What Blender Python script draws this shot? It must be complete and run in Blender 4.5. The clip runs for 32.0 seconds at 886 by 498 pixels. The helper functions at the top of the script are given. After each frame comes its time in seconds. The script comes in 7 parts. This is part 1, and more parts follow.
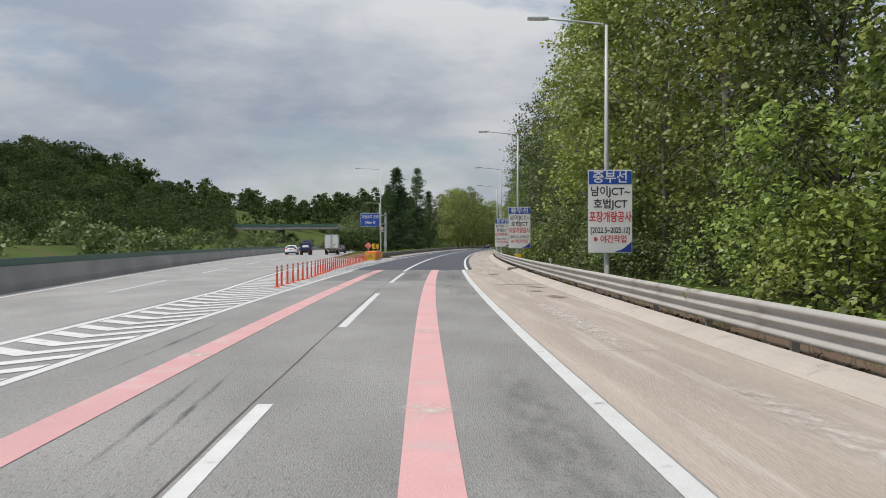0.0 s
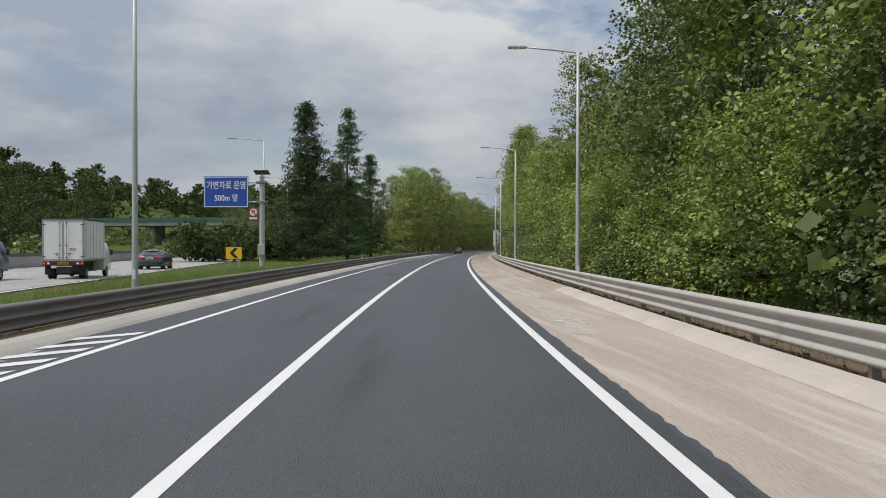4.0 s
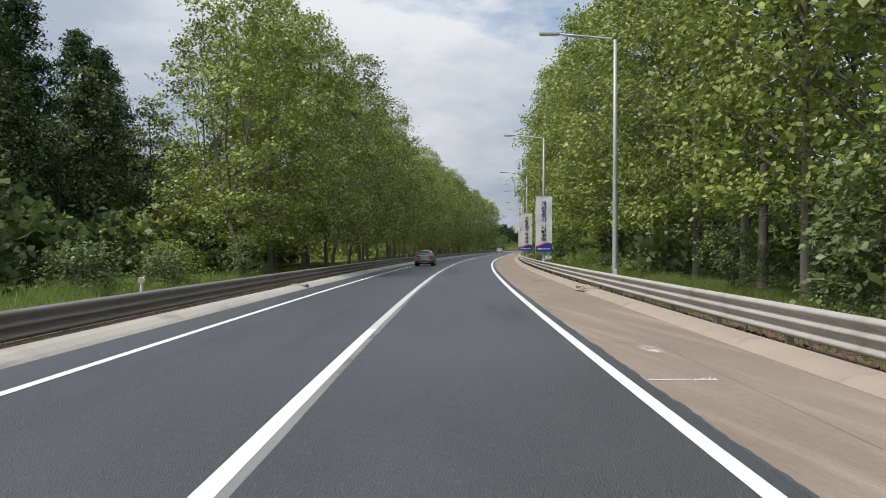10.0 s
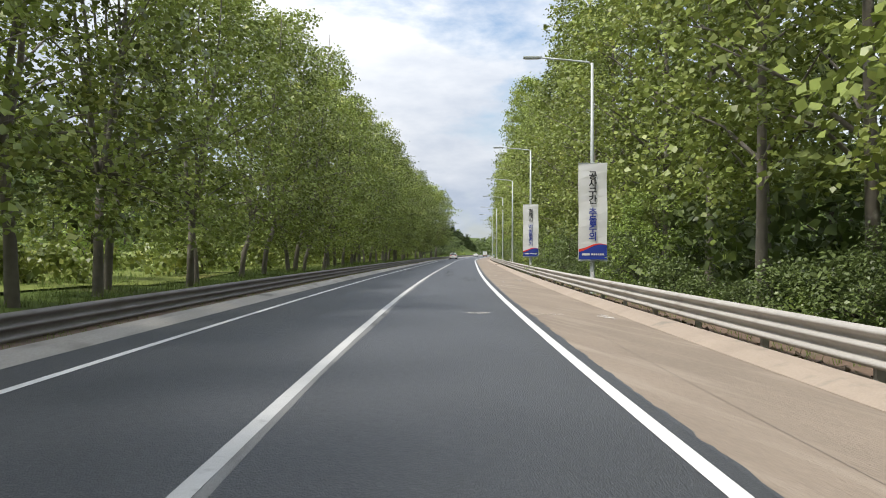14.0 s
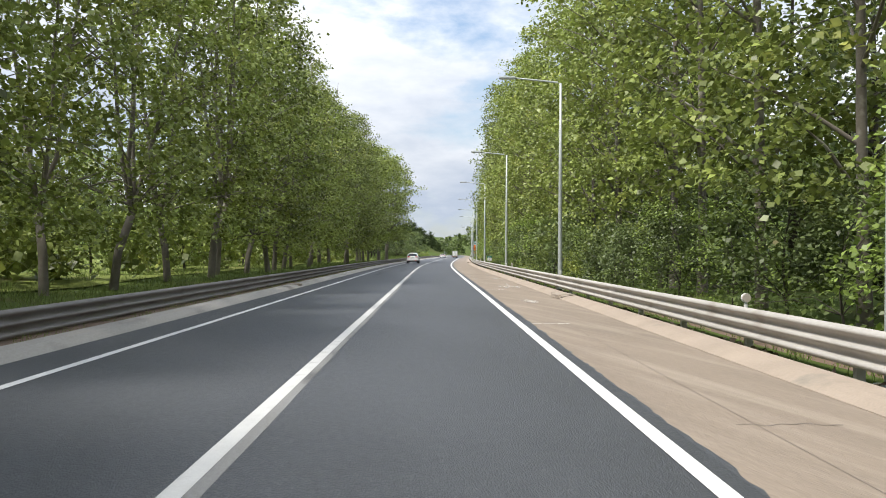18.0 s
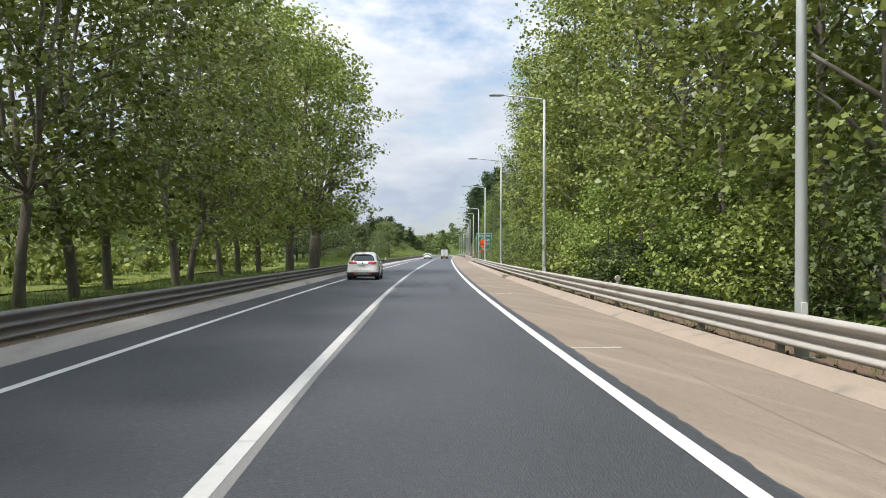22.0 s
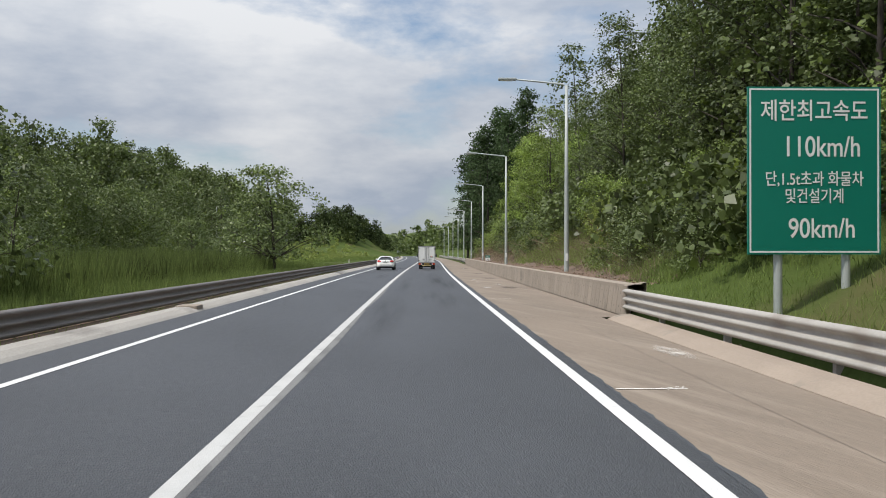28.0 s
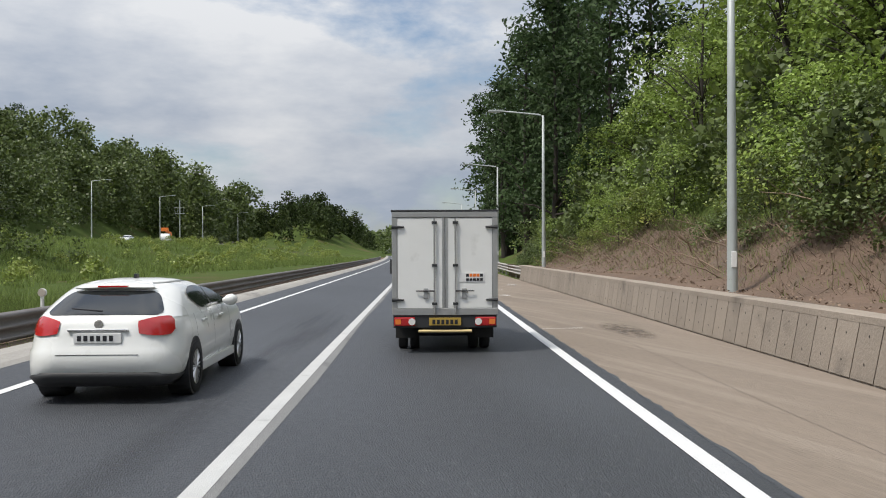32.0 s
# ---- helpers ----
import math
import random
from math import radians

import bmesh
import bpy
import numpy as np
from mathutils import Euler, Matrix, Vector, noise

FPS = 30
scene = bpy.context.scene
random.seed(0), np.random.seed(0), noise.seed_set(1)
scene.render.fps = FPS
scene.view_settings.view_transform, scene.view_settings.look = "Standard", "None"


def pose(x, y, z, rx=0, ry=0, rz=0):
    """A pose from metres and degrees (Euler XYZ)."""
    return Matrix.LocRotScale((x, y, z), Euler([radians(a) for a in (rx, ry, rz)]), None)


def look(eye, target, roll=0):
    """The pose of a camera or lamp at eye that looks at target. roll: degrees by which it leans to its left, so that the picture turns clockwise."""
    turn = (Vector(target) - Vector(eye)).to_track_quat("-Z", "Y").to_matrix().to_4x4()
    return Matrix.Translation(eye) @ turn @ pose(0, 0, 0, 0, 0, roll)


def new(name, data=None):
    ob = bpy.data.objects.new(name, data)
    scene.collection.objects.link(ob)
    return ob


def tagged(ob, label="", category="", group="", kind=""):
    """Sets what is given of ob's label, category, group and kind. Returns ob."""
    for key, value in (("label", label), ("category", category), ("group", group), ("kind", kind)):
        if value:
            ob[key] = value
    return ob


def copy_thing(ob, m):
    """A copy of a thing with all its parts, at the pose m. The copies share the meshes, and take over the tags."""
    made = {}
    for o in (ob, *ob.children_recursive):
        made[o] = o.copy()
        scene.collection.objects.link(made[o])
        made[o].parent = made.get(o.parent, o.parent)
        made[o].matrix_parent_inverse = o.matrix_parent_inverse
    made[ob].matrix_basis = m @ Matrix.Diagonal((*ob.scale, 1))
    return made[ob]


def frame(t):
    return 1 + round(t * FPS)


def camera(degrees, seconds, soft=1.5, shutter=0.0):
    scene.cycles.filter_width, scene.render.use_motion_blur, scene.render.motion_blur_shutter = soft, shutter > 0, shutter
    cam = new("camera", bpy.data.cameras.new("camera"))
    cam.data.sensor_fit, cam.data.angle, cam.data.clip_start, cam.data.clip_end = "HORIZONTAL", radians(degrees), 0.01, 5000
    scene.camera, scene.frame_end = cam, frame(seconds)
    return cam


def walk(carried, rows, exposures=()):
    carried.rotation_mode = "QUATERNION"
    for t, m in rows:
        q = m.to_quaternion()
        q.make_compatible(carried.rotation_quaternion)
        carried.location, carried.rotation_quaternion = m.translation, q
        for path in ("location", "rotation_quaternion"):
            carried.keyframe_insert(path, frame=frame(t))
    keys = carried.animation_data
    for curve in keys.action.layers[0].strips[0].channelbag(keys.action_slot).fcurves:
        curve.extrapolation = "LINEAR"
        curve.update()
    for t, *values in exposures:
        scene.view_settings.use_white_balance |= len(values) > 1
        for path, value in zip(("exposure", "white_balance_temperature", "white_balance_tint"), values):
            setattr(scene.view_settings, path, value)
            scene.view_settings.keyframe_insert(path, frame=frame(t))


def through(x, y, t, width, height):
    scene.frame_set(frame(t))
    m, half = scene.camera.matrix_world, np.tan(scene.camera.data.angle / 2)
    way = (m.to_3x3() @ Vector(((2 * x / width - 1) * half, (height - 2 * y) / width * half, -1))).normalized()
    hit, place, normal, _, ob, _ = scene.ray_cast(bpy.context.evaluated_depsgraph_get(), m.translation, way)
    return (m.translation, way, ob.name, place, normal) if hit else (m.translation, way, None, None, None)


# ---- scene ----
# The road: bends are given every 30 m along the right edge line, in thousandths per metre, to the right.
BENDS = [0.36, 0.58, 0.77, 0.68, 0.64, 0.49, 0.42, 0.46, 0.46, 0.51, 0.60, 0.67, 0.51, 0.28, 0.06, -0.06, 0.11, 0.52, 0.41, 0.17, 0.09, -0.02, 0.17, 0.26, 0.03, -0.12, -0.20, -0.23, -0.23, -0.20, -0.17, -0.12, -0.08, -0.03, 0.01]
SG = np.arange(-500.0, 3001.0, 2.0)
_k = np.interp(SG, np.arange(len(BENDS)) * 30.0 - 20.0, BENDS, left=0, right=0) / 1000
_ph = np.concatenate([[0], np.cumsum((_k[1:] + _k[:-1]) * 1.0)])
_ph -= np.interp(0, SG, _ph)
_x = np.concatenate([[0], np.cumsum(np.sin(_ph[1:]) + np.sin(_ph[:-1]))])
_y = np.concatenate([[0], np.cumsum(np.cos(_ph[1:]) + np.cos(_ph[:-1]))])
_x -= np.interp(0, SG, _x)
_y -= np.interp(0, SG, _y)


def heading(s):
    """The road's direction at s, clockwise from +y, in radians."""
    return float(np.interp(s, SG, _ph))


def W(s, d, z=0.0):
    """The place at s metres along the road, d metres to the right of its right edge line."""
    p = np.interp(s, SG, _ph)
    return Vector((float(np.interp(s, SG, _x) + d * np.cos(p)), float(np.interp(s, SG, _y) - d * np.sin(p)), float(z)))


def WA(s, d, z):
    """The same for arrays."""
    s, d = np.asarray(s, float), np.asarray(d, float)
    p = np.interp(s, SG, _ph)
    return np.stack([np.interp(s, SG, _x) + d * np.cos(p), np.interp(s, SG, _y) - d * np.sin(p), np.broadcast_to(z, p.shape)], -1)


def on(s, d, z=0.0, turn=0.0, scale=1.0):
    """A pose on the road, facing along it."""
    return Matrix.Translation(W(s, d, z)) @ Matrix.Rotation(-heading(s) + radians(turn), 4, "Z") @ Matrix.Scale(scale, 4)


cam = camera(51.97, 32.0, soft=1.0)
EYE = 1.601
ROWS = [  # seconds, distance along the road, distance left of the edge line, turn, tilt, lean (degrees)
    (0, 0.00, 1.986, 1.539, -0.347, -0.094),
    (1, 21.49, 1.838, 1.327, -0.028, 0.037),
    (2, 42.96, 1.740, 0.870, 0.165, 0.044),
    (3, 64.60, 1.839, 0.953, -0.122, -0.024),
    (6, 129.99, 1.731, 0.940, -0.100, 0.048),
    (7, 151.89, 1.673, 0.781, 0.020, 0.039),
    (8, 173.82, 1.703, 0.414, 0.228, 0.153),
    (9, 195.84, 1.880, -0.300, -0.020, -0.164),
    (10, 218.17, 2.068, -0.443, -0.063, -0.007),
    (11, 240.55, 2.050, -0.690, -0.305, -0.082),
    (12, 262.89, 2.128, -0.190, 0.293, -0.091),
    (13, 284.68, 2.065, 0.265, 0.056, -0.081),
    (14, 305.90, 1.973, 0.372, 0.241, 0.003),
    (17, 368.60, 1.952, 0.593, 0.332, 0.045),
    (18, 389.65, 1.964, 0.679, 0.247, 0.247),
    (19, 411.00, 2.003, 1.046, 0.061, 0.023),
    (20, 432.36, 2.035, 1.497, -0.023, 0.214),
    (21, 453.68, 2.128, 1.772, 0.066, 0.085),
    (22, 474.98, 2.234, 1.679, 0.189, 0.028),
    (23, 496.29, 2.215, 1.694, 0.173, -0.132),
    (24, 517.34, 2.128, 1.801, 0.104, -0.142),
    (25, 538.15, 2.047, 1.816, 0.008, -0.065),
    (28, 598.49, 1.980, 1.365, 0.230, 0.005),
    (29, 617.59, 1.938, 1.518, 0.175, -0.026),
    (30, 636.10, 1.990, 1.473, 0.052, -0.118),
    (31, 654.15, 2.077, 1.400, 0.055, -0.240),
    (32, 671.92, 2.159, 1.416, 0.137, -0.266),
]


def eye_pose(s, left, turn, tilt, lean):
    e = W(s, -left, EYE)
    a, b = heading(s) + radians(turn), radians(tilt)
    return look(e, e + Vector((math.sin(a) * math.cos(b), math.cos(a) * math.cos(b), math.sin(b))), lean)


walk(cam, [(t, eye_pose(*r)) for t, *r in ROWS], exposures=[(0, 0.0), (3, -0.02), (6, 0.05), (8, 0.22), (10, 0.3), (12, 0.68), (14, 0.74), (17, 0.86), (21, 0.84), (23, 0.68), (25, 0.54), (28, 0.28), (32, 0.24)])

# ---- light ----
SUN_EL, SUN_TURN = 61.0, -106.0  # height, and the direction it comes from, clockwise from the road's first direction
world = bpy.data.worlds.new("sky")
scene.world = world
world.use_nodes = True
wn, wl = world.node_tree.nodes, world.node_tree.links
wn.clear()
sky = wn.new("ShaderNodeTexSky")
sky.sky_type, sky.sun_disc = "NISHITA", False
sky.sun_elevation, sky.sun_rotation = radians(SUN_EL), radians(SUN_TURN)
tc = wn.new("ShaderNodeTexCoord")
flat = wn.new("ShaderNodeMapping")
flat.inputs["Scale"].default_value = (1.0, 1.0, 2.5)
big = wn.new("ShaderNodeTexNoise")
big.inputs["Scale"].default_value, big.inputs["Detail"].default_value, big.inputs["Roughness"].default_value = 3.0, 11, 0.58
big.inputs["Distortion"].default_value = 0.15
shade = wn.new("ShaderNodeTexNoise")
shade.inputs["Scale"].default_value, shade.inputs["Detail"].default_value, shade.inputs["Roughness"].default_value = 2.7, 9, 0.56
cover = wn.new("ShaderNodeValToRGB")
cover.color_ramp.elements[0].position, cover.color_ramp.elements[1].position = 0.34, 0.47
tone = wn.new("ShaderNodeValToRGB")
tone.color_ramp.elements[0].position, tone.color_ramp.elements[1].position = 0.40, 0.60
tone.color_ramp.elements[0].color, tone.color_ramp.elements[1].color = (3.5, 4.0, 4.85, 1), (6.5, 6.65, 6.9, 1)
mixs = wn.new("ShaderNodeMix")
mixs.data_type = "RGBA"
bg = wn.new("ShaderNodeBackground")
bg.inputs["Strength"].default_value = 0.087
wo = wn.new("ShaderNodeOutputWorld")
wl.new(tc.outputs["Generated"], flat.inputs["Vector"])
wl.new(flat.outputs["Vector"], big.inputs["Vector"])
off = wn.new("ShaderNodeMapping")
off.inputs["Location"].default_value = (3.1, 1.7, 0.4)
off.inputs["Scale"].default_value = (1.0, 1.0, 2.8)
wl.new(tc.outputs["Generated"], off.inputs["Vector"])
wl.new(off.outputs["Vector"], shade.inputs["Vector"])
wl.new(big.outputs[0], cover.inputs[0])
wl.new(shade.outputs[0], tone.inputs[0])
wl.new(cover.outputs[0], mixs.inputs[0])
wl.new(sky.outputs[0], mixs.inputs[6])
wl.new(tone.outputs[0], mixs.inputs[7])
# an overcast sky is brighter overhead than low down
part_z = wn.new("ShaderNodeSeparateXYZ")
wl.new(tc.outputs["Generated"], part_z.inputs[0])
lift = wn.new("ShaderNodeMapRange")
lift.inputs[1].default_value, lift.inputs[2].default_value, lift.inputs[3].default_value, lift.inputs[4].default_value = 0.1, 1.0, 1.0, 2.1
wl.new(part_z.outputs[2], lift.inputs[0])
grade = wn.new("ShaderNodeVectorMath")
grade.operation = "SCALE"
wl.new(mixs.outputs[2], grade.inputs[0])
wl.new(lift.outputs[0], grade.inputs["Scale"])
wl.new(grade.outputs[0], bg.inputs[0])
wl.new(bg.outputs[0], wo.inputs[0])
sun = new("sun", bpy.data.lights.new("sun", "SUN"))
sun.data.energy, sun.data.angle, sun.data.color = 3.0, radians(8), (1.0, 0.95, 0.87)
sun.matrix_world = look((0, 0, 80), Vector((0, 0, 80)) - Vector((math.sin(radians(SUN_TURN)) * math.cos(radians(SUN_EL)), math.cos(radians(SUN_TURN)) * math.cos(radians(SUN_EL)), math.sin(radians(SUN_EL)))))

# ---- materials ----
def material(name, base, rough=0.8, metal=0.0, var=0.25, fine=40.0, coarse=1.5, bump=0.15, bump_scale=60.0, spec=0.5, through=0.0, spot=None, islands=False, coord="Object", stretch=None, coat=0.0):
    """A surface with two scales of variation in tone, fine relief, and optional spots (colour, scale, threshold):
    stains, and on leaves painted sunlit clumps.
    """
    m = bpy.data.materials.new(name)
    m.use_nodes = True
    n, l = m.node_tree.nodes, m.node_tree.links
    b = n["Principled BSDF"]
    tex = n.new("ShaderNodeTexCoord")
    vec = tex.outputs[coord]
    if stretch:
        mp = n.new("ShaderNodeMapping")
        mp.inputs["Scale"].default_value = stretch
        l.new(vec, mp.inputs[0])
        vec = mp.outputs[0]
    info = n.new("ShaderNodeObjectInfo")

    def noise_at(scale, detail=4):
        t = n.new("ShaderNodeTexNoise")
        t.inputs["Scale"].default_value, t.inputs["Detail"].default_value = scale, detail
        l.new(vec, t.inputs["Vector"])
        return t.outputs[0]

    def maths(op, a, c):
        t = n.new("ShaderNodeMath")
        t.operation = op
        for i, q in enumerate((a, c)):
            if isinstance(q, (int, float)):
                t.inputs[i].default_value = q
            else:
                l.new(q, t.inputs[i])
        return t.outputs[0]

    tone = maths("ADD", maths("MULTIPLY", noise_at(fine), 0.5), maths("MULTIPLY", noise_at(coarse), 0.7))
    rnd = info.outputs["Random"]
    if islands:
        geo = n.new("ShaderNodeNewGeometry")
        rnd = maths("ADD", maths("MULTIPLY", geo.outputs["Random Per Island"], 0.7), maths("MULTIPLY", info.outputs["Random"], 0.6))
    tone = maths("ADD", tone, maths("MULTIPLY", rnd, 1.1 if islands else 0.25))
    centre = 0.6 + (0.715 if islands else 0.125)
    value = maths("ADD", maths("MULTIPLY", maths("SUBTRACT", tone, centre), 2.0 * var), 1.0)
    h = n.new("ShaderNodeMix")
    h.data_type, h.blend_type = "RGBA", "MULTIPLY"
    h.inputs[0].default_value = 1.0
    h.inputs[6].default_value = (*base, 1)
    l.new(value, h.inputs[7])
    colour = h.outputs[2]
    if spot:
        tint, scale, cut = spot
        s = n.new("ShaderNodeMix")
        s.data_type = "RGBA"
        r = n.new("ShaderNodeMapRange")
        r.inputs[1].default_value, r.inputs[2].default_value = cut, cut + 0.14
        l.new(noise_at(scale, 6), r.inputs[0])
        l.new(r.outputs[0], s.inputs[0])
        l.new(colour, s.inputs[6])
        s.inputs[7].default_value = (*tint, 1)
        colour = s.outputs[2]
    l.new(colour, b.inputs["Base Color"])
    rr = maths("ADD", maths("MULTIPLY", noise_at(fine * 0.4), 0.16), rough - 0.08)
    l.new(rr, b.inputs["Roughness"])
    b.inputs["Metallic"].default_value = metal
    b.inputs["Specular IOR Level"].default_value = spec
    b.inputs["Coat Weight"].default_value = coat
    if bump:
        bp = n.new("ShaderNodeBump")
        bp.inputs["Strength"].default_value, bp.inputs["Distance"].default_value = bump, 0.02
        l.new(noise_at(bump_scale, 3), bp.inputs["Height"])
        l.new(bp.outputs[0], b.inputs["Normal"])
    if through:
        tr = n.new("ShaderNodeBsdfTranslucent")
        l.new(colour, tr.inputs[0])
        mx = n.new("ShaderNodeMixShader")
        mx.inputs[0].default_value = through
        out = n["Material Output"]
        l.new(b.outputs[0], mx.inputs[1])
        l.new(tr.outputs[0], mx.inputs[2])
        l.new(mx.outputs[0], out.inputs[0])
    return m


ASPHALT = material("new_asphalt", (0.053, 0.057, 0.064), 0.56, var=0.55, fine=38, coarse=0.45, bump=0.8, bump_scale=70, spec=0.5, stretch=(1, 0.3, 1), spot=((0.088, 0.090, 0.096), 24, 0.60))
OLD_ROAD = material("worn_grey_road", (0.275, 0.268, 0.258), 0.85, var=0.62, fine=34, coarse=0.5, bump=0.9, bump_scale=60, spot=((0.175, 0.17, 0.163), 22.0, 0.57), stretch=(1, 0.45, 1))


def shoulder_material(name):
    """Dusty concrete, bleached along the first stretch and browner farther on, streaked by traffic."""
    m = material(name, (0.27, 0.222, 0.178), 0.92, var=0.40, fine=26, coarse=0.8, bump=0.45, bump_scale=50, stretch=(1, 0.18, 1))
    n, l = m.node_tree.nodes, m.node_tree.links
    b = n["Principled BSDF"]
    value = [k for k in b.inputs["Base Color"].links][0].from_node.inputs[7].links[0].from_socket
    tex = n.new("ShaderNodeTexCoord")
    wide = n.new("ShaderNodeTexNoise")
    wide.inputs["Scale"].default_value, wide.inputs["Detail"].default_value = 0.25, 6
    l.new(tex.outputs["Object"], wide.inputs["Vector"])
    sep = n.new("ShaderNodeSeparateXYZ")
    l.new(tex.outputs["Object"], sep.inputs[0])
    add = n.new("ShaderNodeMath")
    add.operation, add.inputs[1].default_value = "MULTIPLY_ADD", 70.0
    l.new(wide.outputs[0], add.inputs[0])
    l.new(sep.outputs[1], add.inputs[2])
    far = n.new("ShaderNodeMapRange")
    far.inputs[1].default_value, far.inputs[2].default_value = 135.0, 265.0
    l.new(add.outputs[0], far.inputs[0])
    ramp = n.new("ShaderNodeValToRGB")
    ramp.color_ramp.elements[0].color, ramp.color_ramp.elements[1].color = (0.375, 0.318, 0.272, 1), (0.215, 0.173, 0.136, 1)
    l.new(far.outputs[0], ramp.inputs[0])
    mul = n.new("ShaderNodeMix")
    mul.data_type, mul.blend_type = "RGBA", "MULTIPLY"
    mul.inputs[0].default_value = 1.0
    l.new(ramp.outputs[0], mul.inputs[6])
    l.new(value, mul.inputs[7])
    # long pale scrapes of dust
    mp = n.new("ShaderNodeMapping")
    mp.inputs["Scale"].default_value = (1.6, 0.07, 1)
    l.new(tex.outputs["Object"], mp.inputs[0])
    st = n.new("ShaderNodeTexNoise")
    st.inputs["Scale"].default_value, st.inputs["Detail"].default_value, st.inputs["Roughness"].default_value = 1.6, 8, 0.62
    l.new(mp.outputs[0], st.inputs["Vector"])
    cut = n.new("ShaderNodeMapRange")
    cut.inputs[1].default_value, cut.inputs[2].default_value, cut.inputs[4].default_value = 0.50, 0.68, 0.75
    l.new(st.outputs[0], cut.inputs[0])
    dust = n.new("ShaderNodeMix")
    dust.data_type = "RGBA"
    l.new(cut.outputs[0], dust.inputs[0])
    l.new(mul.outputs[2], dust.inputs[6])
    pale = n.new("ShaderNodeMix")
    pale.data_type = "RGBA"
    pale.inputs[6].default_value, pale.inputs[7].default_value = (0.52, 0.465, 0.415, 1), (0.295, 0.245, 0.197, 1)
    l.new(far.outputs[0], pale.inputs[0])
    l.new(pale.outputs[2], dust.inputs[7])
    l.new(dust.outputs[2], b.inputs["Base Color"])
    return m


SHOULDER = shoulder_material("dusty_concrete")
MILLED = material("milled_grey_seam", (0.17, 0.17, 0.168), 0.85, var=0.35, fine=40, coarse=1.0, bump=0.4, bump_scale=80, spot=((0.09, 0.09, 0.092), 1.6, 0.55), stretch=(1, 0.3, 1))
KERB_BEIGE = material("dusty_kerb_concrete", (0.31, 0.253, 0.203), 0.9, var=0.3, fine=25, coarse=0.8, bump=0.4, bump_scale=30, spot=((0.20, 0.18, 0.15), 1.2, 0.60))
KERB = material("kerb_concrete", (0.44, 0.39, 0.34), 0.9, var=0.25, fine=25, coarse=0.8, bump=0.4, bump_scale=30, spot=((0.20, 0.18, 0.16), 1.2, 0.63))
WALLCON = material("retaining_concrete", (0.295, 0.25, 0.205), 0.9, var=0.28, fine=18, coarse=0.7, bump=0.45, bump_scale=25, spot=((0.18, 0.155, 0.13), 0.9, 0.6))
LEFT_KERB = material("stained_kerb_concrete", (0.35, 0.33, 0.30), 0.9, var=0.3, fine=25, coarse=0.8, bump=0.4, bump_scale=30, spot=((0.19, 0.175, 0.16), 0.9, 0.58), stretch=(1, 0.3, 1))
PAINT = material("white_road_paint", (0.64, 0.64, 0.635), 0.6, var=0.14, fine=40, coarse=1.5, bump=0.3, bump_scale=120, spot=((0.42, 0.42, 0.42), 3.0, 0.66))
DULL_PAINT = material("dull_white_paint", (0.50, 0.50, 0.49), 0.7, var=0.2, fine=35, coarse=2, bump=0.3, bump_scale=120, spot=((0.33, 0.33, 0.325), 3.0, 0.6))
WORN_PAINT = material("worn_white_paint", (0.60, 0.60, 0.59), 0.7, var=0.2, fine=35, coarse=2, bump=0.3, bump_scale=120, spot=((0.28, 0.275, 0.27), 3.5, 0.64))
PINK = material("pink_guide_paint", (0.60, 0.335, 0.335), 0.75, var=0.2, fine=30, coarse=1.0, bump=0.3, bump_scale=110, spot=((0.55, 0.40, 0.395), 1.6, 0.54))
STEEL = material("galvanised_steel", (0.40, 0.378, 0.35), 0.68, metal=0.12, var=0.25, fine=12, coarse=0.6, bump=0.08, spot=((0.30, 0.27, 0.24), 0.8, 0.6))
# Brownish steel, its base darkened to stand for the left rail's shaded face.
DARK_STEEL = material("shade_toned_steel", (0.185, 0.172, 0.165), 0.68, metal=0.1, var=0.3, fine=12, coarse=0.6, bump=0.1, spot=((0.16, 0.14, 0.13), 0.8, 0.58))
POLE = material("painted_grey_pole", (0.42, 0.45, 0.44), 0.5, metal=0.2, var=0.15, fine=8, coarse=1)
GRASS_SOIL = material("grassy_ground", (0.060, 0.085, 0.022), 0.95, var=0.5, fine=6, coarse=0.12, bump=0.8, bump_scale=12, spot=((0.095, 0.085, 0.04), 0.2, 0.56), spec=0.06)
SOIL = material("bare_soil", (0.150, 0.100, 0.070), 0.95, var=0.45, fine=9, coarse=0.6, bump=0.9, bump_scale=10, spot=((0.11, 0.085, 0.06), 1.1, 0.55))
# Dry meadow grass; its sunlit look is also put into this brighter base colour.
FIELD = material("sunlit_tone_meadow", (0.125, 0.15, 0.042), 0.95, var=0.5, fine=5, coarse=0.15, bump=0.8, bump_scale=12, spot=((0.175, 0.165, 0.065), 0.25, 0.56), spec=0.06)
BARK = material("grey_brown_bark", (0.15, 0.132, 0.108), 0.9, var=0.5, fine=5, coarse=1.2, bump=0.6, bump_scale=14, spot=((0.38, 0.36, 0.31), 1.6, 0.57))
DARK_BARK = material("dark_bark", (0.055, 0.045, 0.038), 0.92, var=0.4, fine=6, coarse=1.0, bump=0.6, bump_scale=16)
# The brighter spots paint sunlit clumps into the colour of these four leaf materials.
LEAF = material("plane_leaves", (0.205, 0.250, 0.060), 0.44, var=0.5, fine=2.5, coarse=0.9, bump=0, through=0.28, islands=True, spec=0.36, spot=((0.37, 0.39, 0.095), 0.55, 0.56))
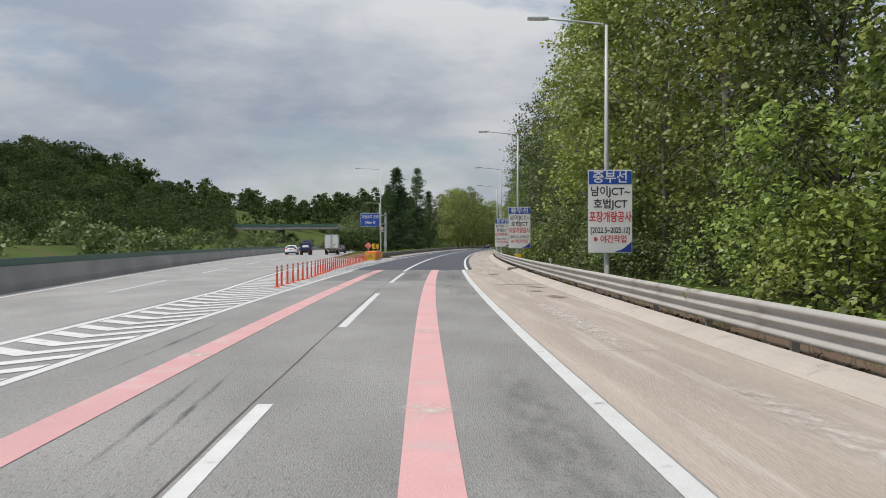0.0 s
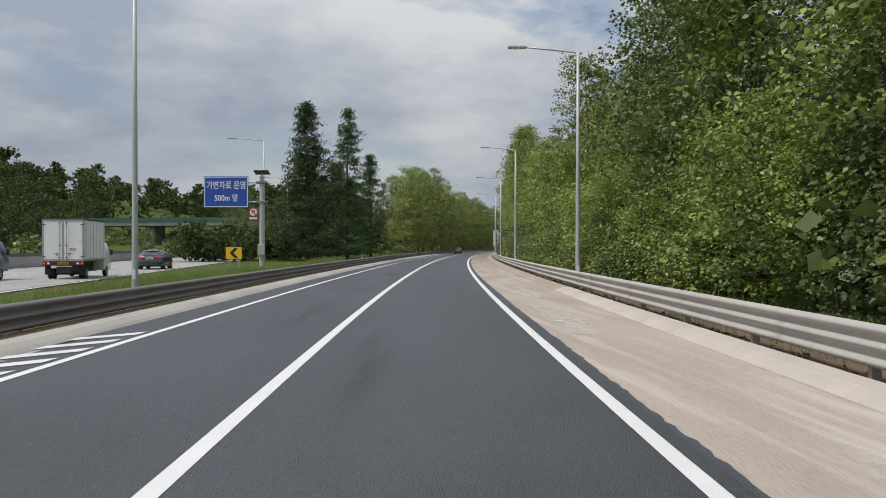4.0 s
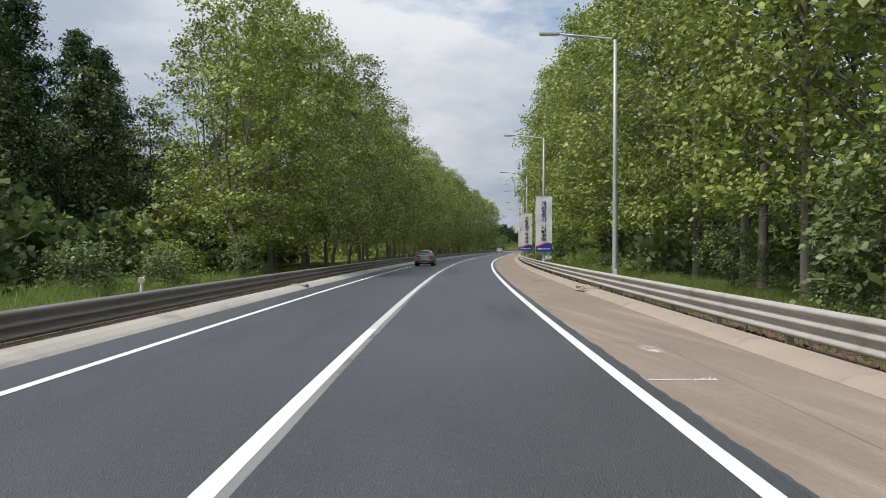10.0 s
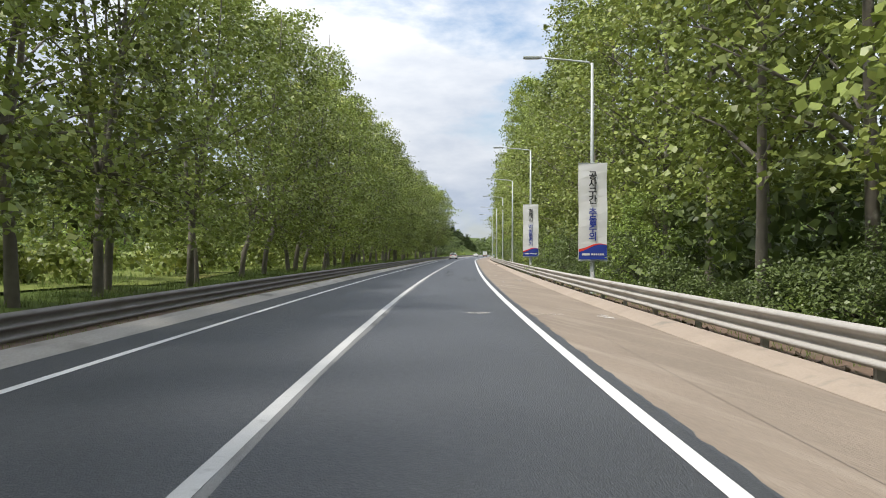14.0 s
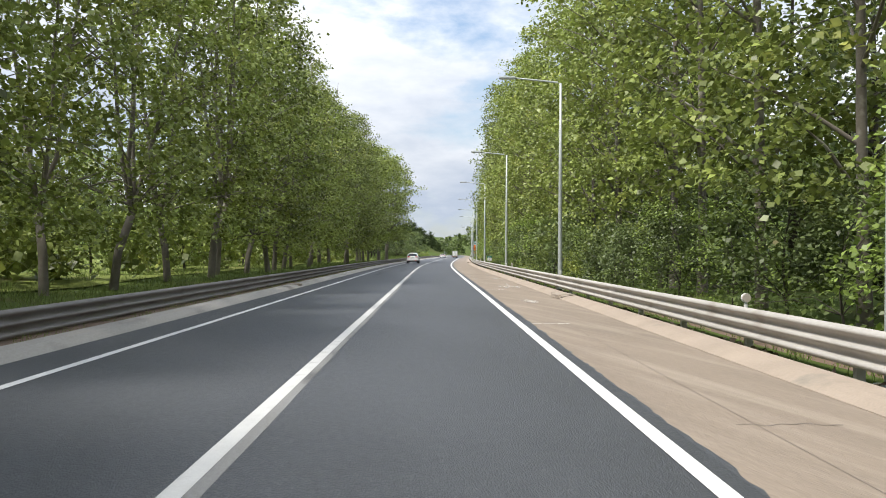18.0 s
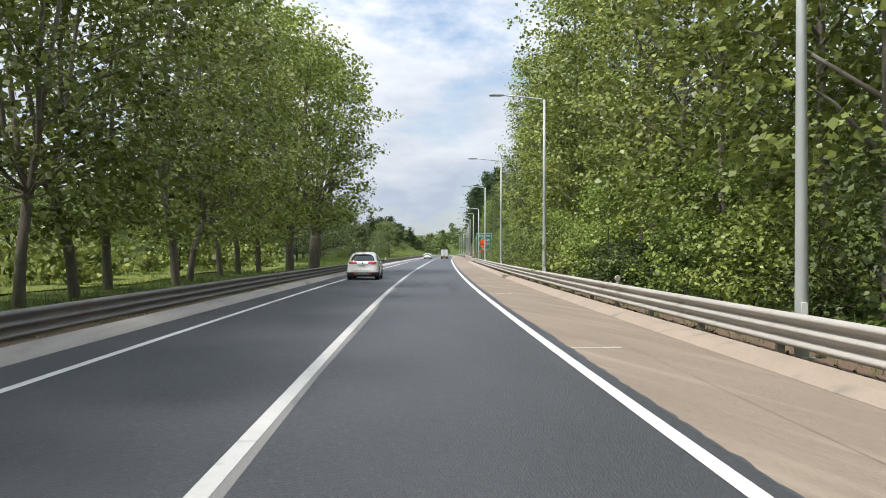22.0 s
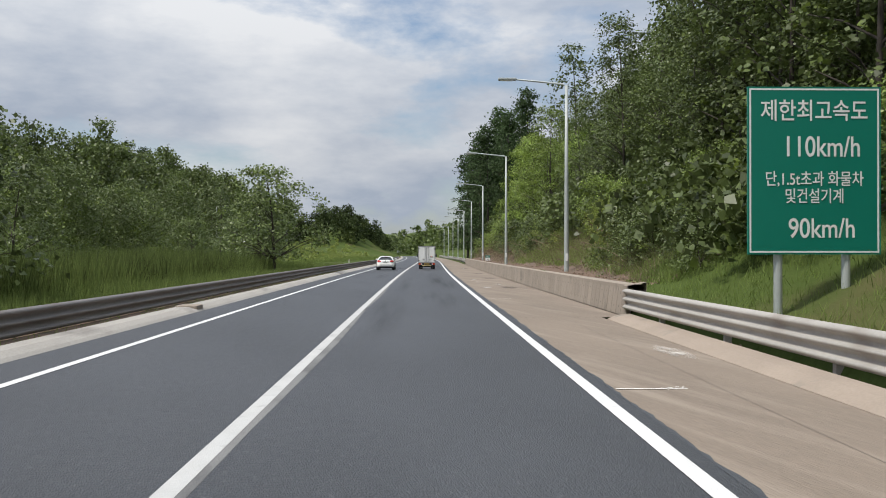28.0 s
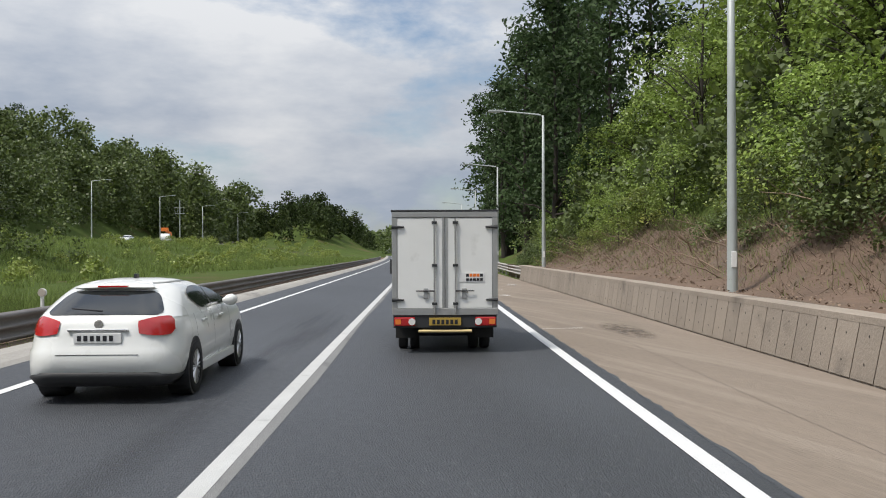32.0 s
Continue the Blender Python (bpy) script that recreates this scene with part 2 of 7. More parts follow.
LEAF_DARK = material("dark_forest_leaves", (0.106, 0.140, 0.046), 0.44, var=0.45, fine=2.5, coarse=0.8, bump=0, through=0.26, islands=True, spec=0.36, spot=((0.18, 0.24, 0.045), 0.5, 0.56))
LEAF_BRIGHT = material("bright_locust_leaves", (0.205, 0.280, 0.062), 0.44, var=0.5, fine=2.5, coarse=0.9, bump=0, through=0.32, islands=True, spec=0.36, spot=((0.31, 0.40, 0.085), 0.6, 0.55))
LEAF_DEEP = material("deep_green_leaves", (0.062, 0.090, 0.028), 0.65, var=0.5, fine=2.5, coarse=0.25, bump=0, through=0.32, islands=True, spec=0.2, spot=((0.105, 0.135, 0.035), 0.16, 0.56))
NEEDLE = material("conifer_needles", (0.062, 0.10, 0.038), 0.65, var=0.5, fine=3, coarse=0.4, bump=0, through=0.35, islands=True, spec=0.25)
BLADE = material("grass_blades", (0.165, 0.215, 0.062), 0.7, var=0.55, fine=2, coarse=0.25, bump=0, through=0.4, islands=True, spec=0.2)
DRY = material("dry_twigs", (0.215, 0.155, 0.11), 0.9, var=0.5, fine=3, coarse=0.5, bump=0, islands=True)
WHITE = material("white_vinyl", (0.74, 0.74, 0.73), 0.6, var=0.08, fine=6, coarse=1, bump=0.05)
BLUE = material("sign_blue", (0.018, 0.075, 0.36), 0.45, var=0.1, bump=0)
GREEN = material("sign_green", (0.0, 0.165, 0.115), 0.45, var=0.1, bump=0)
BLACK = material("black_print", (0.018, 0.018, 0.022), 0.6, var=0.1, bump=0)
RED = material("red_print", (0.55, 0.035, 0.045), 0.55, var=0.1, bump=0)
NAVY = material("navy_print", (0.02, 0.045, 0.30), 0.55, var=0.1, bump=0)
ORANGE = material("orange_plastic", (0.78, 0.20, 0.03), 0.5, var=0.15, fine=5, coarse=1, bump=0.05, spot=((0.45, 0.17, 0.07), 2, 0.64))
FLUO = material("orange_reflective", (1.0, 0.13, 0.02), 0.4, var=0.06, bump=0)
YELLOW = material("yellow_sheet", (0.80, 0.48, 0.02), 0.5, var=0.12, bump=0)
RUBBER = material("black_rubber", (0.018, 0.018, 0.018), 0.85, var=0.3, bump=0.2)
ORED = material("red_orange_post", (0.62, 0.075, 0.03), 0.5, var=0.12, fine=5, coarse=2, bump=0.05)


def stain(name, colour, strength, scale=6.0, along=0.45):
    """A soft-edged, uneven film on a surface."""
    m = bpy.data.materials.new(name)
    m.use_nodes = True
    n, l = m.node_tree.nodes, m.node_tree.links
    b = n["Principled BSDF"]
    b.inputs["Base Color"].default_value = (*colour, 1)
    b.inputs["Roughness"].default_value = 0.85
    tc = n.new("ShaderNodeTexCoord")
    mp = n.new("ShaderNodeMapping")
    mp.inputs["Location"].default_value, mp.inputs["Scale"].default_value = (-1, -1, 0), (2, 2, 0)
    l.new(tc.outputs["Generated"], mp.inputs["Vector"])
    gr = n.new("ShaderNodeTexGradient")
    gr.gradient_type = "SPHERICAL"
    l.new(mp.outputs[0], gr.inputs[0])
    ns = n.new("ShaderNodeTexNoise")
    ns.inputs["Scale"].default_value, ns.inputs["Detail"].default_value = scale, 8
    st = n.new("ShaderNodeMapping")
    st.inputs["Scale"].default_value = (1, along, 1)
    l.new(tc.outputs["Object"], st.inputs["Vector"])
    l.new(st.outputs[0], ns.inputs["Vector"])
    mr = n.new("ShaderNodeMapRange")
    mr.inputs[1].default_value, mr.inputs[2].default_value = 0.36, 0.66
    l.new(ns.outputs[0], mr.inputs[0])
    q = n.new("ShaderNodeMath")
    q.operation = "MULTIPLY"
    l.new(mr.outputs[0], q.inputs[0])
    g2 = n.new("ShaderNodeMapRange")
    g2.inputs[1].default_value, g2.inputs[2].default_value, g2.inputs[4].default_value = 0.0, 0.55, strength
    l.new(gr.outputs[0], g2.inputs[0])
    l.new(g2.outputs[0], q.inputs[1])
    l.new(q.outputs[0], b.inputs["Alpha"])
    return m


# ---- mesh helpers ----
def mesh_from(name, verts, faces, mats, smooth=False):
    me = bpy.data.meshes.new(name)
    me.from_pydata([tuple(v) for v in verts], [], [tuple(f) for f in faces])
    for m in mats if isinstance(mats, (list, tuple)) else [mats]:
        me.materials.append(m)
    if smooth:
        me.polygons.foreach_set("use_smooth", [True] * len(me.polygons))
    me.update()
    return me


def quads(name, v, mat, tri=False, smooth=False):
    """A mesh of loose four- (or three-) cornered faces from an array (faces, corners, 3)."""
    k = v.shape[1]
    me = bpy.data.meshes.new(name)
    nf = v.shape[0]
    me.vertices.add(nf * k)
    me.vertices.foreach_set("co", np.ascontiguousarray(v, dtype=np.float32).ravel())
    me.loops.add(nf * k)
    me.loops.foreach_set("vertex_index", np.arange(nf * k, dtype=np.int32))
    me.polygons.add(nf)
    me.polygons.foreach_set("loop_start", np.arange(0, nf * k, k, dtype=np.int32))
    me.materials.append(mat)
    me.update(calc_edges=True)
    return me


def part(name, bm, mat, parent, label="", at=None, smooth=False):
    """Links a bmesh (or a finished mesh) as one mesh object under a thing or part."""
    if isinstance(bm, bmesh.types.BMesh):
        me = bpy.data.meshes.new(name)
        if smooth:
            for f in bm.faces:
                f.smooth = True
        bm.to_mesh(me)
        bm.free()
        for m in mat if isinstance(mat, (list, tuple)) else [mat]:
            me.materials.append(m)
    else:
        me = bm
    ob = new(name, me)
    ob.parent = parent
    if at is not None:
        ob.matrix_basis = at
    if label:
        ob["label"] = label
    return ob


def thing(name, label, category, group="", kind="", at=None):
    ob = tagged(new(name), label, category, group, kind)
    if at is not None:
        ob.matrix_basis = at
    return ob


def box(x0, x1, y0, y1, z0, z1, bevel=0.0, bm=None):
    bm = bm or bmesh.new()
    r = bmesh.ops.create_cube(bm, size=1.0, matrix=Matrix.LocRotScale(((x0 + x1) / 2, (y0 + y1) / 2, (z0 + z1) / 2), None, (x1 - x0, y1 - y0, z1 - z0)))
    if bevel:
        es = list({e for v in r["verts"] for e in v.link_edges})
        bmesh.ops.bevel(bm, geom=es, offset=bevel, segments=2, affect="EDGES", profile=0.6)
    return bm


def tube(p, q, r0, r1, seg=10, bm=None, caps=True):
    """A tapered round bar from p to q."""
    bm = bm or bmesh.new()
    p, q = Vector(p), Vector(q)
    m = Matrix.Translation((p + q) / 2) @ (q - p).to_track_quat("Z", "Y").to_matrix().to_4x4()
    bmesh.ops.create_cone(bm, cap_ends=caps, segments=seg, radius1=r0, radius2=r1, depth=(q - p).length, matrix=m)
    return bm


def bent(points, radii, seg=8):
    """Verts and faces of a round bar through points."""
    vs, fs = [], []
    pts = [Vector(p) for p in points]
    for i, p in enumerate(pts):
        d = (pts[min(i + 1, len(pts) - 1)] - pts[max(i - 1, 0)]).normalized()
        a = d.orthogonal().normalized() if abs(d.z) < 0.99 else Vector((1, 0, 0))
        a = (a - d * a.dot(d)).normalized()
        b = d.cross(a)
        for k in range(seg):
            w = 2 * math.pi * k / seg
            vs.append(p + (a * math.cos(w) + b * math.sin(w)) * radii[i])
        if i:
            o = (i - 1) * seg
            fs += [(o + k, o + (k + 1) % seg, o + seg + (k + 1) % seg, o + seg + k) for k in range(seg)]
    fs.append(tuple(range((len(pts) - 1) * seg, len(pts) * seg)))
    return vs, fs


def merge(list_of):
    vs, fs = [], []
    for v, f in list_of:
        o = len(vs)
        vs += v
        fs += [tuple(i + o for i in q) for q in f]
    return vs, fs


def ribbon(name, s0, s1, step, profile, mat, smooth=False):
    """A strip along the road; profile: [(d, z), ...], each a number or a function of s. Closed below if thick."""
    n = max(2, int((s1 - s0) / step) + 1)
    ss = np.linspace(s0, s1, n)
    cols = []
    for d, z in profile:
        dd = np.array([d(s) for s in ss]) if callable(d) else np.full(n, float(d))
        zz = np.array([z(s) for s in ss]) if callable(z) else np.full(n, float(z))
        cols.append(WA(ss, dd, zz))
    k = len(cols)
    v = np.stack(cols, 1).reshape(-1, 3)
    f = [(i * k + j, i * k + j + 1, (i + 1) * k + j + 1, (i + 1) * k + j) for i in range(n - 1) for j in range(k - 1)]
    return mesh_from(name, v, f, mat, smooth)


def structure(name, me, label, category, at=None):
    ob = tagged(new(name, me), label, category, "", "structure")
    if at is not None:
        ob.matrix_basis = at
    return ob


def text(body, size, mat, parent, at, name="lettering", wide=1.0, bold=0.0, line=1.0):
    cu = bpy.data.curves.new(name, "FONT")
    cu.body, cu.size, cu.align_x, cu.align_y = body, size, "CENTER", "CENTER"
    cu.offset, cu.extrude, cu.space_line = bold, 0.002, line
    tmp = new(name + "_curve", cu)
    LETTERS.append((tmp, name, mat, parent, at @ Matrix.Diagonal((wide, 1, 1, 1))))


LETTERS = []


def finish_letters():
    """Turns all lettering into meshes under their signs, in one go."""
    dg = bpy.context.evaluated_depsgraph_get()
    made = [bpy.data.meshes.new_from_object(tmp.evaluated_get(dg)) for tmp, *_ in LETTERS]
    for me, (tmp, name, mat, parent, m) in zip(made, LETTERS):
        bpy.data.objects.remove(tmp)
        me.materials.clear()
        me.materials.append(mat)
        ob = new(name, me)
        ob.parent = parent
        ob.matrix_basis = m

# ---- the ground and the roads ----
S_END = 1000.0
MS = [-500, -30, 0, 20, 31, 42, 60, 80, 104, 131, 200, 300, 500, 3000]
M_EDGE = [-8.6, -8.6, -8.6, -8.8, -9.0, -9.9, -11.2, -13.1, -15.4, -18.6, -28, -42, -72, -500]  # right edge line of the main road
M_WALL = [-12.5, -12.5, -12.6, -14.6, -16.1, -17.7, -20.3, -23.2, -26.8, -30.6, -41, -56, -87, -520]  # barrier on its far side


def m_edge(s):
    return float(np.interp(s, MS, M_EDGE))


def m_wall(s):
    return float(np.interp(s, MS, M_WALL))


def smooth01(x, a, b):
    t = np.clip((np.asarray(x, float) - a) / (b - a), 0, 1)
    return t * t * (3 - 2 * t)


def bank_toe(s):
    return np.interp(s, [600, 700, 729, 775, 850, 1000], [-30, -27, -25, -20, -16, -14])


def ground_z(s, d):
    """Height of the ground."""
    s, d = np.asarray(s, float), np.asarray(d, float)
    wall = np.interp(s, MS, M_WALL)
    wav = 0.18 * np.sin(s * 0.21 + d * 0.17) * np.cos(d * 0.31 - s * 0.05)
    off_road = np.maximum(smooth01(d, 3.6, 6.5), smooth01(-d, 10.5, 13.0))
    z = -0.09 + off_road * (0.18 + wav)
    # the wooded hill beyond the main road
    far = np.maximum(0, wall - d - 3)
    z = z + smooth01(far, 0, 10) * 1.2 * smooth01(330 - s, 0, 60)
    z = z + np.interp(-d, [88, 100, 118, 135, 150, 175, 260], [0, 1.5, 5, 9, 14, 18, 19]) * smooth01(s, 130, 275) * (1 - smooth01(s, 325, 385))
    z = z + 22 * np.exp(-(((s - 420) / 130) ** 2 + ((d + 185) / 80) ** 2))
    z = z + 17 * np.exp(-(((s - 480) / 45) ** 2 + ((d + 88) / 26) ** 2))
    # the main road stays level
    level = smooth01(d - wall, -3.5, -1.5) * smooth01(-d, 9.0, 9.6) * (1 - smooth01(s, 240, 300))
    inside = level * (1 - smooth01(d - np.interp(s, MS, M_EDGE), 0.8, 1.6))
    inside = np.maximum(inside, (1 - smooth01(s, 98, 106)) * smooth01(d - wall, -3.5, -1.5) * smooth01(-d, 7.0, 7.5))
    z = z * (1 - inside) - 0.09 * inside
    # the cutting on the right
    cut = smooth01(s, 588, 628)
    face = 0.78 * smooth01(d, 3.3, 3.5) * (1 - smooth01(s, 721, 724)) + 0.9 * smooth01(d, 4.0, 6.5) + np.clip((d - 6.0) * 0.62, 0, 9.5) + np.clip((d - 21) * 0.22, 0, 16)
    back = 1 - 0.75 * smooth01(s, 730, 800)
    z = z + cut * face * (1 + 0.12 * np.sin(s * 0.11) + 0.05 * np.sin(s * 0.43 + d)) * back
    # the bank of the other roadway on the left
    bank = smooth01(s, 570, 680)
    toe = bank_toe(s)
    z = z + bank * (3.2 * smooth01(-d, -toe, 47) + 12.5 * smooth01(-d, 60, 84) * (1 - 0.7 * smooth01(s, 965, 1015)) + 6 * smooth01(-d, 120, 200)) + 10 * np.exp(-(((s - 985) / 40) ** 2 + ((d + 33) / 16) ** 2))
    # distant hills
    z = z + 30 * smooth01(s, 1100, 1900) * (0.6 + 0.4 * np.sin(d * 0.006 + 1.0)) + 16 * smooth01(np.abs(d), 120, 420)
    road = smooth01(d, -10.4, -9.4) * (1 - smooth01(d, 3.15, 3.3))
    return z * (1 - road) - 0.09 * road


gs = np.concatenate([[-500, -300, -200, -140, -100, -70], np.arange(-50, 960, 6.0), [980, 1020, 1080, 1160, 1260, 1400, 1600, 1900, 2400, 3000]])
gd = np.concatenate([[-900, -600, -420, -320, -250, -200], np.arange(-170, -40, 7.0), np.arange(-40, -12, 2.0), [-12, -11, -10.2, -9.4, -8.7, 3.05, 3.3, 3.5, 4.0, 4.7, 5.6, 6.6, 8, 9.5, 11.5, 14, 17, 20, 24, 29, 36, 45, 58, 75, 100, 140, 200, 280, 420, 600, 900]])
GS, GD = np.meshgrid(gs, gd, indexing="ij")
gv = WA(GS.ravel(), GD.ravel(), ground_z(GS, GD).ravel())
nd = len(gd)
gf = [(i * nd + j, i * nd + j + 1, (i + 1) * nd + j + 1, (i + 1) * nd + j) for i in range(len(gs) - 1) for j in range(nd - 1)]
structure("ground", mesh_from("ground", gv, gf, GRASS_SOIL, True), "uneven grassy ground with patches of dry soil", "ground")

structure("field", ribbon("field", 284, 600, 6, [(d, (lambda s, d=d: float(ground_z(s, d)) + 0.07)) for d in np.arange(-48, -14.9, 3.0)], FIELD, True), "open meadow of dry grass behind the avenue of plane trees, sunlit tone in its colour", "field")
SEAM = 54.6  # where the new surface begins
structure("road", ribbon("road", SEAM, S_END, 5, [(lambda s: -7.75 - 0.27 * float(smooth01(s, 96, 104)), -0.08), (lambda s: -7.75 - 0.27 * float(smooth01(s, 96, 104)), 0.0), (-3.6, 0.004), (0.24, 0.0), (0.24, -0.08)], ASPHALT), "fresh dark grey asphalt carriageway with two lanes", "road")
structure("old_road", ribbon("old_road", -60, SEAM, 5, [(lambda s: m_edge(s) - 0.3, -0.08), (lambda s: m_edge(s) - 0.3, 0.0), (-3.6, 0.004), (-0.10, 0.0), (-0.10, -0.08)], OLD_ROAD), "worn light grey road surface before the resurfaced stretch", "road")
structure("main_road", ribbon("main_road", -60, 420, 5, [(lambda s: m_wall(s) + 0.2, -0.06), (lambda s: m_wall(s) + 0.2, -0.004), (lambda s: m_edge(s) - 0.302, -0.004), (lambda s: m_edge(s) - 0.302, -0.06)], OLD_ROAD), "worn light grey main carriageway beside the ramp", "road")
structure("gore", ribbon("gore", SEAM, 101, 3, [(lambda s: m_edge(s) - 0.3, -0.06), (lambda s: m_edge(s) - 0.3, -0.002), (-7.8, -0.006), (-7.8, -0.06)], OLD_ROAD), "worn grey tapering island surface between two roads", "road")
structure("shoulder", ribbon("shoulder", -60, 621, 4, [(0.243, -0.06), (0.243, -0.006), (1.4, 0.0), (2.5, -0.004), (2.62, -0.06)], SHOULDER), "dusty beige concrete hard shoulder, paler along the first stretch", "shoulder")
structure("shoulder_old", ribbon("shoulder_old", -60, SEAM, 4, [(-0.098, -0.06), (-0.098, -0.002), (0.2, -0.002), (0.28, -0.009), (0.28, -0.06)], SHOULDER), "dusty strip of the hard shoulder beside the worn edge line", "shoulder")
structure("shoulder_far", ribbon("shoulder_far", 621.01, S_END, 4, [(0.243, -0.06), (0.243, -0.006), (1.4, 0.0), (3.1, -0.004), (3.17, -0.06)], SHOULDER), "dusty beige concrete hard shoulder under the retaining wall", "shoulder")

# painted lines
def line(name, s0, s1, d, w, mat=PAINT, z=0.0085, label="white solid painted road line"):
    f = (lambda q: (lambda s: d(s) + q)) if callable(d) else (lambda q: d + q)
    return structure(name, ribbon(name, s0, s1, 2.5, [(f(-w / 2), z), (f(w / 2), z)], mat), label, "road marking")


line("edge_line_right", SEAM + 0.6, S_END, 0.0, 0.165, z=0.0075)
line("lane_line", SEAM - 2.6, 236, -3.67, 0.17)
line("lane_line_dull", 236.01, S_END, -3.67, 0.165, DULL_PAINT, label="dull white solid lane line")
line("edge_line_left", SEAM - 1.0, S_END, -7.0, 0.15)
line("old_edge_line", -60, SEAM + 0.3, -0.23, 0.2, WORN_PAINT, label="worn white edge line on the old surface")
line("old_left_line", -60, SEAM - 1.0, -6.78, 0.17, WORN_PAINT, label="worn white line bounding the hatched island")
line("main_edge_line", -60, 330, lambda s: m_edge(s), 0.17, WORN_PAINT, z=0.0065, label="worn white line along the main carriageway")
line("main_far_line", -60, 330, lambda s: m_wall(s) + 0.9, 0.15, WORN_PAINT, z=0.0055, label="worn white line beside the far barrier")
for s0, s1 in ((-2.6, 9.05), (17.35, 29.0), (37.1, 49.2)):
    line("lane_dash", s0, s1, -3.53, 0.16, WORN_PAINT, z=0.009, label="worn white lane dash on the old surface")
structure("pink_guide_line", ribbon("pink_guide_line", -60, SEAM - 0.05, 2.5, [(-2.13, 0.0095), (-1.69, 0.0095)], PINK), "faded pink guide line painted along the lane", "road marking")
structure("pink_guide_line_left", ribbon("pink_guide_line_left", -60, SEAM - 0.05, 2.5, [(-5.42, 0.0092), (-4.98, 0.0092)], PINK), "faded pink guide line painted along the other lane", "road marking")
for s in np.arange(-30, 300, 20.0):
    line("main_lane_dash", s, s + 10, lambda q: 0.5 * (m_edge(q) + m_wall(q)), 0.14, WORN_PAINT, z=0.0052, label="worn white lane dash on the main carriageway")

# chevrons of the island
def island_bar(s):
    """One white chevron of the hatched island, its point towards the traffic."""
    l0, r0 = m_edge(s) + 0.12, (-6.9 if s < SEAM else -7.2)
    m = 0.5 * (l0 + r0)
    h = 0.5 * (r0 - l0)
    k = 0.55
    v = [W(s, m, 0.0098), W(s + k, m, 0.0098), W(s + 0.85 * h, l0, 0.0098), W(s + 0.85 * h + k, l0, 0.0098), W(s + 1.3 * h, r0, 0.0098), W(s + 1.3 * h + k, r0, 0.0098)]
    return mesh_from("chevron_bar", v, [(0, 1, 3, 2), (0, 4, 5, 1)], WORN_PAINT)


isl = tagged(new("hatched_island"), "worn white chevrons painted on the tapering island", "road marking", "", "structure")
for s in np.arange(-12, 99, 1.25):
    part("chevron_bar", island_bar(s), WORN_PAINT, isl)

# kerbs
PROFILE = [(2.515, -0.06), (2.52, 0.0), (2.66, 0.06), (2.80, 0.10), (3.06, 0.125), (3.12, 0.10), (3.13, -0.12)]
structure("kerb_right_old", ribbon("kerb_right_old", -60, 119.99, 2.5, PROFILE, KERB), "pale sloping concrete kerb under the guardrail", "kerb")
structure("kerb_right", ribbon("kerb_right", 120, 620.4, 2.5, PROFILE, KERB_BEIGE), "dusty beige concrete kerb under the guardrail", "kerb")
structure("kerb_left", ribbon("kerb_left", 99, S_END, 2.5, [(-8.76, -0.09), (-8.75, 0.1), (-8.68, 0.12), (-8.32, 0.115), (-8.12, 0.05), (-8.03, 0.0), (-8.025, -0.06)], LEFT_KERB), "pale concrete kerb along the left guardrail", "kerb")
structure("verge_strip", ribbon("verge_strip", -60, 620.4, 5, [(3.10, -0.03), (3.3, -0.05), (3.6, -0.02), (4.2, 0.02), (5.2, -0.3)], SOIL), "brown strip of dead leaves and soil", "verge")
structure("verge_strip_left", ribbon("verge_strip_left", 99, 900, 5, [(-8.74, 0.04), (-9.0, 0.06), (-9.6, 0.07), (-10.3, -0.12)], SOIL), "strip of soil and weeds behind the left kerb", "verge")


# ---- guardrails ----
WAVE = [(w * 1.15, h * 1.12) for w, h in [(0.0, 0.0), (0.05, 0.012), (0.075, 0.045), (0.075, 0.075), (0.03, 0.10), (0.0, 0.13), (0.0, 0.165), (0.03, 0.19), (0.075, 0.215), (0.075, 0.245), (0.03, 0.27), (0.0, 0.30), (0.0, 0.335), (0.03, 0.355), (0.075, 0.385), (0.075, 0.42), (0.03, 0.445), (0.0, 0.46)]]


def guardrail(s0, s1, d, z0, side, mat, label, group):
    """Three-wave beam on posts, 24 m to a thing. side: -1 faces the road from the right."""
    s = s0
    while s < s1 - 1:
        e = min(s + 24.0, s1)
        t = thing("guardrail", label, "guardrail", group, "", on(s, d(s) if callable(d) else d))
        inv = t.matrix_basis.inverted()
        dd = d if callable(d) else (lambda q: d)
        prof = [((lambda q, w=w: dd(q) + side * w), z0 + h) for w, h in WAVE]
        me = ribbon("beam", s, e + 0.05, 4, prof, mat, True)
        me.transform(inv)
        part("beam", me, mat, t)
        q = s + 1.0
        while q < e:
            m = inv @ on(q, dd(q) - side * 0.075, 0)
            part("post", box(-0.06, 0.06, -0.05, 0.05, -0.35, z0 + 0.48, 0.008), mat, t, at=m)
            q += 4.0
        s = e


guardrail(-40, 597, 3.32, 0.19, -1, STEEL, "weathered grey three-wave steel guardrail on posts", "guardrails along the shoulder")
guardrail(597, 621.2, lambda s: 3.32 - 0.2 * float(smooth01(s, 606, 621)), 0.19, -1, STEEL, "weathered grey steel guardrail ending at the retaining wall", "guardrails along the shoulder")
guardrail(723, 900, lambda s: 3.5 + 0.5 * float(smooth01(s, 723, 760)), 0.19, -1, STEEL, "weathered grey steel guardrail beyond the retaining wall", "guardrails along the shoulder")
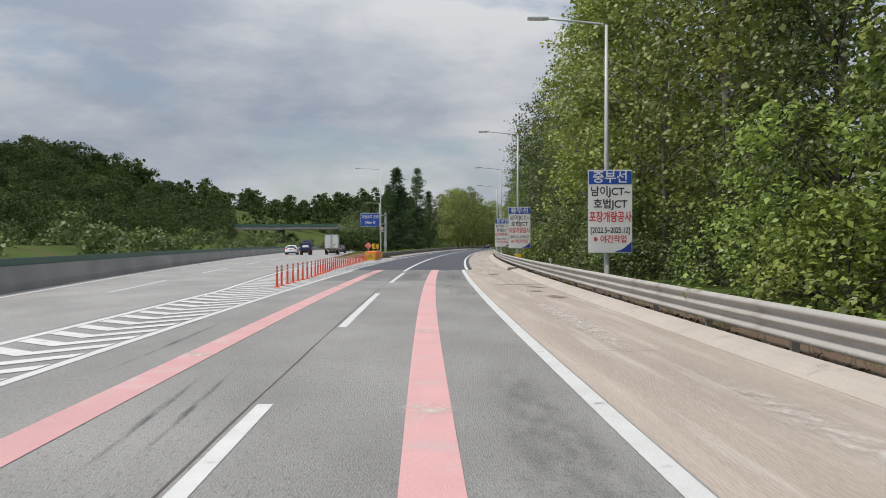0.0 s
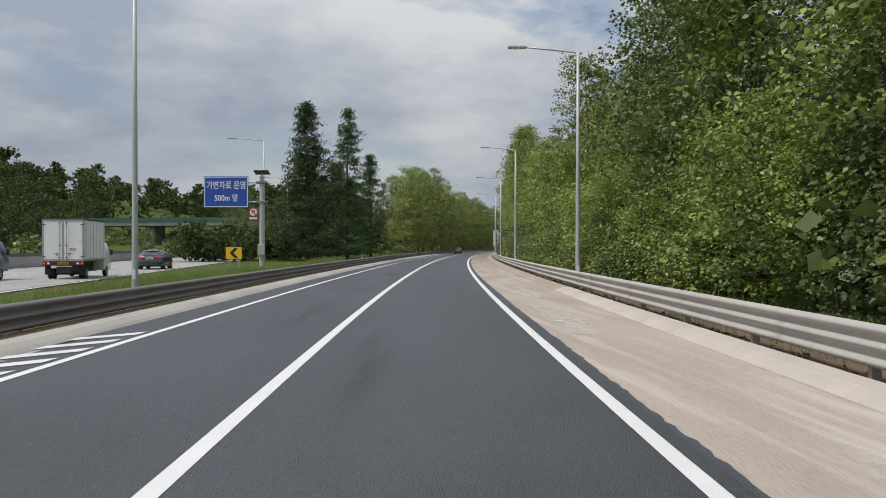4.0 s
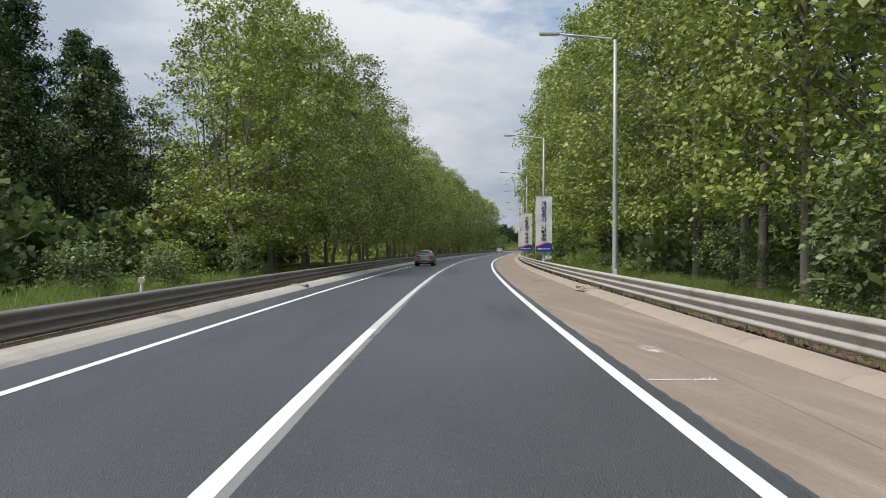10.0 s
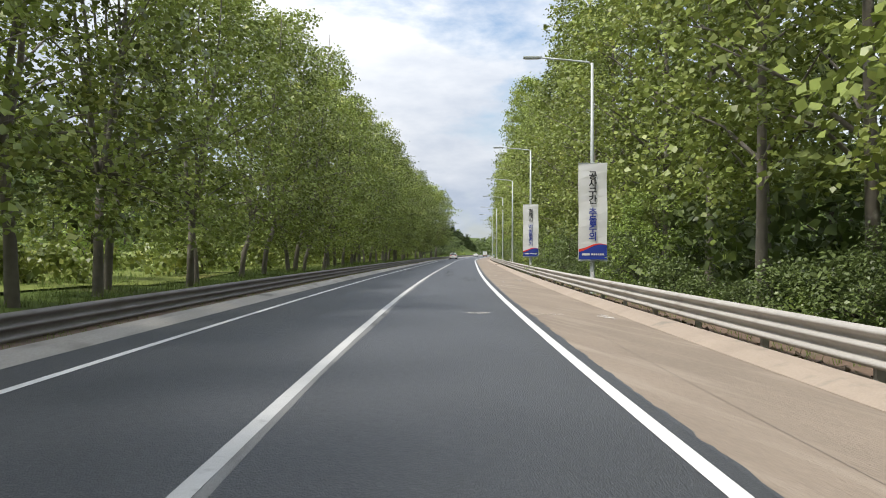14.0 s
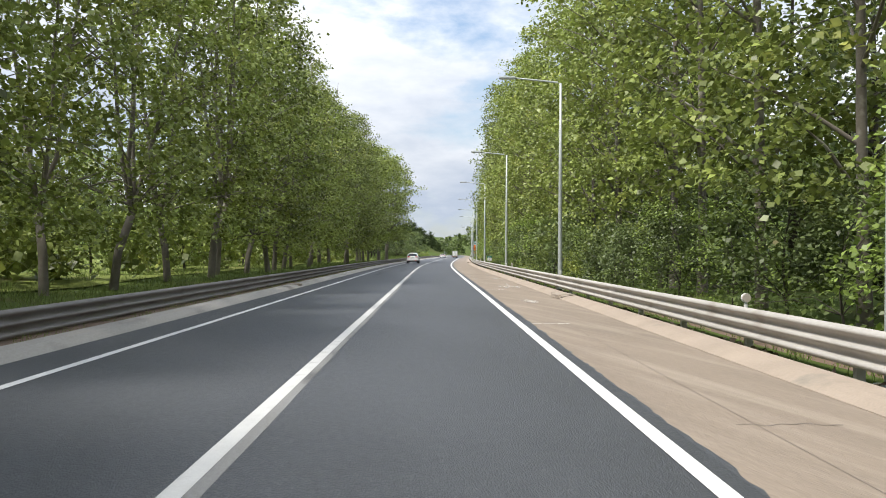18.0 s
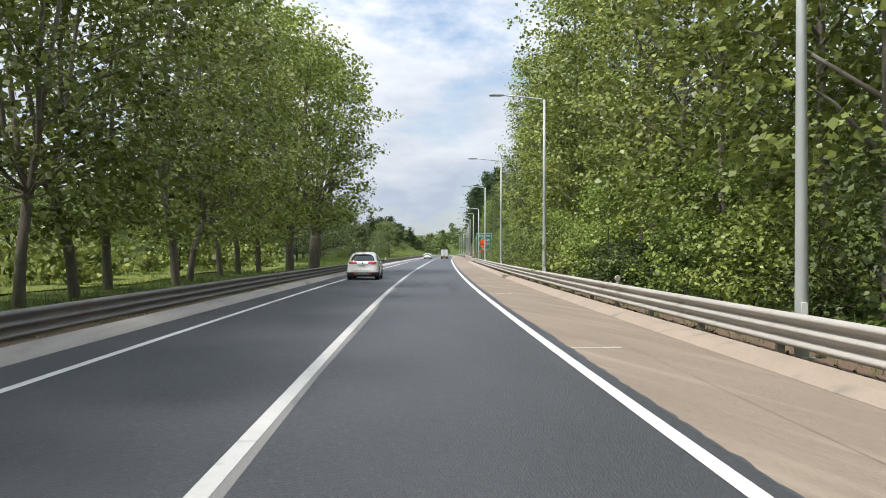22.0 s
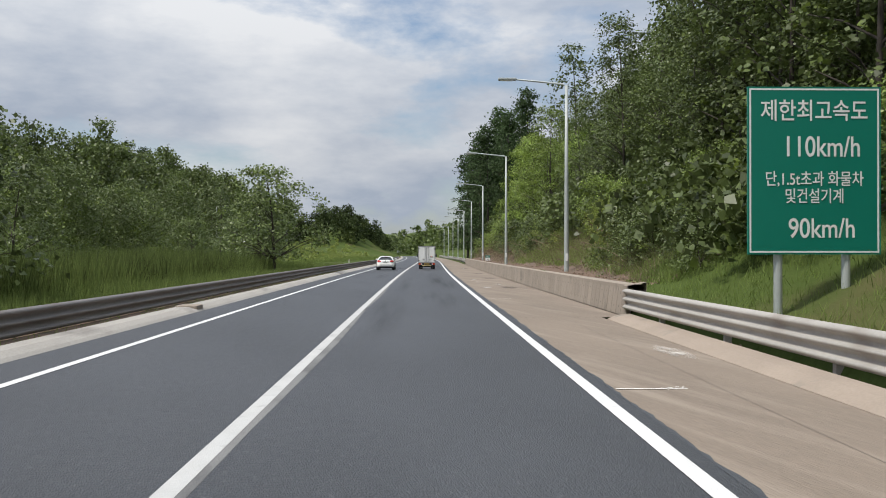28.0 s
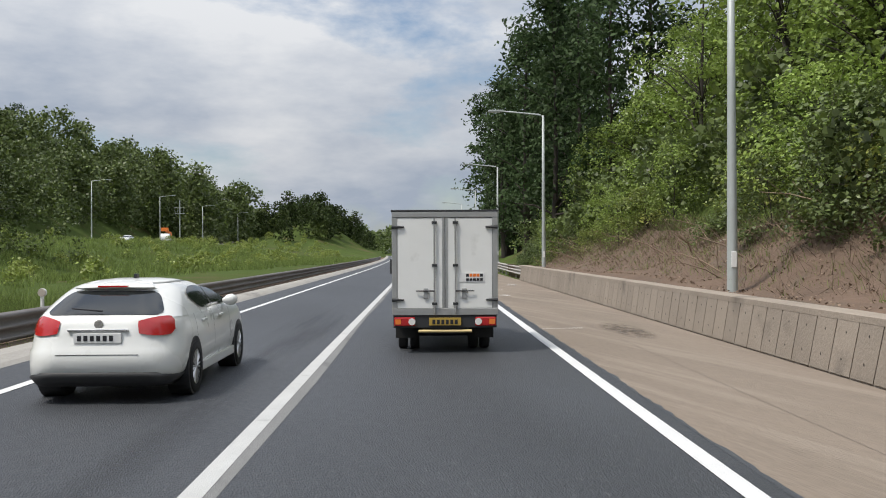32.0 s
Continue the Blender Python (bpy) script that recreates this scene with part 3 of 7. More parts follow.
guardrail(98, 860, lambda s: -9.28 - 0.10 * (1 - float(smooth01(s, 98, 120))), 0.08, 1, DARK_STEEL, "brownish-grey steel guardrail beside the grassy verge, coloured darker for its shaded side", "guardrails along the grassy verge")

# ---- the retaining wall ----
CLAD_DARK = material("dark_hole", (0.05, 0.042, 0.035), 0.95, var=0.2, bump=0)
WALL_END = 723.0
rw = tagged(new("retaining_wall"), "low stained concrete retaining wall of slanted panels", "wall", "", "structure")
part("footing", ribbon("footing", 621.3, WALL_END, 3, [(3.19, -0.1), (3.19, 0.03), (3.25, 0.03), (3.60, 0.7), (3.60, -0.1)], WALLCON), WALLCON, rw)
cap = ribbon("coping", 621.3, WALL_END, 3, [(3.225, 0.70), (3.225, 0.785), (3.25, 0.80), (3.60, 0.80), (3.60, 0.70)], WALLCON)
part("coping", cap, WALLCON, rw)
q = 621.35
while q < WALL_END - 1:
    vs = []
    for dz, z in ((0.0, 0.0), (0.06, 0.715)):
        lean = 0.24 * z
        for ds, dd in ((0.012 - lean, 3.17), (0.588 - lean, 3.17), (0.588 - lean, 3.30), (0.012 - lean, 3.30)):
            vs.append(W(q + ds, dd + dz * 1.0, z))
    part("panel", mesh_from("panel", vs, [(0, 3, 2, 1), (4, 5, 6, 7), (0, 1, 5, 4), (1, 2, 6, 5), (2, 3, 7, 6), (3, 0, 4, 7)], WALLCON), WALLCON, rw)
    q += 0.6
holes = []
for q in np.arange(621.35, WALL_END - 1, 0.6):
    for z in (0.2, 0.55):
        o = np.array(W(q + 0.3 - 0.24 * z, 3.168 + 0.06 * z / 0.715, z))
        a, b = np.array(W(q + 1, 3.168)) - np.array(W(q, 3.168)), np.array((0.0, 0.0, 1.0))
        holes.append([o - 0.02 * a, o - 0.026 * b, o + 0.02 * a, o + 0.026 * b])
holes = np.array(holes)
part("tie_holes", quads("tie_holes", holes, CLAD_DARK), CLAD_DARK, rw, "small dark tie holes")["kind"] = "stuff"
me = ribbon("wall_end", 620.9, 621.33, 0.4, [(3.10, -0.05), (3.10, 0.78), (3.6, 0.86), (3.6, -0.05)], WALLCON)
part("end_block", me, WALLCON, rw)

# ---- the barrier of the main road ----
mb = tagged(new("median_barrier"), "long grey concrete barrier with a green rail on top", "barrier", "", "structure")
part("concrete", ribbon("concrete", -40, 330, 5, [(lambda s: m_wall(s) + 0.22, -0.05), (lambda s: m_wall(s) + 0.20, 0.25), (lambda s: m_wall(s) + 0.05, 0.85), (lambda s: m_wall(s) - 0.15, 0.85), (lambda s: m_wall(s) - 0.3, 0.25), (lambda s: m_wall(s) - 0.32, -0.1)], OLD_ROAD), OLD_ROAD, mb)
GREEN_RAIL = material("green_painted_rail", (0.05, 0.11, 0.085), 0.6, var=0.2)
part("glare_screen", ribbon("glare_screen", -40, 330, 5, [(lambda s: m_wall(s) - 0.02, 0.84), (lambda s: m_wall(s) - 0.02, 1.12), (lambda s: m_wall(s) - 0.08, 1.12), (lambda s: m_wall(s) - 0.08, 0.84)], GREEN_RAIL), GREEN_RAIL, mb)

# ---- trees ----
RNG = np.random.default_rng(7)


def leaf_quads(centres, size, rng, up=0.5, out=None, long=1.0):
    """Folded four-cornered leaves round the given centres."""
    n = len(centres)
    nrm = rng.normal(size=(n, 3))
    nrm[:, 2] += up * 1.6
    if out is not None:
        nrm += out * 0.7
    nrm /= np.linalg.norm(nrm, axis=1, keepdims=True)
    a = rng.normal(size=(n, 3))
    a[:, 2] -= 0.35
    a -= nrm * np.sum(a * nrm, 1, keepdims=True)
    a /= np.linalg.norm(a, axis=1, keepdims=True) + 1e-9
    b = np.cross(nrm, a)
    L = (size * rng.uniform(0.65, 1.35, n))[:, None]
    wd = L * 0.42 / long
    base, tip = centres - a * L * 0.5, centres + a * L * 0.5
    mid = centres - a * L * 0.08 + nrm * L * 0.12
    return np.stack([base, mid + b * wd, tip, mid - b * wd], 1)


def clumpy(rng, centres, per, spread, size, up=0.5, core=None, flat=0.7, long=1.0):
    c = np.repeat(centres, per, 0)
    o = rng.normal(size=(len(c), 3)) * spread
    o[:, 2] *= flat
    pts = c + o
    out = None
    if core is not None:
        out = pts - core(pts[:, 2])
        out /= np.linalg.norm(out, axis=1, keepdims=True) + 1e-6
    return leaf_quads(pts, size, rng, up, out, long)


def forked_mesh(rng, height, r, limbs, bend=0.5, stems=4):
    """A short trunk that forks low into several rising stems, each with limbs."""
    zf = height * rng.uniform(0.13, 0.2)
    lean = rng.normal(size=2) * bend * 0.25
    foot = np.array([lean[0], lean[1], zf])
    bars = [bent([(0, 0, -0.3), (lean[0] * 0.3, lean[1] * 0.3, zf * 0.5), foot], [r * 1.25, r, r * 0.92], 9)]
    paths = []
    a0 = rng.uniform(0, 6.28)
    for k in range(stems):
        a = a0 + k * 2 * np.pi / stems + rng.normal() * 0.25
        reach = rng.uniform(0.9, 2.2)
        top = height * rng.uniform(0.72, 0.94)
        q = [foot + np.array([np.cos(a) * reach * t ** 0.7, np.sin(a) * reach * t ** 0.7, (top - zf) * t]) + rng.normal(size=3) * 0.08 for t in np.linspace(0, 1, 7)]
        bars.append(bent(q, [r * 0.62 * (1 - 0.85 * t) for t in np.linspace(0, 1, 7)], 7))
        paths.append(np.array(q))
    for tip in limbs:
        stem = min(paths, key=lambda p: np.min(np.hypot(p[:, 0] - tip[0], p[:, 1] - tip[1])))
        hz = np.clip(tip[2] - rng.uniform(0.2, 0.5) * np.hypot(tip[0], tip[1]) - 0.5, zf + 0.2, stem[-1][2] - 0.5)
        p0 = np.array([np.interp(hz, stem[:, 2], stem[:, c]) for c in range(3)])
        rr = r * 0.42 * (1 - 0.75 * hz / height)
        bars.append(bent([p0, p0 * 0.5 + tip * 0.5 + np.array([0, 0, 0.2]), tip], [rr * 0.8, rr * 0.5, rr * 0.15], 6))
    return merge(bars), lambda z: np.array([0.0, 0.0, z])


def trunk_mesh(rng, height, r, limbs, bend=0.5):
    bars = []
    lean = rng.normal(size=2) * bend
    def axis(z):
        t = z / height
        return np.array([lean[0] * t * t + 0.15 * np.sin(3 * t + lean[0]), lean[1] * t * t + 0.15 * np.sin(4 * t + lean[1]), z])
    zs = np.linspace(-0.3, height * 0.92, 8)
    bars.append(bent([axis(z) for z in zs], [r * (1.25 if i == 0 else 1) * (1 - 0.9 * max(z, 0) / height) for i, z in enumerate(zs)], 9))
    for tip in limbs:
        hz = np.clip(tip[2] - rng.uniform(0.25, 0.6) * np.hypot(tip[0], tip[1]) - 0.8, height * 0.14, height * 0.85)
        p0 = axis(hz)
        m = p0 * 0.5 + tip * 0.5 + np.array([0, 0, 0.25])
        rr = r * (1 - 0.8 * hz / height) * 0.5
        bars.append(bent([p0, m, tip], [rr, rr * 0.6, rr * 0.2], 6))
    return merge(bars), axis


def tree_proto(name, label, category, seed, height, radius, base, nclump, per, size, leafmat, barkmat, shape, spread=0.75, flat=0.75, up=0.45, limbs=14, trunk_r=0.2, long=1.0, bend=0.5, lobes=0.3, low=0.9, stems=0):
    """One tree: trunk with limbs, and a crown of leaves."""
    rng = np.random.default_rng(seed)
    t = rng.random(nclump)
    t = t ** low
    z = base + (height - base) * t
    ang = rng.uniform(0, 2 * np.pi, nclump)
    rmax = radius * np.array([shape(q) for q in t])
    ph = rng.uniform(0, 6.28, 3)
    rmax = rmax * (1 + lobes * np.sin(2 * ang + ph[0] + z * 0.5) * 0.6 + lobes * np.sin(5 * ang + ph[1] - z * 0.9) * 0.6)
    rad = rmax * np.sqrt(rng.uniform(0.12, 1.0, nclump))
    cen = np.stack([rad * np.cos(ang), rad * np.sin(ang), z], 1)
    pick = cen[np.argsort(-rad + rng.normal(size=nclump) * radius * 0.4)[:limbs]]
    (tv, tf), axis = forked_mesh(rng, height, trunk_r, pick, bend, stems) if stems else trunk_mesh(rng, height, trunk_r, pick, bend)
    cen[:, :2] += np.array([axis(q)[:2] for q in cen[:, 2]])
    q = clumpy(rng, cen, per, spread, size, up, lambda zz: np.stack([0 * zz, 0 * zz, zz - 0.8], 1), flat, long)
    root = thing(name, label, category)
    part("trunk", mesh_from("trunk", tv, tf, barkmat, True), barkmat, root)
    part("crown", quads("crown", q, leafmat), leafmat, root)
    return root


def egg(t):
    return max(0.12, math.sin(math.pi * min(1, 0.12 + 0.80 * t)) ** 0.7 * (1.05 - 0.35 * t))


def column(t):
    return 0.75 * (1 - t) ** 0.45 + 0.12


def dome(t):
    return math.sqrt(max(0.03, 1 - (t * 0.95) ** 2.2))


PLANE = [tree_proto("plane_tree", "tall plane tree with dense broad green leaves", "tree", 11 + i, h, r, b, 230, 34, 0.215, LEAF, BARK, egg, 0.36, 0.6, 0.8, limbs=22, trunk_r=0.2)
         for i, (h, r, b) in enumerate([(17.5, 3.9, 1.8), (18.5, 4.1, 2.2), (16.0, 3.7, 1.6), (19.0, 3.8, 2.4), (15.0, 4.0, 1.8)])]
TALL = [tree_proto("plane_tree", "tall plane tree with a slender pale trunk", "tree", 21 + i, h, r, b, 260, 34, 0.215, LEAF, BARK, egg, 0.37, 0.6, 0.8, limbs=24, trunk_r=0.16, bend=1.3, low=1.0)
        for i, (h, r, b) in enumerate([(21.5, 4.2, 2.8), (20.0, 4.3, 2.4), (23.0, 4.0, 3.4)])]
DARKTALL = [tree_proto("woodland_tree", "tall dark green broadleaf tree at the edge of the wood", "tree", 36 + i, h, r, b, 230, 30, 0.215, LEAF_DARK, DARK_BARK, egg, 0.40, 0.6, 0.8, limbs=24, trunk_r=0.17, bend=1.0, low=1.0)
            for i, (h, r, b) in enumerate([(17.0, 4.3, 2.0), (15.5, 4.5, 1.6), (18.5, 4.1, 2.4)])]
AVENUE = [tree_proto("plane_tree", "spreading plane tree forking low over the verge", "tree", 41 + i, h, r, b, 270, 34, 0.215, LEAF, BARK, egg, 0.37, 0.6, 0.8, limbs=34, trunk_r=0.16, bend=1.4, stems=n, low=1.0)
          for i, (h, r, b, n) in enumerate([(17.0, 4.9, 1.7, 4), (18.5, 4.7, 1.9, 3), (16.0, 5.0, 1.5, 5), (19.5, 4.6, 2.0, 4)])]
BROAD = [tree_proto("plane_tree", "wide spreading plane tree with low leafy boughs", "tree", 27 + i, h, r, b, 250, 34, 0.21, LEAF, BARK, egg, 0.36, 0.6, 0.8, limbs=34, trunk_r=0.22, bend=0.6, stems=5)
         for i, (h, r, b) in enumerate([(15.0, 5.4, 2.8), (14.0, 5.0, 2.6)])]
LOCUST = [tree_proto("locust_tree", "leafy locust tree with light green feathery foliage", "tree", 31 + i, h, r, b, 140, 30, 0.21, LEAF_BRIGHT, DARK_BARK, egg, 0.32, 0.55, 0.8, limbs=18, trunk_r=0.13, long=1.35, bend=0.9)
          for i, (h, r, b) in enumerate([(9.5, 3.1, 1.2), (12.0, 3.3, 2.0), (7.5, 2.9, 0.8)])]
FOREST = [tree_proto("forest_tree", "dark green broadleaf tree standing in the wood", "tree", 51 + i, h, r, b, 110, 20, 0.34, LEAF_DARK, DARK_BARK, egg, 0.5, 0.6, 0.8, limbs=10, trunk_r=0.2)
          for i, (h, r, b) in enumerate([(16.0, 4.2, 2.4), (13.0, 4.4, 1.5), (18.5, 4.0, 3.0)])]
ROUND = [tree_proto("field_tree", "broad round-crowned dark tree with several thin stems", "tree", 61 + i, h, r, b, 190, 26, 0.225, LEAF_DARK, DARK_BARK, dome, 0.34, 0.65, 0.8, limbs=16, trunk_r=0.14, bend=0.6)
         for i, (h, r, b) in enumerate([(8.8, 4.3, 1.5), (7.6, 4.0, 1.2)])]
META = [tree_proto("redwood_tree", "tall conical dawn redwood with dark feathery green needles", "tree", 71 + i, h, r, b, n, 36, 0.27, NEEDLE, DARK_BARK, lambda t: (1 - t) ** 0.68 * 0.97 + 0.03, 0.36, 0.45, 0.5, limbs=30, trunk_r=0.22, long=1.5, bend=0.1, lobes=0.45, low=1.25)
        for i, (h, r, b, n) in enumerate([(19.5, 5.0, 0.8, 620), (20.5, 3.4, 0.9, 420), (16.5, 3.0, 0.9, 320)])]
PINE = [tree_proto("pine_tree", "tall dark pine with drooping needled branches", "tree", 81 + i, h, r, b, 150, 22, 0.40, NEEDLE, DARK_BARK, column, 0.5, 0.45, 0.2, limbs=20, trunk_r=0.22, long=1.6, bend=0.2, lobes=0.45)
        for i, (h, r, b) in enumerate([(17.0, 3.4, 1.2), (19.0, 2.9, 2.0)])]
BUSH = [tree_proto("bush", "bushy green roadside shrub with small leaves", "bush", 91 + i, h, r, 0.1, 70, 32, 0.145, (LEAF, LEAF_DARK, LEAF_DARK, LEAF_BRIGHT, LEAF_DARK)[i], DARK_BARK, dome, 0.25, 0.7, 0.8, limbs=10, trunk_r=0.04, long=1.25)
        for i, (h, r) in enumerate([(2.4, 1.7), (3.4, 1.9), (1.5, 1.5), (4.4, 2.0), (3.8, 2.2)])]


def crown_only(seed, h, r, nclump, per, size, spread):
    """Leaf faces of one far tree, as an array."""
    rng = np.random.default_rng(seed)
    t = rng.random(nclump) ** 0.8
    a = rng.uniform(0, 6.28, nclump)
    rad = r * np.array([dome(q) for q in t]) * np.sqrt(rng.uniform(0.2, 1, nclump)) * (1 + 0.25 * np.sin(3 * a + seed))
    c = np.stack([rad * np.cos(a), rad * np.sin(a), 0.6 + (h - 0.6) * t], 1)
    return clumpy(rng, c, per, spread, size, 0.5, None, 0.7)


FAR = [crown_only(111 + i, h, r, 60, 9, 0.82, 0.72) for i, (h, r) in enumerate([(9.0, 4.2), (11.0, 4.4), (8.0, 3.8), (12.5, 3.6)])]


BANK = [crown_only(131 + i, h, r, 90, 10, 0.56, 0.62) for i, (h, r) in enumerate([(9.0, 4.2), (11.0, 4.0), (8.0, 3.8), (12.5, 3.2), (14.5, 2.6)])]
UNDER = [crown_only(151 + i, h, r, 22, 11, 0.36, 0.36) for i, (h, r) in enumerate([(2.2, 1.7), (3.0, 1.8), (1.6, 1.6)])]
MIDDLE = [crown_only(171 + i, h, r, 130, 15, 0.31, 0.46) for i, (h, r) in enumerate([(9.0, 4.4), (11.0, 4.4), (8.0, 4.2), (12.0, 3.8)])]
HILLS = [crown_only(161 + i, h, r, 70, 9, 0.66, 0.66) for i, (h, r) in enumerate([(9.0, 4.6), (11.0, 4.8), (8.5, 4.4), (12.0, 4.4)])]
FARTHER = [crown_only(121 + i, h, r, 38, 7, 1.2, 0.8) for i, (h, r) in enumerate([(9.0, 4.2), (11.0, 4.4), (8.0, 3.8), (12.5, 3.6)])]


def wood(name, label, spots, mat=LEAF_DARK, kinds=None):
    """Many far trees as one mass of leaves."""
    out = []
    size = (kinds or FAR)[0][..., 2].max()
    for k, (s, d, sc, turn) in enumerate(spots):
        q = (kinds or FAR)[k % len(kinds or FAR)] * sc
        c, n = math.cos(turn), math.sin(turn)
        q = np.stack([q[..., 0] * c - q[..., 1] * n, q[..., 0] * n + q[..., 1] * c, q[..., 2]], -1)
        p = W(s, d, float(ground_z(s, d)) - (0.15 if size < 4 else 0.5))
        out.append(q + np.array(p))
    return tagged(new(name, quads(name, np.concatenate(out), mat)), label, "woodland", "", "stuff")


used = set()


def plant(protos, i, s, d, scale=1.0, turn=0.0, dz=0.0, group="", label=""):
    p = protos[i % len(protos)]
    if 600 < s < 615.5 and d < 8.5:  # the big sign stays clear
        return None
    if protos is BUSH and d > 0 and any(-13 < s - q < 1.5 for q in (31.2, 62.8, 92.6)):  # nothing hides the works boards
        d, scale = max(d, 7.6), min(scale, 0.9)
    m = Matrix.Translation(W(s, d, float(ground_z(s, d)) + dz)) @ Matrix.Rotation(turn, 4, "Z") @ Matrix.Scale(scale, 4)
    if p.name not in used:
        used.add(p.name)
        p.matrix_basis = m
        ob = p
    else:
        ob = copy_thing(p, m)
        ob.matrix_basis = m
    if group:
        ob["group"] = group
    if label:
        ob["label"] = label
    return ob


def row(protos, s0, s1, gap, d, wob, sc=(0.85, 1.12), group="", keep=1.0, ds=1.2):
    s = s0
    while s < s1:
        if RNG.random() < keep:
            dd = d(s) if callable(d) else d
            plant(protos, int(RNG.integers(0, 99)), s + RNG.uniform(-ds, ds), dd + RNG.uniform(-wob, wob), RNG.uniform(*sc), RNG.uniform(0, 6.28), group=group)
        s += gap


# wood along the shoulder
A, B = "trees along the shoulder", "wood behind the shoulder"
row(PLANE, -14, 70, 5.0, 9.4, 0.9, group=A)
row(DARKTALL, 8, 34, 6.5, 7.6, 0.6, sc=(0.5, 0.62), group=A)
row(DARKTALL, 68, 128, 5.2, 8.9, 1.0, sc=(0.72, 0.92), group=A)
row(LOCUST, 92, 232, 4.2, 8.2, 0.9, group=A, sc=(0.75, 1.15))
row(PLANE, 126, 232, 6.0, 11.2, 1.2, sc=(0.6, 0.95), group=A)
row(TALL, 236, 300, 5.0, 8.8, 0.8, group=A, sc=(0.92, 1.1))
row(TALL, 300, 540, 5.2, 7.7, 0.9, sc=(0.85, 1.1), group=A)
row(DARKTALL, 540, 572, 4.6, 8.4, 1.0, sc=(0.75, 1.0), group=A)
row(DARKTALL, 573, 587, 4.2, 8.8, 0.8, sc=(0.5, 0.7), group=A)
row(TALL, 542, 572, 9.0, 8.0, 0.6, sc=(0.68, 0.85), group=A)
row(LOCUST, 545, 590, 7.0, 7.3, 0.7, sc=(0.5, 0.8), group=A)
row(FOREST, 40, 600, 8.0, 14.5, 1.6, group=B)
row(FOREST, 50, 610, 12.0, 21.0, 2.5, group=B, sc=(0.9, 1.15))
C = "shrubs behind the guardrail"
row(BUSH, -10, 92, 2.3, 6.1, 0.5, keep=1.0, group=C, sc=(0.65, 1.15))
row(BUSH, 92, 234, 2.4, 6.0, 0.4, group=C, sc=(0.75, 1.1))
row(BUSH, 236, 300, 3.4, 6.8, 0.4, keep=0.5, group=C, sc=(0.35, 0.6))
row(BUSH, 300, 380, 3.0, 5.6, 0.6, keep=0.8, group=C, sc=(0.45, 0.95))
row(BUSH, 380, 606, 2.5, 6.0, 0.5, keep=0.95, group=C, sc=(0.55, 1.1))
row(LOCUST, 100, 230, 4.6, 6.5, 0.3, sc=(0.34, 0.5), group=C)
# trees on the verge
for i, s, d, sc in ((0, 182, -17.0, 0.85), (1, 189.5, -13.8, 0.84), (2, 199, -12.2, 0.78), (0, 191, -19.5, 0.6), (2, 255, -30.5, 1.08), (0, 266.5, -28.8, 0.93), (0, 272, -29, 0.86), (0, 277.5, -27.8, 0.8), (0, 283, -28.5, 0.8), (0, 271, -34, 0.85), (0, 281, -34, 0.85), (1, 289, -30, 0.75)):
    plant(META, i, s, d, sc, s, group="dawn redwoods on the verge")
D = "plane trees along the verge"
row(AVENUE, 268, 300, 4.6, -13.8, 0.6, sc=(0.9, 1.0), group=D)
row(AVENUE, 277, 291, 6.0, -18.5, 0.8, sc=(0.86, 0.96), group=D)
row(FOREST, 262, 292, 5.0, -25.5, 1.5, (0.5, 0.75), "wood behind the verge")
row(AVENUE, 302, 538, 5.3, -13.4, 0.7, sc=(0.86, 1.06), group=D)
for s, d, sc in ((540, -12.2, 1.25), (545.5, -11.4, 1.28), (551, -11.9, 1.25)):
    plant(BROAD, int(s), s, d, sc, s, group=D)
row(FOREST, 206, 262, 5.5, -34.0, 3.0, (0.45, 0.6), "wood behind the verge")
row(FOREST, 296, 350, 6.0, -44.0, 3.0, (0.6, 0.85), "wood behind the verge")
row(FOREST, 350, 560, 7.0, -50.0, 4.0, (0.6, 0.85), "wood beyond the field")
row(FOREST, 354, 556, 9.0, -60.0, 4.0, (0.7, 0.95), "wood beyond the field")
row(LOCUST, 316, 540, 11.0, -19.5, 1.6, (0.45, 0.75), "young trees behind the avenue")
for s, d, i, sc in ((229, -14.2, 1, 1.12), (231, -15.4, 3, 0.85), (246, -13.5, 2, 0.9), (212, -12.6, 0, 0.7), (252, -13.0, 2, 0.8), (262, -12.5, 1, 0.6), (257, -14.5, 0, 0.7)):
    plant(BUSH, i, s, d, sc, s)
# hill beyond the main road
U = RNG.uniform
spots = []
while len(spots) < 540:
    s, d = U(140, 345), -U(48, 190)
    p = W(s, d)
    if d > m_wall(s) - 16 or p.x / max(p.y, 1) > -0.215 or d > -100 and s > 310:  # the hill ends before the overpass
        continue
    spots.append((s, d, U(0.6, 0.95) * (0.62 if d > -85 else 1.0), U(0, 6.28)))
wood("hill_wood", "dense dark green wood on the hill beside the main road", spots, LEAF_DEEP, HILLS)
wood("hill_scrub", "green scrub along the foot of the hill", [(s, m_wall(s) - U(3, 26), U(0.5, 1.1), U(0, 6.28)) for s in RNG.uniform(30, 300, 150)], LEAF_DARK, UNDER)
wood("far_hill_wood", "distant wooded hill behind the overpass", [(420 + RNG.uniform(-110, 110), -150 + RNG.uniform(-65, 60), U(0.8, 1.2), U(0, 6.28)) for k in range(110)] + [(480 + RNG.uniform(-50, 75), -86 + RNG.uniform(-40, 24), U(0.7, 1.0), U(0, 6.28)) for k in range(110)], LEAF_DEEP, FARTHER)
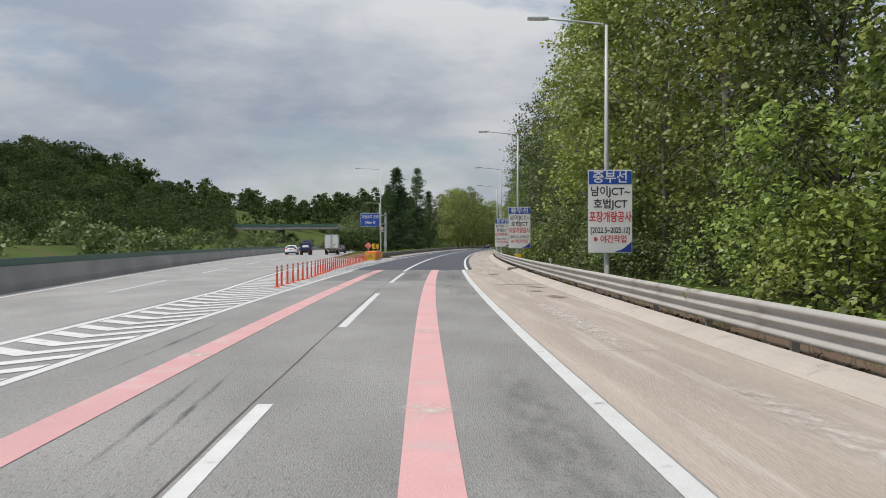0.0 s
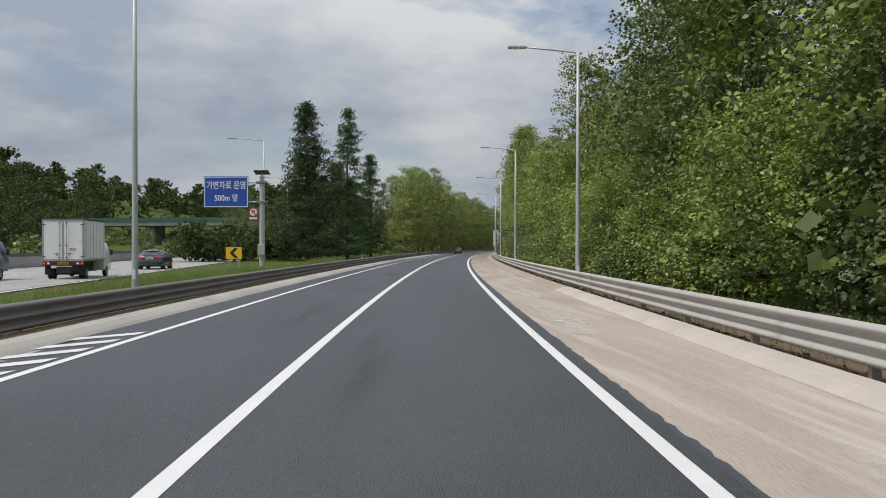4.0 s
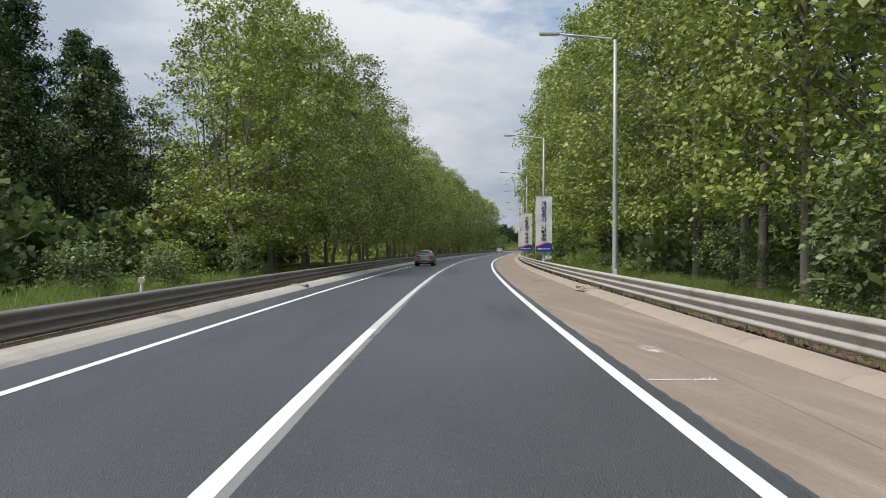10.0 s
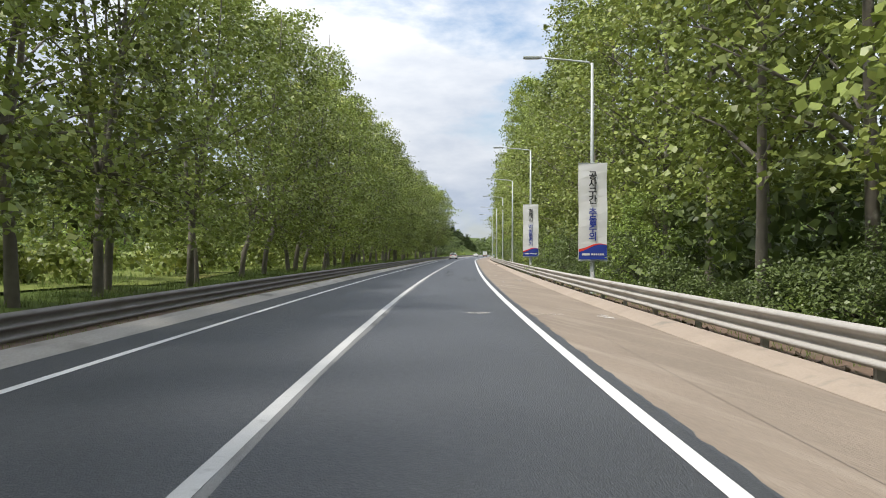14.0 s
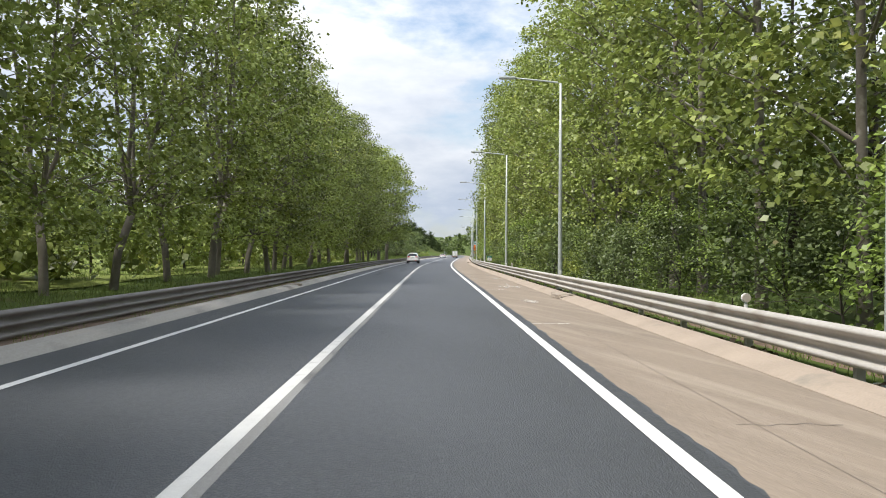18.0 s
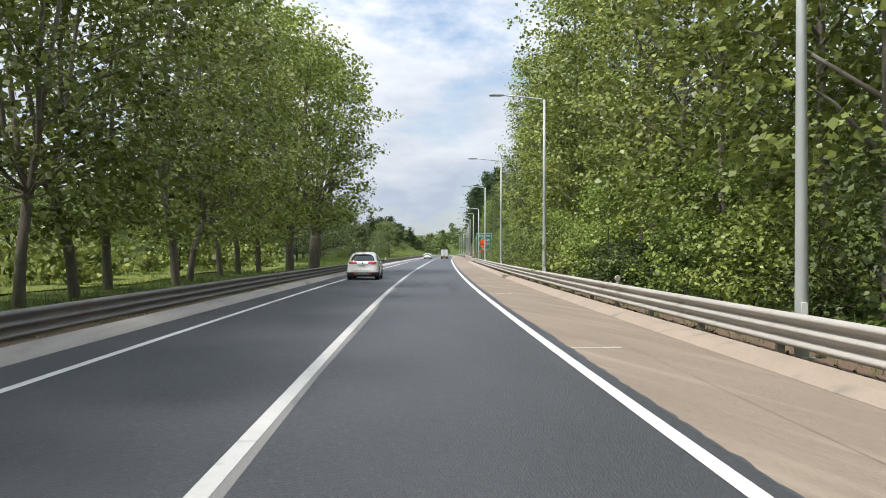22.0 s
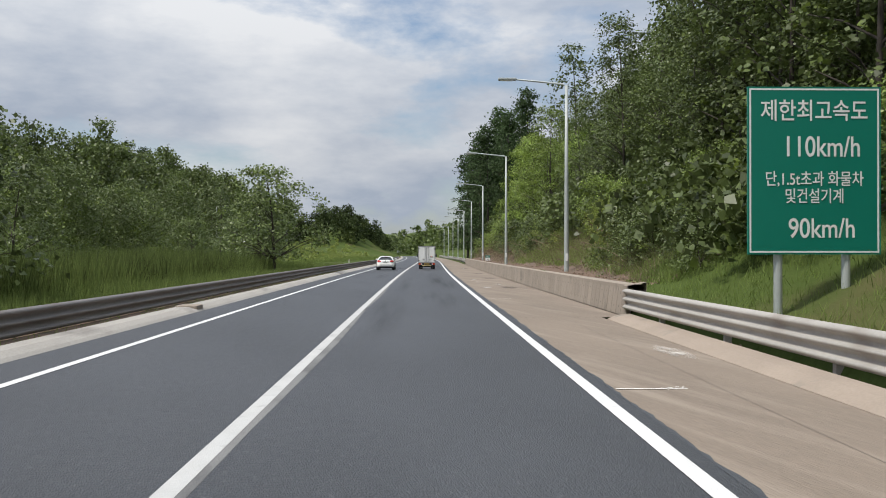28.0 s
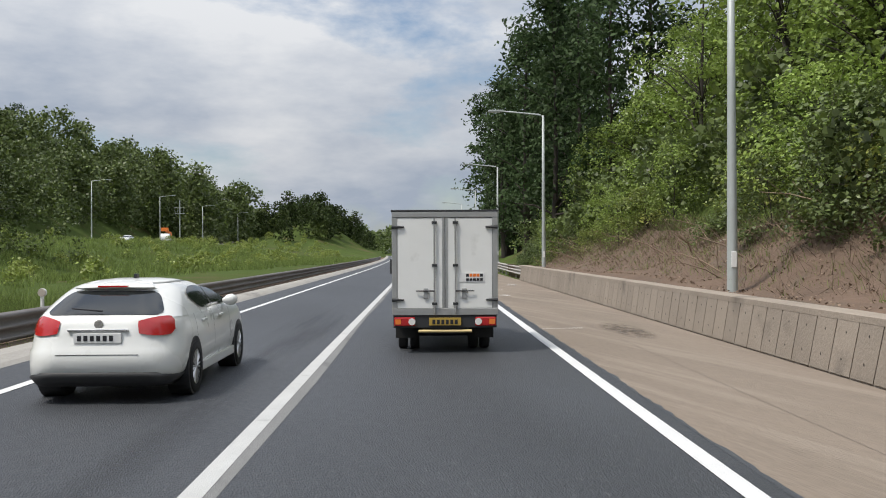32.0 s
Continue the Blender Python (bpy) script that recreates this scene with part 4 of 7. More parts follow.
# open ground past the plane trees
E_ = "trees in the open field"
for s, d, sc, i in ((623, -15.5, 0.8, 1), (592, -20, 0.92, 0), (599, -19.5, 1.2, 1), (607, -19, 1.22, 0), (616, -20.5, 1.2, 1), (600, -26, 1.2, 0), (609, -27, 1.2, 1), (621, -24, 0.95, 1), (583, -24, 1.0, 1), (631, -24, 0.85, 0), (588, -27, 0.95, 0), (641, -27, 0.72, 1), (650, -25, 0.7, 0)):
    plant(ROUND, i, s, d, sc, s, group=E_)
for s, d, sc, i in ((667, -13.0, 0.88, 0), (673, -15.5, 0.8, 1), (684, -16.5, 0.5, 0), (682, -17.5, 0.45, 1), (689, -18, 0.45, 1), (677, -22, 0.6, 1), (693, -22, 0.55, 0)):
    plant(ROUND, i, s, d, sc, s, group=E_)
for s, d, sc in ((589, -25, 0.6), (596, -24.5, 0.66), (604, -23.5, 0.62), (613, -25, 0.6), (581, -29, 0.7)):
    plant(FOREST, int(s), s, d, sc, s, group=E_)
wood("field_wood", "dark wood behind the open field", [(U(565, 690), -34 - U(0, 22), U(0.5, 0.75), U(0, 6.28)) for k in range(62)] + [(U(690, 748), -29 - U(0, 26), U(0.6, 0.85), U(0, 6.28)) for k in range(40)], LEAF_DARK, MIDDLE)
wood("bank_wood", "wooded hill above the other roadway", [(U(745, 950), -67 - 34 * RNG.random() ** 1.3, U(0.8, 1.35), U(0, 6.28)) for k in range(190)] + [(U(900, 1010), -52 - 36 * RNG.random(), U(1.0, 1.6), U(0, 6.28)) for k in range(90)], LEAF_DARK, BANK)
wood("bend_wood", "trees on the knoll at the far bend", [(990 + RNG.normal() * 26, -34 + RNG.normal() * 10, U(0.6, 0.95), U(0, 6.28)) for k in range(70)], LEAF_DEEP)
wood("horizon_wood", "distant wooded ridge on the horizon", [(U(1010, 1500), U(-150, 150), U(0.9, 1.5), U(0, 6.28)) for k in range(170)], LEAF_DARK, FARTHER)
for s, d, i, sc in ((735, -33, 0, 0.6), (742, -36, 1, 0.62), (730, -38, 2, 0.6), (842, -84, 0, 0.86), (856, -89, 1, 0.8), (854, -80.5, 0, 0.92), (862, -86, 1, 0.75)):
    plant(FOREST if s < 760 else PINE, i, s, d, sc, s, group="trees by the other roadway")
# cutting
F_, G_ = "bushes on the cutting", "trees above the cutting"
for k in range(78):
    plant(BUSH, int(RNG.integers(0, 9)), U(602, 738), 5.4 + 2.0 * RNG.random(), U(0.45, 0.8), U(0, 6.28), -0.15, F_)
THICKET = [crown_only(141 + i, h, r, 38, 15, 0.26, 0.32) for i, (h, r) in enumerate([(2.4, 1.7), (3.2, 1.9), (1.8, 1.6)])]
wood("cutting_thicket", "thick green scrub covering the cutting", [(U(617, 745), 6.6 + 18 * RNG.random(), U(0.6, 1.15), U(0, 6.28)) for k in range(300)], LEAF_DARK, THICKET)
wood("cutting_scrub", "tangled green scrub on the cutting", [(U(617, 745), 6.2 + 15 * RNG.random(), U(0.6, 1.0), U(0, 6.28)) for k in range(110)], LEAF_DARK, THICKET)
for k in range(80):
    plant(FOREST if RNG.random() < 0.9 else LOCUST, int(RNG.integers(0, 9)), U(598, 740), U(13, 32), U(0.5, 0.9), U(0, 6.28), -0.2, G_)
for k in range(24):
    plant(LOCUST, int(RNG.integers(0, 9)), U(676, 732), U(8.5, 15), U(0.7, 1.0), U(0, 6.28), -0.2, G_)
for k in range(26):
    plant(PINE, int(RNG.integers(0, 9)), U(726, 800), U(5.5, 15), U(0.95, 1.25), U(0, 6.28), -0.2, "pines past the retaining wall")
row(FOREST, 585, 632, 3.6, lambda s: 12.2 if 590 < s < 618 else 9.6, 0.6, (0.55, 0.8), G_)
for k in range(26):
    plant(BUSH, (1, 2, 4)[k % 3], U(616, 634), U(4.6, 8.6), U(0.3, 0.6), U(0, 6.28), -0.1, F_)
for k in range(26):
    plant(DARKTALL, k, U(620, 672), U(9.0, 14), U(0.38, 0.58), U(0, 6.28), -0.2, G_)
row(FOREST, 598, 640, 4.2, 15.5, 1.0, (0.7, 0.95), G_)

wood("sign_undergrowth", "dark shrubs behind the sign posts", [(U(592, 616), 8.6 + 3.5 * RNG.random(), U(0.55, 1.0), U(0, 6.28)) for k in range(60)] + [(U(617, 634), 5.8 + 5 * RNG.random(), U(0.5, 0.9), U(0, 6.28)) for k in range(70)], LEAF_DARK, UNDER)
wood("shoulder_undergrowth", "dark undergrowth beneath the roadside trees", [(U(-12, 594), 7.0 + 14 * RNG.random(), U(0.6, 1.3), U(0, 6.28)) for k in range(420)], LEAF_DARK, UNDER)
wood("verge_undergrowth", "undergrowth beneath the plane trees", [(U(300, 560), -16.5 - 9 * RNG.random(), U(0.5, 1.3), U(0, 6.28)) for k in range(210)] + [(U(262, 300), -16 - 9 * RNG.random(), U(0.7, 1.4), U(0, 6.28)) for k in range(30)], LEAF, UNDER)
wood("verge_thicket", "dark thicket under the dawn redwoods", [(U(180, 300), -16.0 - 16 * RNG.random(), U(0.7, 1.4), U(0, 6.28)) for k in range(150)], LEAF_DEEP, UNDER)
wood("bank_scrub", "low scrub on the grassy bank", [(U(700, 965), -19 - 28 * RNG.random(), U(0.3, 0.6), U(0, 6.28)) for k in range(170)], LEAF, UNDER)

# ---- street lamps ----
def street_lamp(s, d, height, reach, base=0.0):
    """Tapered pole with a slim arm towards the road. reach: sideways length of the arm."""
    t = thing("street_lamp", "tall grey tapered steel street lamp with one slim arm", "street lamp", "street lamps along the road", "", on(s, d, base))
    v, f = bent([(0, 0, -0.1), (0, 0, 0.9), (0, 0, height * 0.5), (0, 0, height)], [0.105, 0.10, 0.08, 0.055], 12)
    part("pole", mesh_from("pole", v, f, POLE, True), POLE, t)
    part("base_plate", box(-0.17, 0.17, -0.17, 0.17, -0.12, 0.03, 0.01), POLE, t)
    a, b = (0, 0, height - 0.12), (reach, 0, height + 0.22)
    v, f = bent([a, (reach * 0.06, 0, height + 0.03), (reach * 0.5, 0, height + 0.12), b], [0.045, 0.042, 0.036, 0.032], 8)
    part("arm", mesh_from("arm", v, f, POLE, True), POLE, t)
    k = 1 if reach > 0 else -1
    bm = box(min(reach - 0.1 * k, reach + 0.62 * k), max(reach - 0.1 * k, reach + 0.62 * k), -0.11, 0.11, height + 0.17, height + 0.27, 0.03)
    head = part("lamp_head", bm, POLE, t, "flat grey lantern")
    part("lens", box(min(reach + 0.05 * k, reach + 0.55 * k), max(reach + 0.05 * k, reach + 0.55 * k), -0.08, 0.08, height + 0.155, height + 0.172), WHITE, head)
    part("inspection_cover", box(-0.05, 0.05, -0.115, -0.09, 0.55, 0.85, 0.006), WHITE, t, "small pale label plate")
    return t


LAMPS = [0.5, 31.2, 62.8, 92.6, 121.5, 157, 187.5, 219, 251, 280.6, 311, 341.8, 372.5, 400.6, 429.6, 459, 488.5, 519.6, 550, 581, 607.2, 634.5, 661.4, 689.2, 716.6, 744, 772, 801, 830, 860]
POST_D = {31.2: 4.2, 280.6: 3.38, 311: 3.5, 341.8: 3.75, 488.5: 3.52, 550: 3.56}
for s in LAMPS:
    high = s > 600
    street_lamp(s, POST_D.get(s, 3.62) if not high else 3.78, 9.1 if not high else 7.55, -2.1, 0.0 if not high else (0.72 if s > 622 else 0.3))
for s, d in ((114.5, -11.15), (166, -18.0), (210, -25)):
    street_lamp(s, d, 10.9, -2.6, 0.05)


# ---- signs on lamp posts ----
LOGO_R = material("red_wave_print", (0.70, 0.05, 0.03), 0.5, var=0.08, bump=0)


def facing(z=0.0, x=0.0, y=0.0):
    """Text stood up to face back along the road."""
    return Matrix.Translation((x, y, z)) @ Matrix.Rotation(radians(90), 4, "X")


def panel(name, x0, x1, y, z0, z1, mat, parent, thick=0.02, label=""):
    return part(name, box(x0, x1, y, y + thick, z0, z1), mat, parent, label)


def work_board(s, d):
    """Upright board of the resurfacing works, strapped to a lamp post."""
    t = thing("works_sign", "white notice board of the resurfacing works with blue heading", "sign", "notice boards on the lamp posts", "", on(s, d, 0.0, turn=-1.5))
    panel("board", -0.74, 0.74, -0.16, 1.28, 4.1, WHITE, t)
    part("edge_frame", box(-0.76, 0.76, -0.14, -0.125, 1.26, 4.12), POLE, t)
    panel("heading_band", -0.73, 0.73, -0.166, 3.62, 4.07, BLUE, t, 0.005)
    text("중부선", 0.44, WHITE, t, facing(3.84, 0, -0.168), "heading", bold=0.006)
    text("남이JCT~", 0.36, BLACK, t, facing(3.36, 0, -0.163), wide=0.95, bold=0.006)
    text("호법JCT", 0.36, BLACK, t, facing(2.93, 0, -0.163), wide=0.95, bold=0.006)
    text("포장개량공사", 0.40, RED, t, facing(2.48, 0, -0.163), "red_lettering", wide=0.66, bold=0.008)
    text("[2022.5~2025.12]", 0.27, BLACK, t, facing(2.04, 0, -0.163), wide=0.70, bold=0.003)
    text("※ 야간작업", 0.28, RED, t, facing(1.73, 0, -0.163), "red_lettering", wide=0.9, bold=0.004)
    v = [(0.15, -0.163, 1.30), (0.73, -0.163, 1.30), (0.73, -0.163, 1.66), (0.45, -0.163, 1.42)]
    part("corner_stripe", mesh_from("corner_stripe", v, [(0, 1, 2, 3)], NAVY), NAVY, t)
    for z in (1.6, 3.7):
        part("strap", box(-0.2, 0.2, -0.14, 0.12, z, z + 0.06, 0.01), POLE, t)


def long_banner(s, d, words, blue_from):
    """Hanging vertical banner between two brackets on a lamp post."""
    t = thing("banner", "long white hanging banner with dark vertical lettering", "banner", "banners on the lamp posts", "", on(s, d, 0.0, turn=-2.0))
    n = 12
    xs = [-0.56, 0.56]
    v, f = [], []
    for i in range(n + 1):
        z = 1.32 + (5.12 - 1.32) * i / n
        for x in xs:
            v.append((x + 0.012 * math.sin(i * 0.9 + s), -0.15 + 0.015 * math.sin(i * 1.1 + x * 3 + s), z))
        if i:
            f.append((2 * i - 2, 2 * i - 1, 2 * i + 1, 2 * i))
    me = mesh_from("cloth", v, f, WHITE)
    cloth = part("cloth", me, WHITE, t)
    so = cloth.modifiers.new("thickness", "SOLIDIFY")
    so.thickness = 0.004
    # foot of the banner: blue field with a red wave
    k = 14
    wav, red = [], []
    for i in range(k + 1):
        x = -0.55 + 1.1 * i / k
        h = 1.74 + 0.10 * math.sin((i / k - 0.35) * 4.2) + 0.12 * (i / k)
        wav += [(x, -0.178, 1.34), (x, -0.178, h)]
        red += [(x, -0.176, h - 0.05), (x, -0.176, h + 0.10 * (1 - (i / k)) + 0.015)]
    q = [(2 * i, 2 * i + 2, 2 * i + 3, 2 * i + 1) for i in range(k)]
    part("blue_foot", mesh_from("blue_foot", wav, q, NAVY), NAVY, t)
    part("red_wave", mesh_from("red_wave", red, q, LOGO_R), LOGO_R, t)
    part("emblem", box(-0.42, -0.12, -0.182, -0.179, 1.50, 1.58), WHITE, t)
    for i in range(6):
        part("print_bar", box(-0.06 + i * 0.085, 0.0 + i * 0.085, -0.182, -0.179, 1.505, 1.575), WHITE, t)
    z = 4.78
    step = 2.72 / (len(words) - 0.5 * words.count(" "))
    for i, c in enumerate(words):
        if c == " ":
            z -= step * 0.5
            continue
        text(c, step * 1.12, NAVY if blue_from[0] <= i < blue_from[1] else BLACK, t, facing(z - step * 0.5, 0, -0.180), bold=0.008)
        z -= step
    for z in (1.29, 5.12):
        part("bracket", tube((-0.58, -0.14, z), (0.58, -0.14, z), 0.018, 0.018), POLE, t)
        part("clamp", box(-0.1, 0.1, -0.15, 0.11, z - 0.03, z + 0.03, 0.01), POLE, t)


for s in (31.2, 62.8, 92.6):
    work_board(s, POST_D.get(s, 3.62) + 0.1)
for s, w, b in ((280.6, "개량공사 시행중", (0, 4)), (311, "서행운전 하세요", (2, 4)), (341.8, "공사구간 추돌주의", (5, 9)), (372.5, "정체시 비상등켜기", (4, 9))):
    long_banner(s, POST_D.get(s, 3.62), w, b)


# ---- the big signs ----
def speed_sign():
    t = thing("speed_sign", "large green road sign with white speed limits", "sign", "", "", on(614.2, 4.86, 0.07))
    panel("board", -1.17, 1.17, -0.05, 1.5, 4.42, GREEN, t, 0.04)
    for a, b, c, e in ((-1.14, 1.14, 4.36, 4.39), (-1.14, 1.14, 1.53, 1.56), (-1.14, -1.11, 1.56, 4.36), (1.11, 1.14, 1.56, 4.36)):
        panel("border", a, b, -0.054, c, e, WHITE, t, 0.004)
    text("제한최고속도", 0.40, WHITE, t, facing(3.98, 0, -0.055), wide=0.86, bold=0.004)
    text("110km/h", 0.50, WHITE, t, facing(3.36, 0.13, -0.055), wide=0.78, bold=0.004)
    text("단,1.5t초과 화물차", 0.28, WHITE, t, facing(2.80, 0, -0.055), wide=0.82, bold=0.002)
    text("및건설기계", 0.28, WHITE, t, facing(2.50, 0, -0.055), wide=0.82, bold=0.002)
    text("90km/h", 0.48, WHITE, t, facing(1.94, 0.13, -0.055), wide=0.82, bold=0.004)
    for x in (-0.6, 0.6):
        part("post", tube((x, 0.06, -0.5), (x, 0.06, 4.2), 0.075, 0.075, 12), POLE, t)
        for z in (1.9, 3.0, 4.0):
            part("bracket", box(x - 0.12, x + 0.12, -0.01, 0.14, z, z + 0.05), POLE, t)


def works_diamond():
    t = thing("roadworks_sign", "bright orange diamond roadworks sign with plate below", "sign", "", "", on(609.2, 4.42, 0.1))
    v = [(0, -0.03, 2.05), (0.73, -0.03, 2.78), (0, -0.03, 3.5), (-0.73, -0.03, 2.78)]
    v += [(x, 0.0, z) for x, y, z in v]
    part("diamond", mesh_from("diamond", v, [(0, 1, 2, 3), (7, 6, 5, 4), (0, 4, 5, 1), (1, 5, 6, 2), (2, 6, 7, 3), (3, 7, 4, 0)], FLUO), FLUO, t)
    text("공 사 중", 0.30, BLACK, t, facing(2.94, 0, -0.033), wide=0.85, bold=0.006)
    for i in range(4):
        panel("print_bar", -0.36 + 0.19 * i, -0.22 + 0.19 * i, -0.033, 2.53, 2.72, BLACK, t, 0.003)
    panel("plate", -0.53, 0.53, -0.03, 1.48, 1.82, FLUO, t, 0.02)
    text("차로폭 감소", 0.24, BLACK, t, facing(1.65, 0, -0.033), wide=0.85, bold=0.003)
    part("post", tube((0.05, 0.05, -0.4), (0.05, 0.05, 3.3), 0.035, 0.035), POLE, t)
    part("brace", tube((-0.62, -0.15, -0.1), (0.0, 0.05, 2.2), 0.02, 0.02), BLACK, t)
    part("solar_panel", box(-0.2, 0.2, -0.15, 0.1, 1.93, 1.97, 0.01), BLACK, t)
    part("warning_lamp", box(-0.17, 0.17, -0.08, 0.06, 3.52, 3.62, 0.02), WHITE, t)


GLASS_BLUE = material("solar_cells", (0.03, 0.04, 0.07), 0.25, var=0.2, bump=0)


def lane_sign():
    t = thing("lane_sign", "blue direction sign with white lettering on a side pole", "sign", "", "", on(153, -17.9, -0.42, scale=1.3))
    panel("board", -1.28, 1.25, -0.05, 3.78, 5.55, BLUE, t, 0.04)
    for a, b, c, e in ((-1.25, 1.22, 5.48, 5.52), (-1.25, 1.22, 3.81, 3.85), (-1.25, -1.21, 3.85, 5.48), (1.18, 1.22, 3.85, 5.48)):
        panel("border", a, b, -0.054, c, e, WHITE, t, 0.004)
    text("가변차로 운영", 0.50, WHITE, t, facing(5.02, 0, -0.056), wide=0.78, bold=0.006)
    text("500m 앞", 0.46, WHITE, t, facing(4.30, 0, -0.056), wide=0.85, bold=0.006)
    part("post", tube((2.0, 0.1, -0.3), (2.0, 0.1, 5.55), 0.155, 0.135, 14), POLE, t)
    for z in (4.1, 5.2):
        part("arm", tube((-1.1, 0.06, z), (2.0, 0.1, z), 0.05, 0.05), POLE, t)
    part("solar_panel", box(-0.42, 0.42, -0.3, 0.3, -0.02, 0.02, 0.005), GLASS_BLUE, t, "tilted dark solar panel", at=pose(2.0, 0.1, 5.78, -18, 0, 0))
    part("panel_stand", tube((2.0, 0.1, 5.5), (2.0, 0.1, 5.77), 0.04, 0.04), POLE, t)
    for z in (4.1, 5.2):
        part("clamp", box(1.68, 2.32, -0.08, 0.28, z - 0.07, z + 0.07, 0.03), DARK_STEEL, t, "dark pole clamp")
    ban = part("prohibition_sign", tube((1.53, -0.02, 3.52), (1.53, 0.0, 3.52), 0.27, 0.27, 28), RED, t, "round red-rimmed no U-turn sign")
    part("disc", tube((1.53, -0.026, 3.52), (1.53, -0.018, 3.52), 0.20, 0.20, 28), WHITE, ban)
    for a, b, c, e in ((1.44, 1.48, 3.42, 3.60), (1.58, 1.62, 3.40, 3.60), (1.44, 1.62, 3.58, 3.62)):
        part("arrow", box(a, b, -0.032, -0.026, c, e), BLACK, ban)
    part("slash", box(-0.22, 0.22, -0.005, 0.005, -0.02, 0.02), RED, ban, at=pose(1.53, -0.036, 3.52, 0, 45, 0))
    part("small_plate", box(1.30, 1.76, -0.02, 0.0, 3.12, 3.22), WHITE, t, "small white plate")
    part("cabinet", box(1.8, 2.2, -0.16, 0.0, 1.1, 1.7, 0.02), POLE, t)


speed_sign()
works_diamond()
lane_sign()


def chevron_board(s, d, w, z0):
    t = thing("chevron_sign", "yellow board with a black arrow on short posts", "sign", "curve boards", "", on(s, d, 0.0))
    panel("board", -w, w, -0.03, z0, z0 + 1.5 * w, YELLOW, t)
    a = w * 0.75
    v = [(-a * 0.7, -0.033, z0 + 0.75 * w), (0.1 * a, -0.033, z0 + 1.38 * w), (0.75 * a, -0.033, z0 + 1.38 * w), (-0.05 * a, -0.033, z0 + 0.75 * w), (0.75 * a, -0.033, z0 + 0.12 * w), (0.1 * a, -0.033, z0 + 0.12 * w)]
    part("arrow", mesh_from("arrow", v, [(0, 3, 2, 1), (0, 5, 4, 3)], BLACK), BLACK, t)
    for x in (-w * 0.6, w * 0.6):
        part("post", tube((x, 0.03, -0.2), (x, 0.03, z0 + 1.2 * w), 0.03, 0.03), POLE, t)


chevron_board(150, -16.6, 0.56, 0.75)
chevron_board(274.9, -49.7, 0.45, 0.7)


# ---- the island: flexible posts, orange barrier ----
def lane_post(s, d):
    t = thing("lane_post", "red-orange flexible lane post with reflective bands", "bollard", "lane posts on the hatched island", "", on(s, d, 0.005))
    part("foot", tube((0, 0, 0), (0, 0, 0.05), 0.12, 0.09, 12), ORED, t)
    part("tube", tube((0, 0, 0.04), (0, 0, 0.76), 0.042, 0.038, 12), ORED, t)
    for z in (0.52, 0.64):
        part("band", tube((0, 0, z), (0, 0, z + 0.06), 0.0435, 0.043, 12, caps=False), POLE, t)
    part("cap", tube((0, 0, 0.76), (0, 0, 0.78), 0.036, 0.02, 12), BLACK, t)
    return t


lp = lane_post(33.0, -7.45)
s = 34.35
while s < 84.5:
    copy_thing(lp, on(s, float(np.interp(s, [33, 44, 58, 66, 84]  , [-7.5, -7.62, -8.3, -8.55, -9.2])), 0.005, RNG.uniform(-180, 180)))
    s += 1.42


def orange_barrier():
    """Three plastic barrier blocks in line, black-and-yellow end."""
    for i in range(5):
        t = thing("plastic_barrier", "scuffed orange plastic road barrier block", "barrier", "orange barriers at the island nose", "", on(86.4 + 1.9 * i, -9.05 - 0.1 * i, 0.0, turn=3.0))
        bm = box(-0.50, 0.50, 0, 1.84, 0.0, 0.80, 0.05)
        part("body", bm, ORANGE, t)
        for z in (0.22, 0.44, 0.66):
            part("rib", box(-0.53, 0.53, 0.03, 1.8, z, z + 0.06, 0.015), ORANGE, t)
        part("lid", box(-0.46, 0.46, 0.05, 1.78, 0.80, 0.84, 0.015), ORANGE, t)
        if i == 0:
            panel("end_plate", -0.46, 0.46, -0.02, 0.06, 0.64, YELLOW, t)
            for k in range(3):
                z = 0.06 + 0.2 * k
                for sgn in (-1, 1):
                    v = [(0, -0.024, z + 0.16), (0, -0.024, z + 0.26), (sgn * 0.44, -0.024, z + 0.04 - 0.02), (sgn * 0.44, -0.024, z - 0.06 + 0.02)]
                    v = [(a, b, min(max(c, 0.065), 0.635)) for a, b, c in v]
                    part("stripe", mesh_from("stripe", v, [(0, 1, 2, 3) if sgn < 0 else (3, 2, 1, 0)], BLACK), BLACK, t)


orange_barrier()
t = thing("nose_board", "slanted black-and-yellow board at the guardrail end", "sign", "", "", on(98.2, -9.45, 0.0))
panel("board", -0.35, 0.35, -0.03, 0.1, 0.62, YELLOW, t)
for i in range(4):
    v = [(-0.35 + 0.19 * i, -0.034, 0.105), (-0.25 + 0.19 * i, -0.034, 0.105), (min(0.35, -0.12 + 0.19 * i), -0.034, 0.615), (min(0.35, -0.22 + 0.19 * i), -0.034, 0.615)]
    part("stripe", mesh_from("stripe", v, [(0, 1, 2, 3)], BLACK), BLACK, t)
part("post", tube((0, 0.02, -0.1), (0, 0.02, 0.6), 0.03, 0.03), POLE, t)
t = thing("lattice_marker", "orange and white checked diamond on a post", "sign", "", "", on(101, -11.0, -0.25))
v = [(0, -0.02, 1.2), (0.42, -0.02, 1.62), (0, -0.02, 2.04), (-0.42, -0.02, 1.62)]
part("diamond", mesh_from("diamond", v + [(a, 0.01, c) for a, b, c in v], [(0, 1, 2, 3), (7, 6, 5, 4), (0, 4, 5, 1), (1, 5, 6, 2), (2, 6, 7, 3), (3, 7, 4, 0)], ORED), ORED, t)
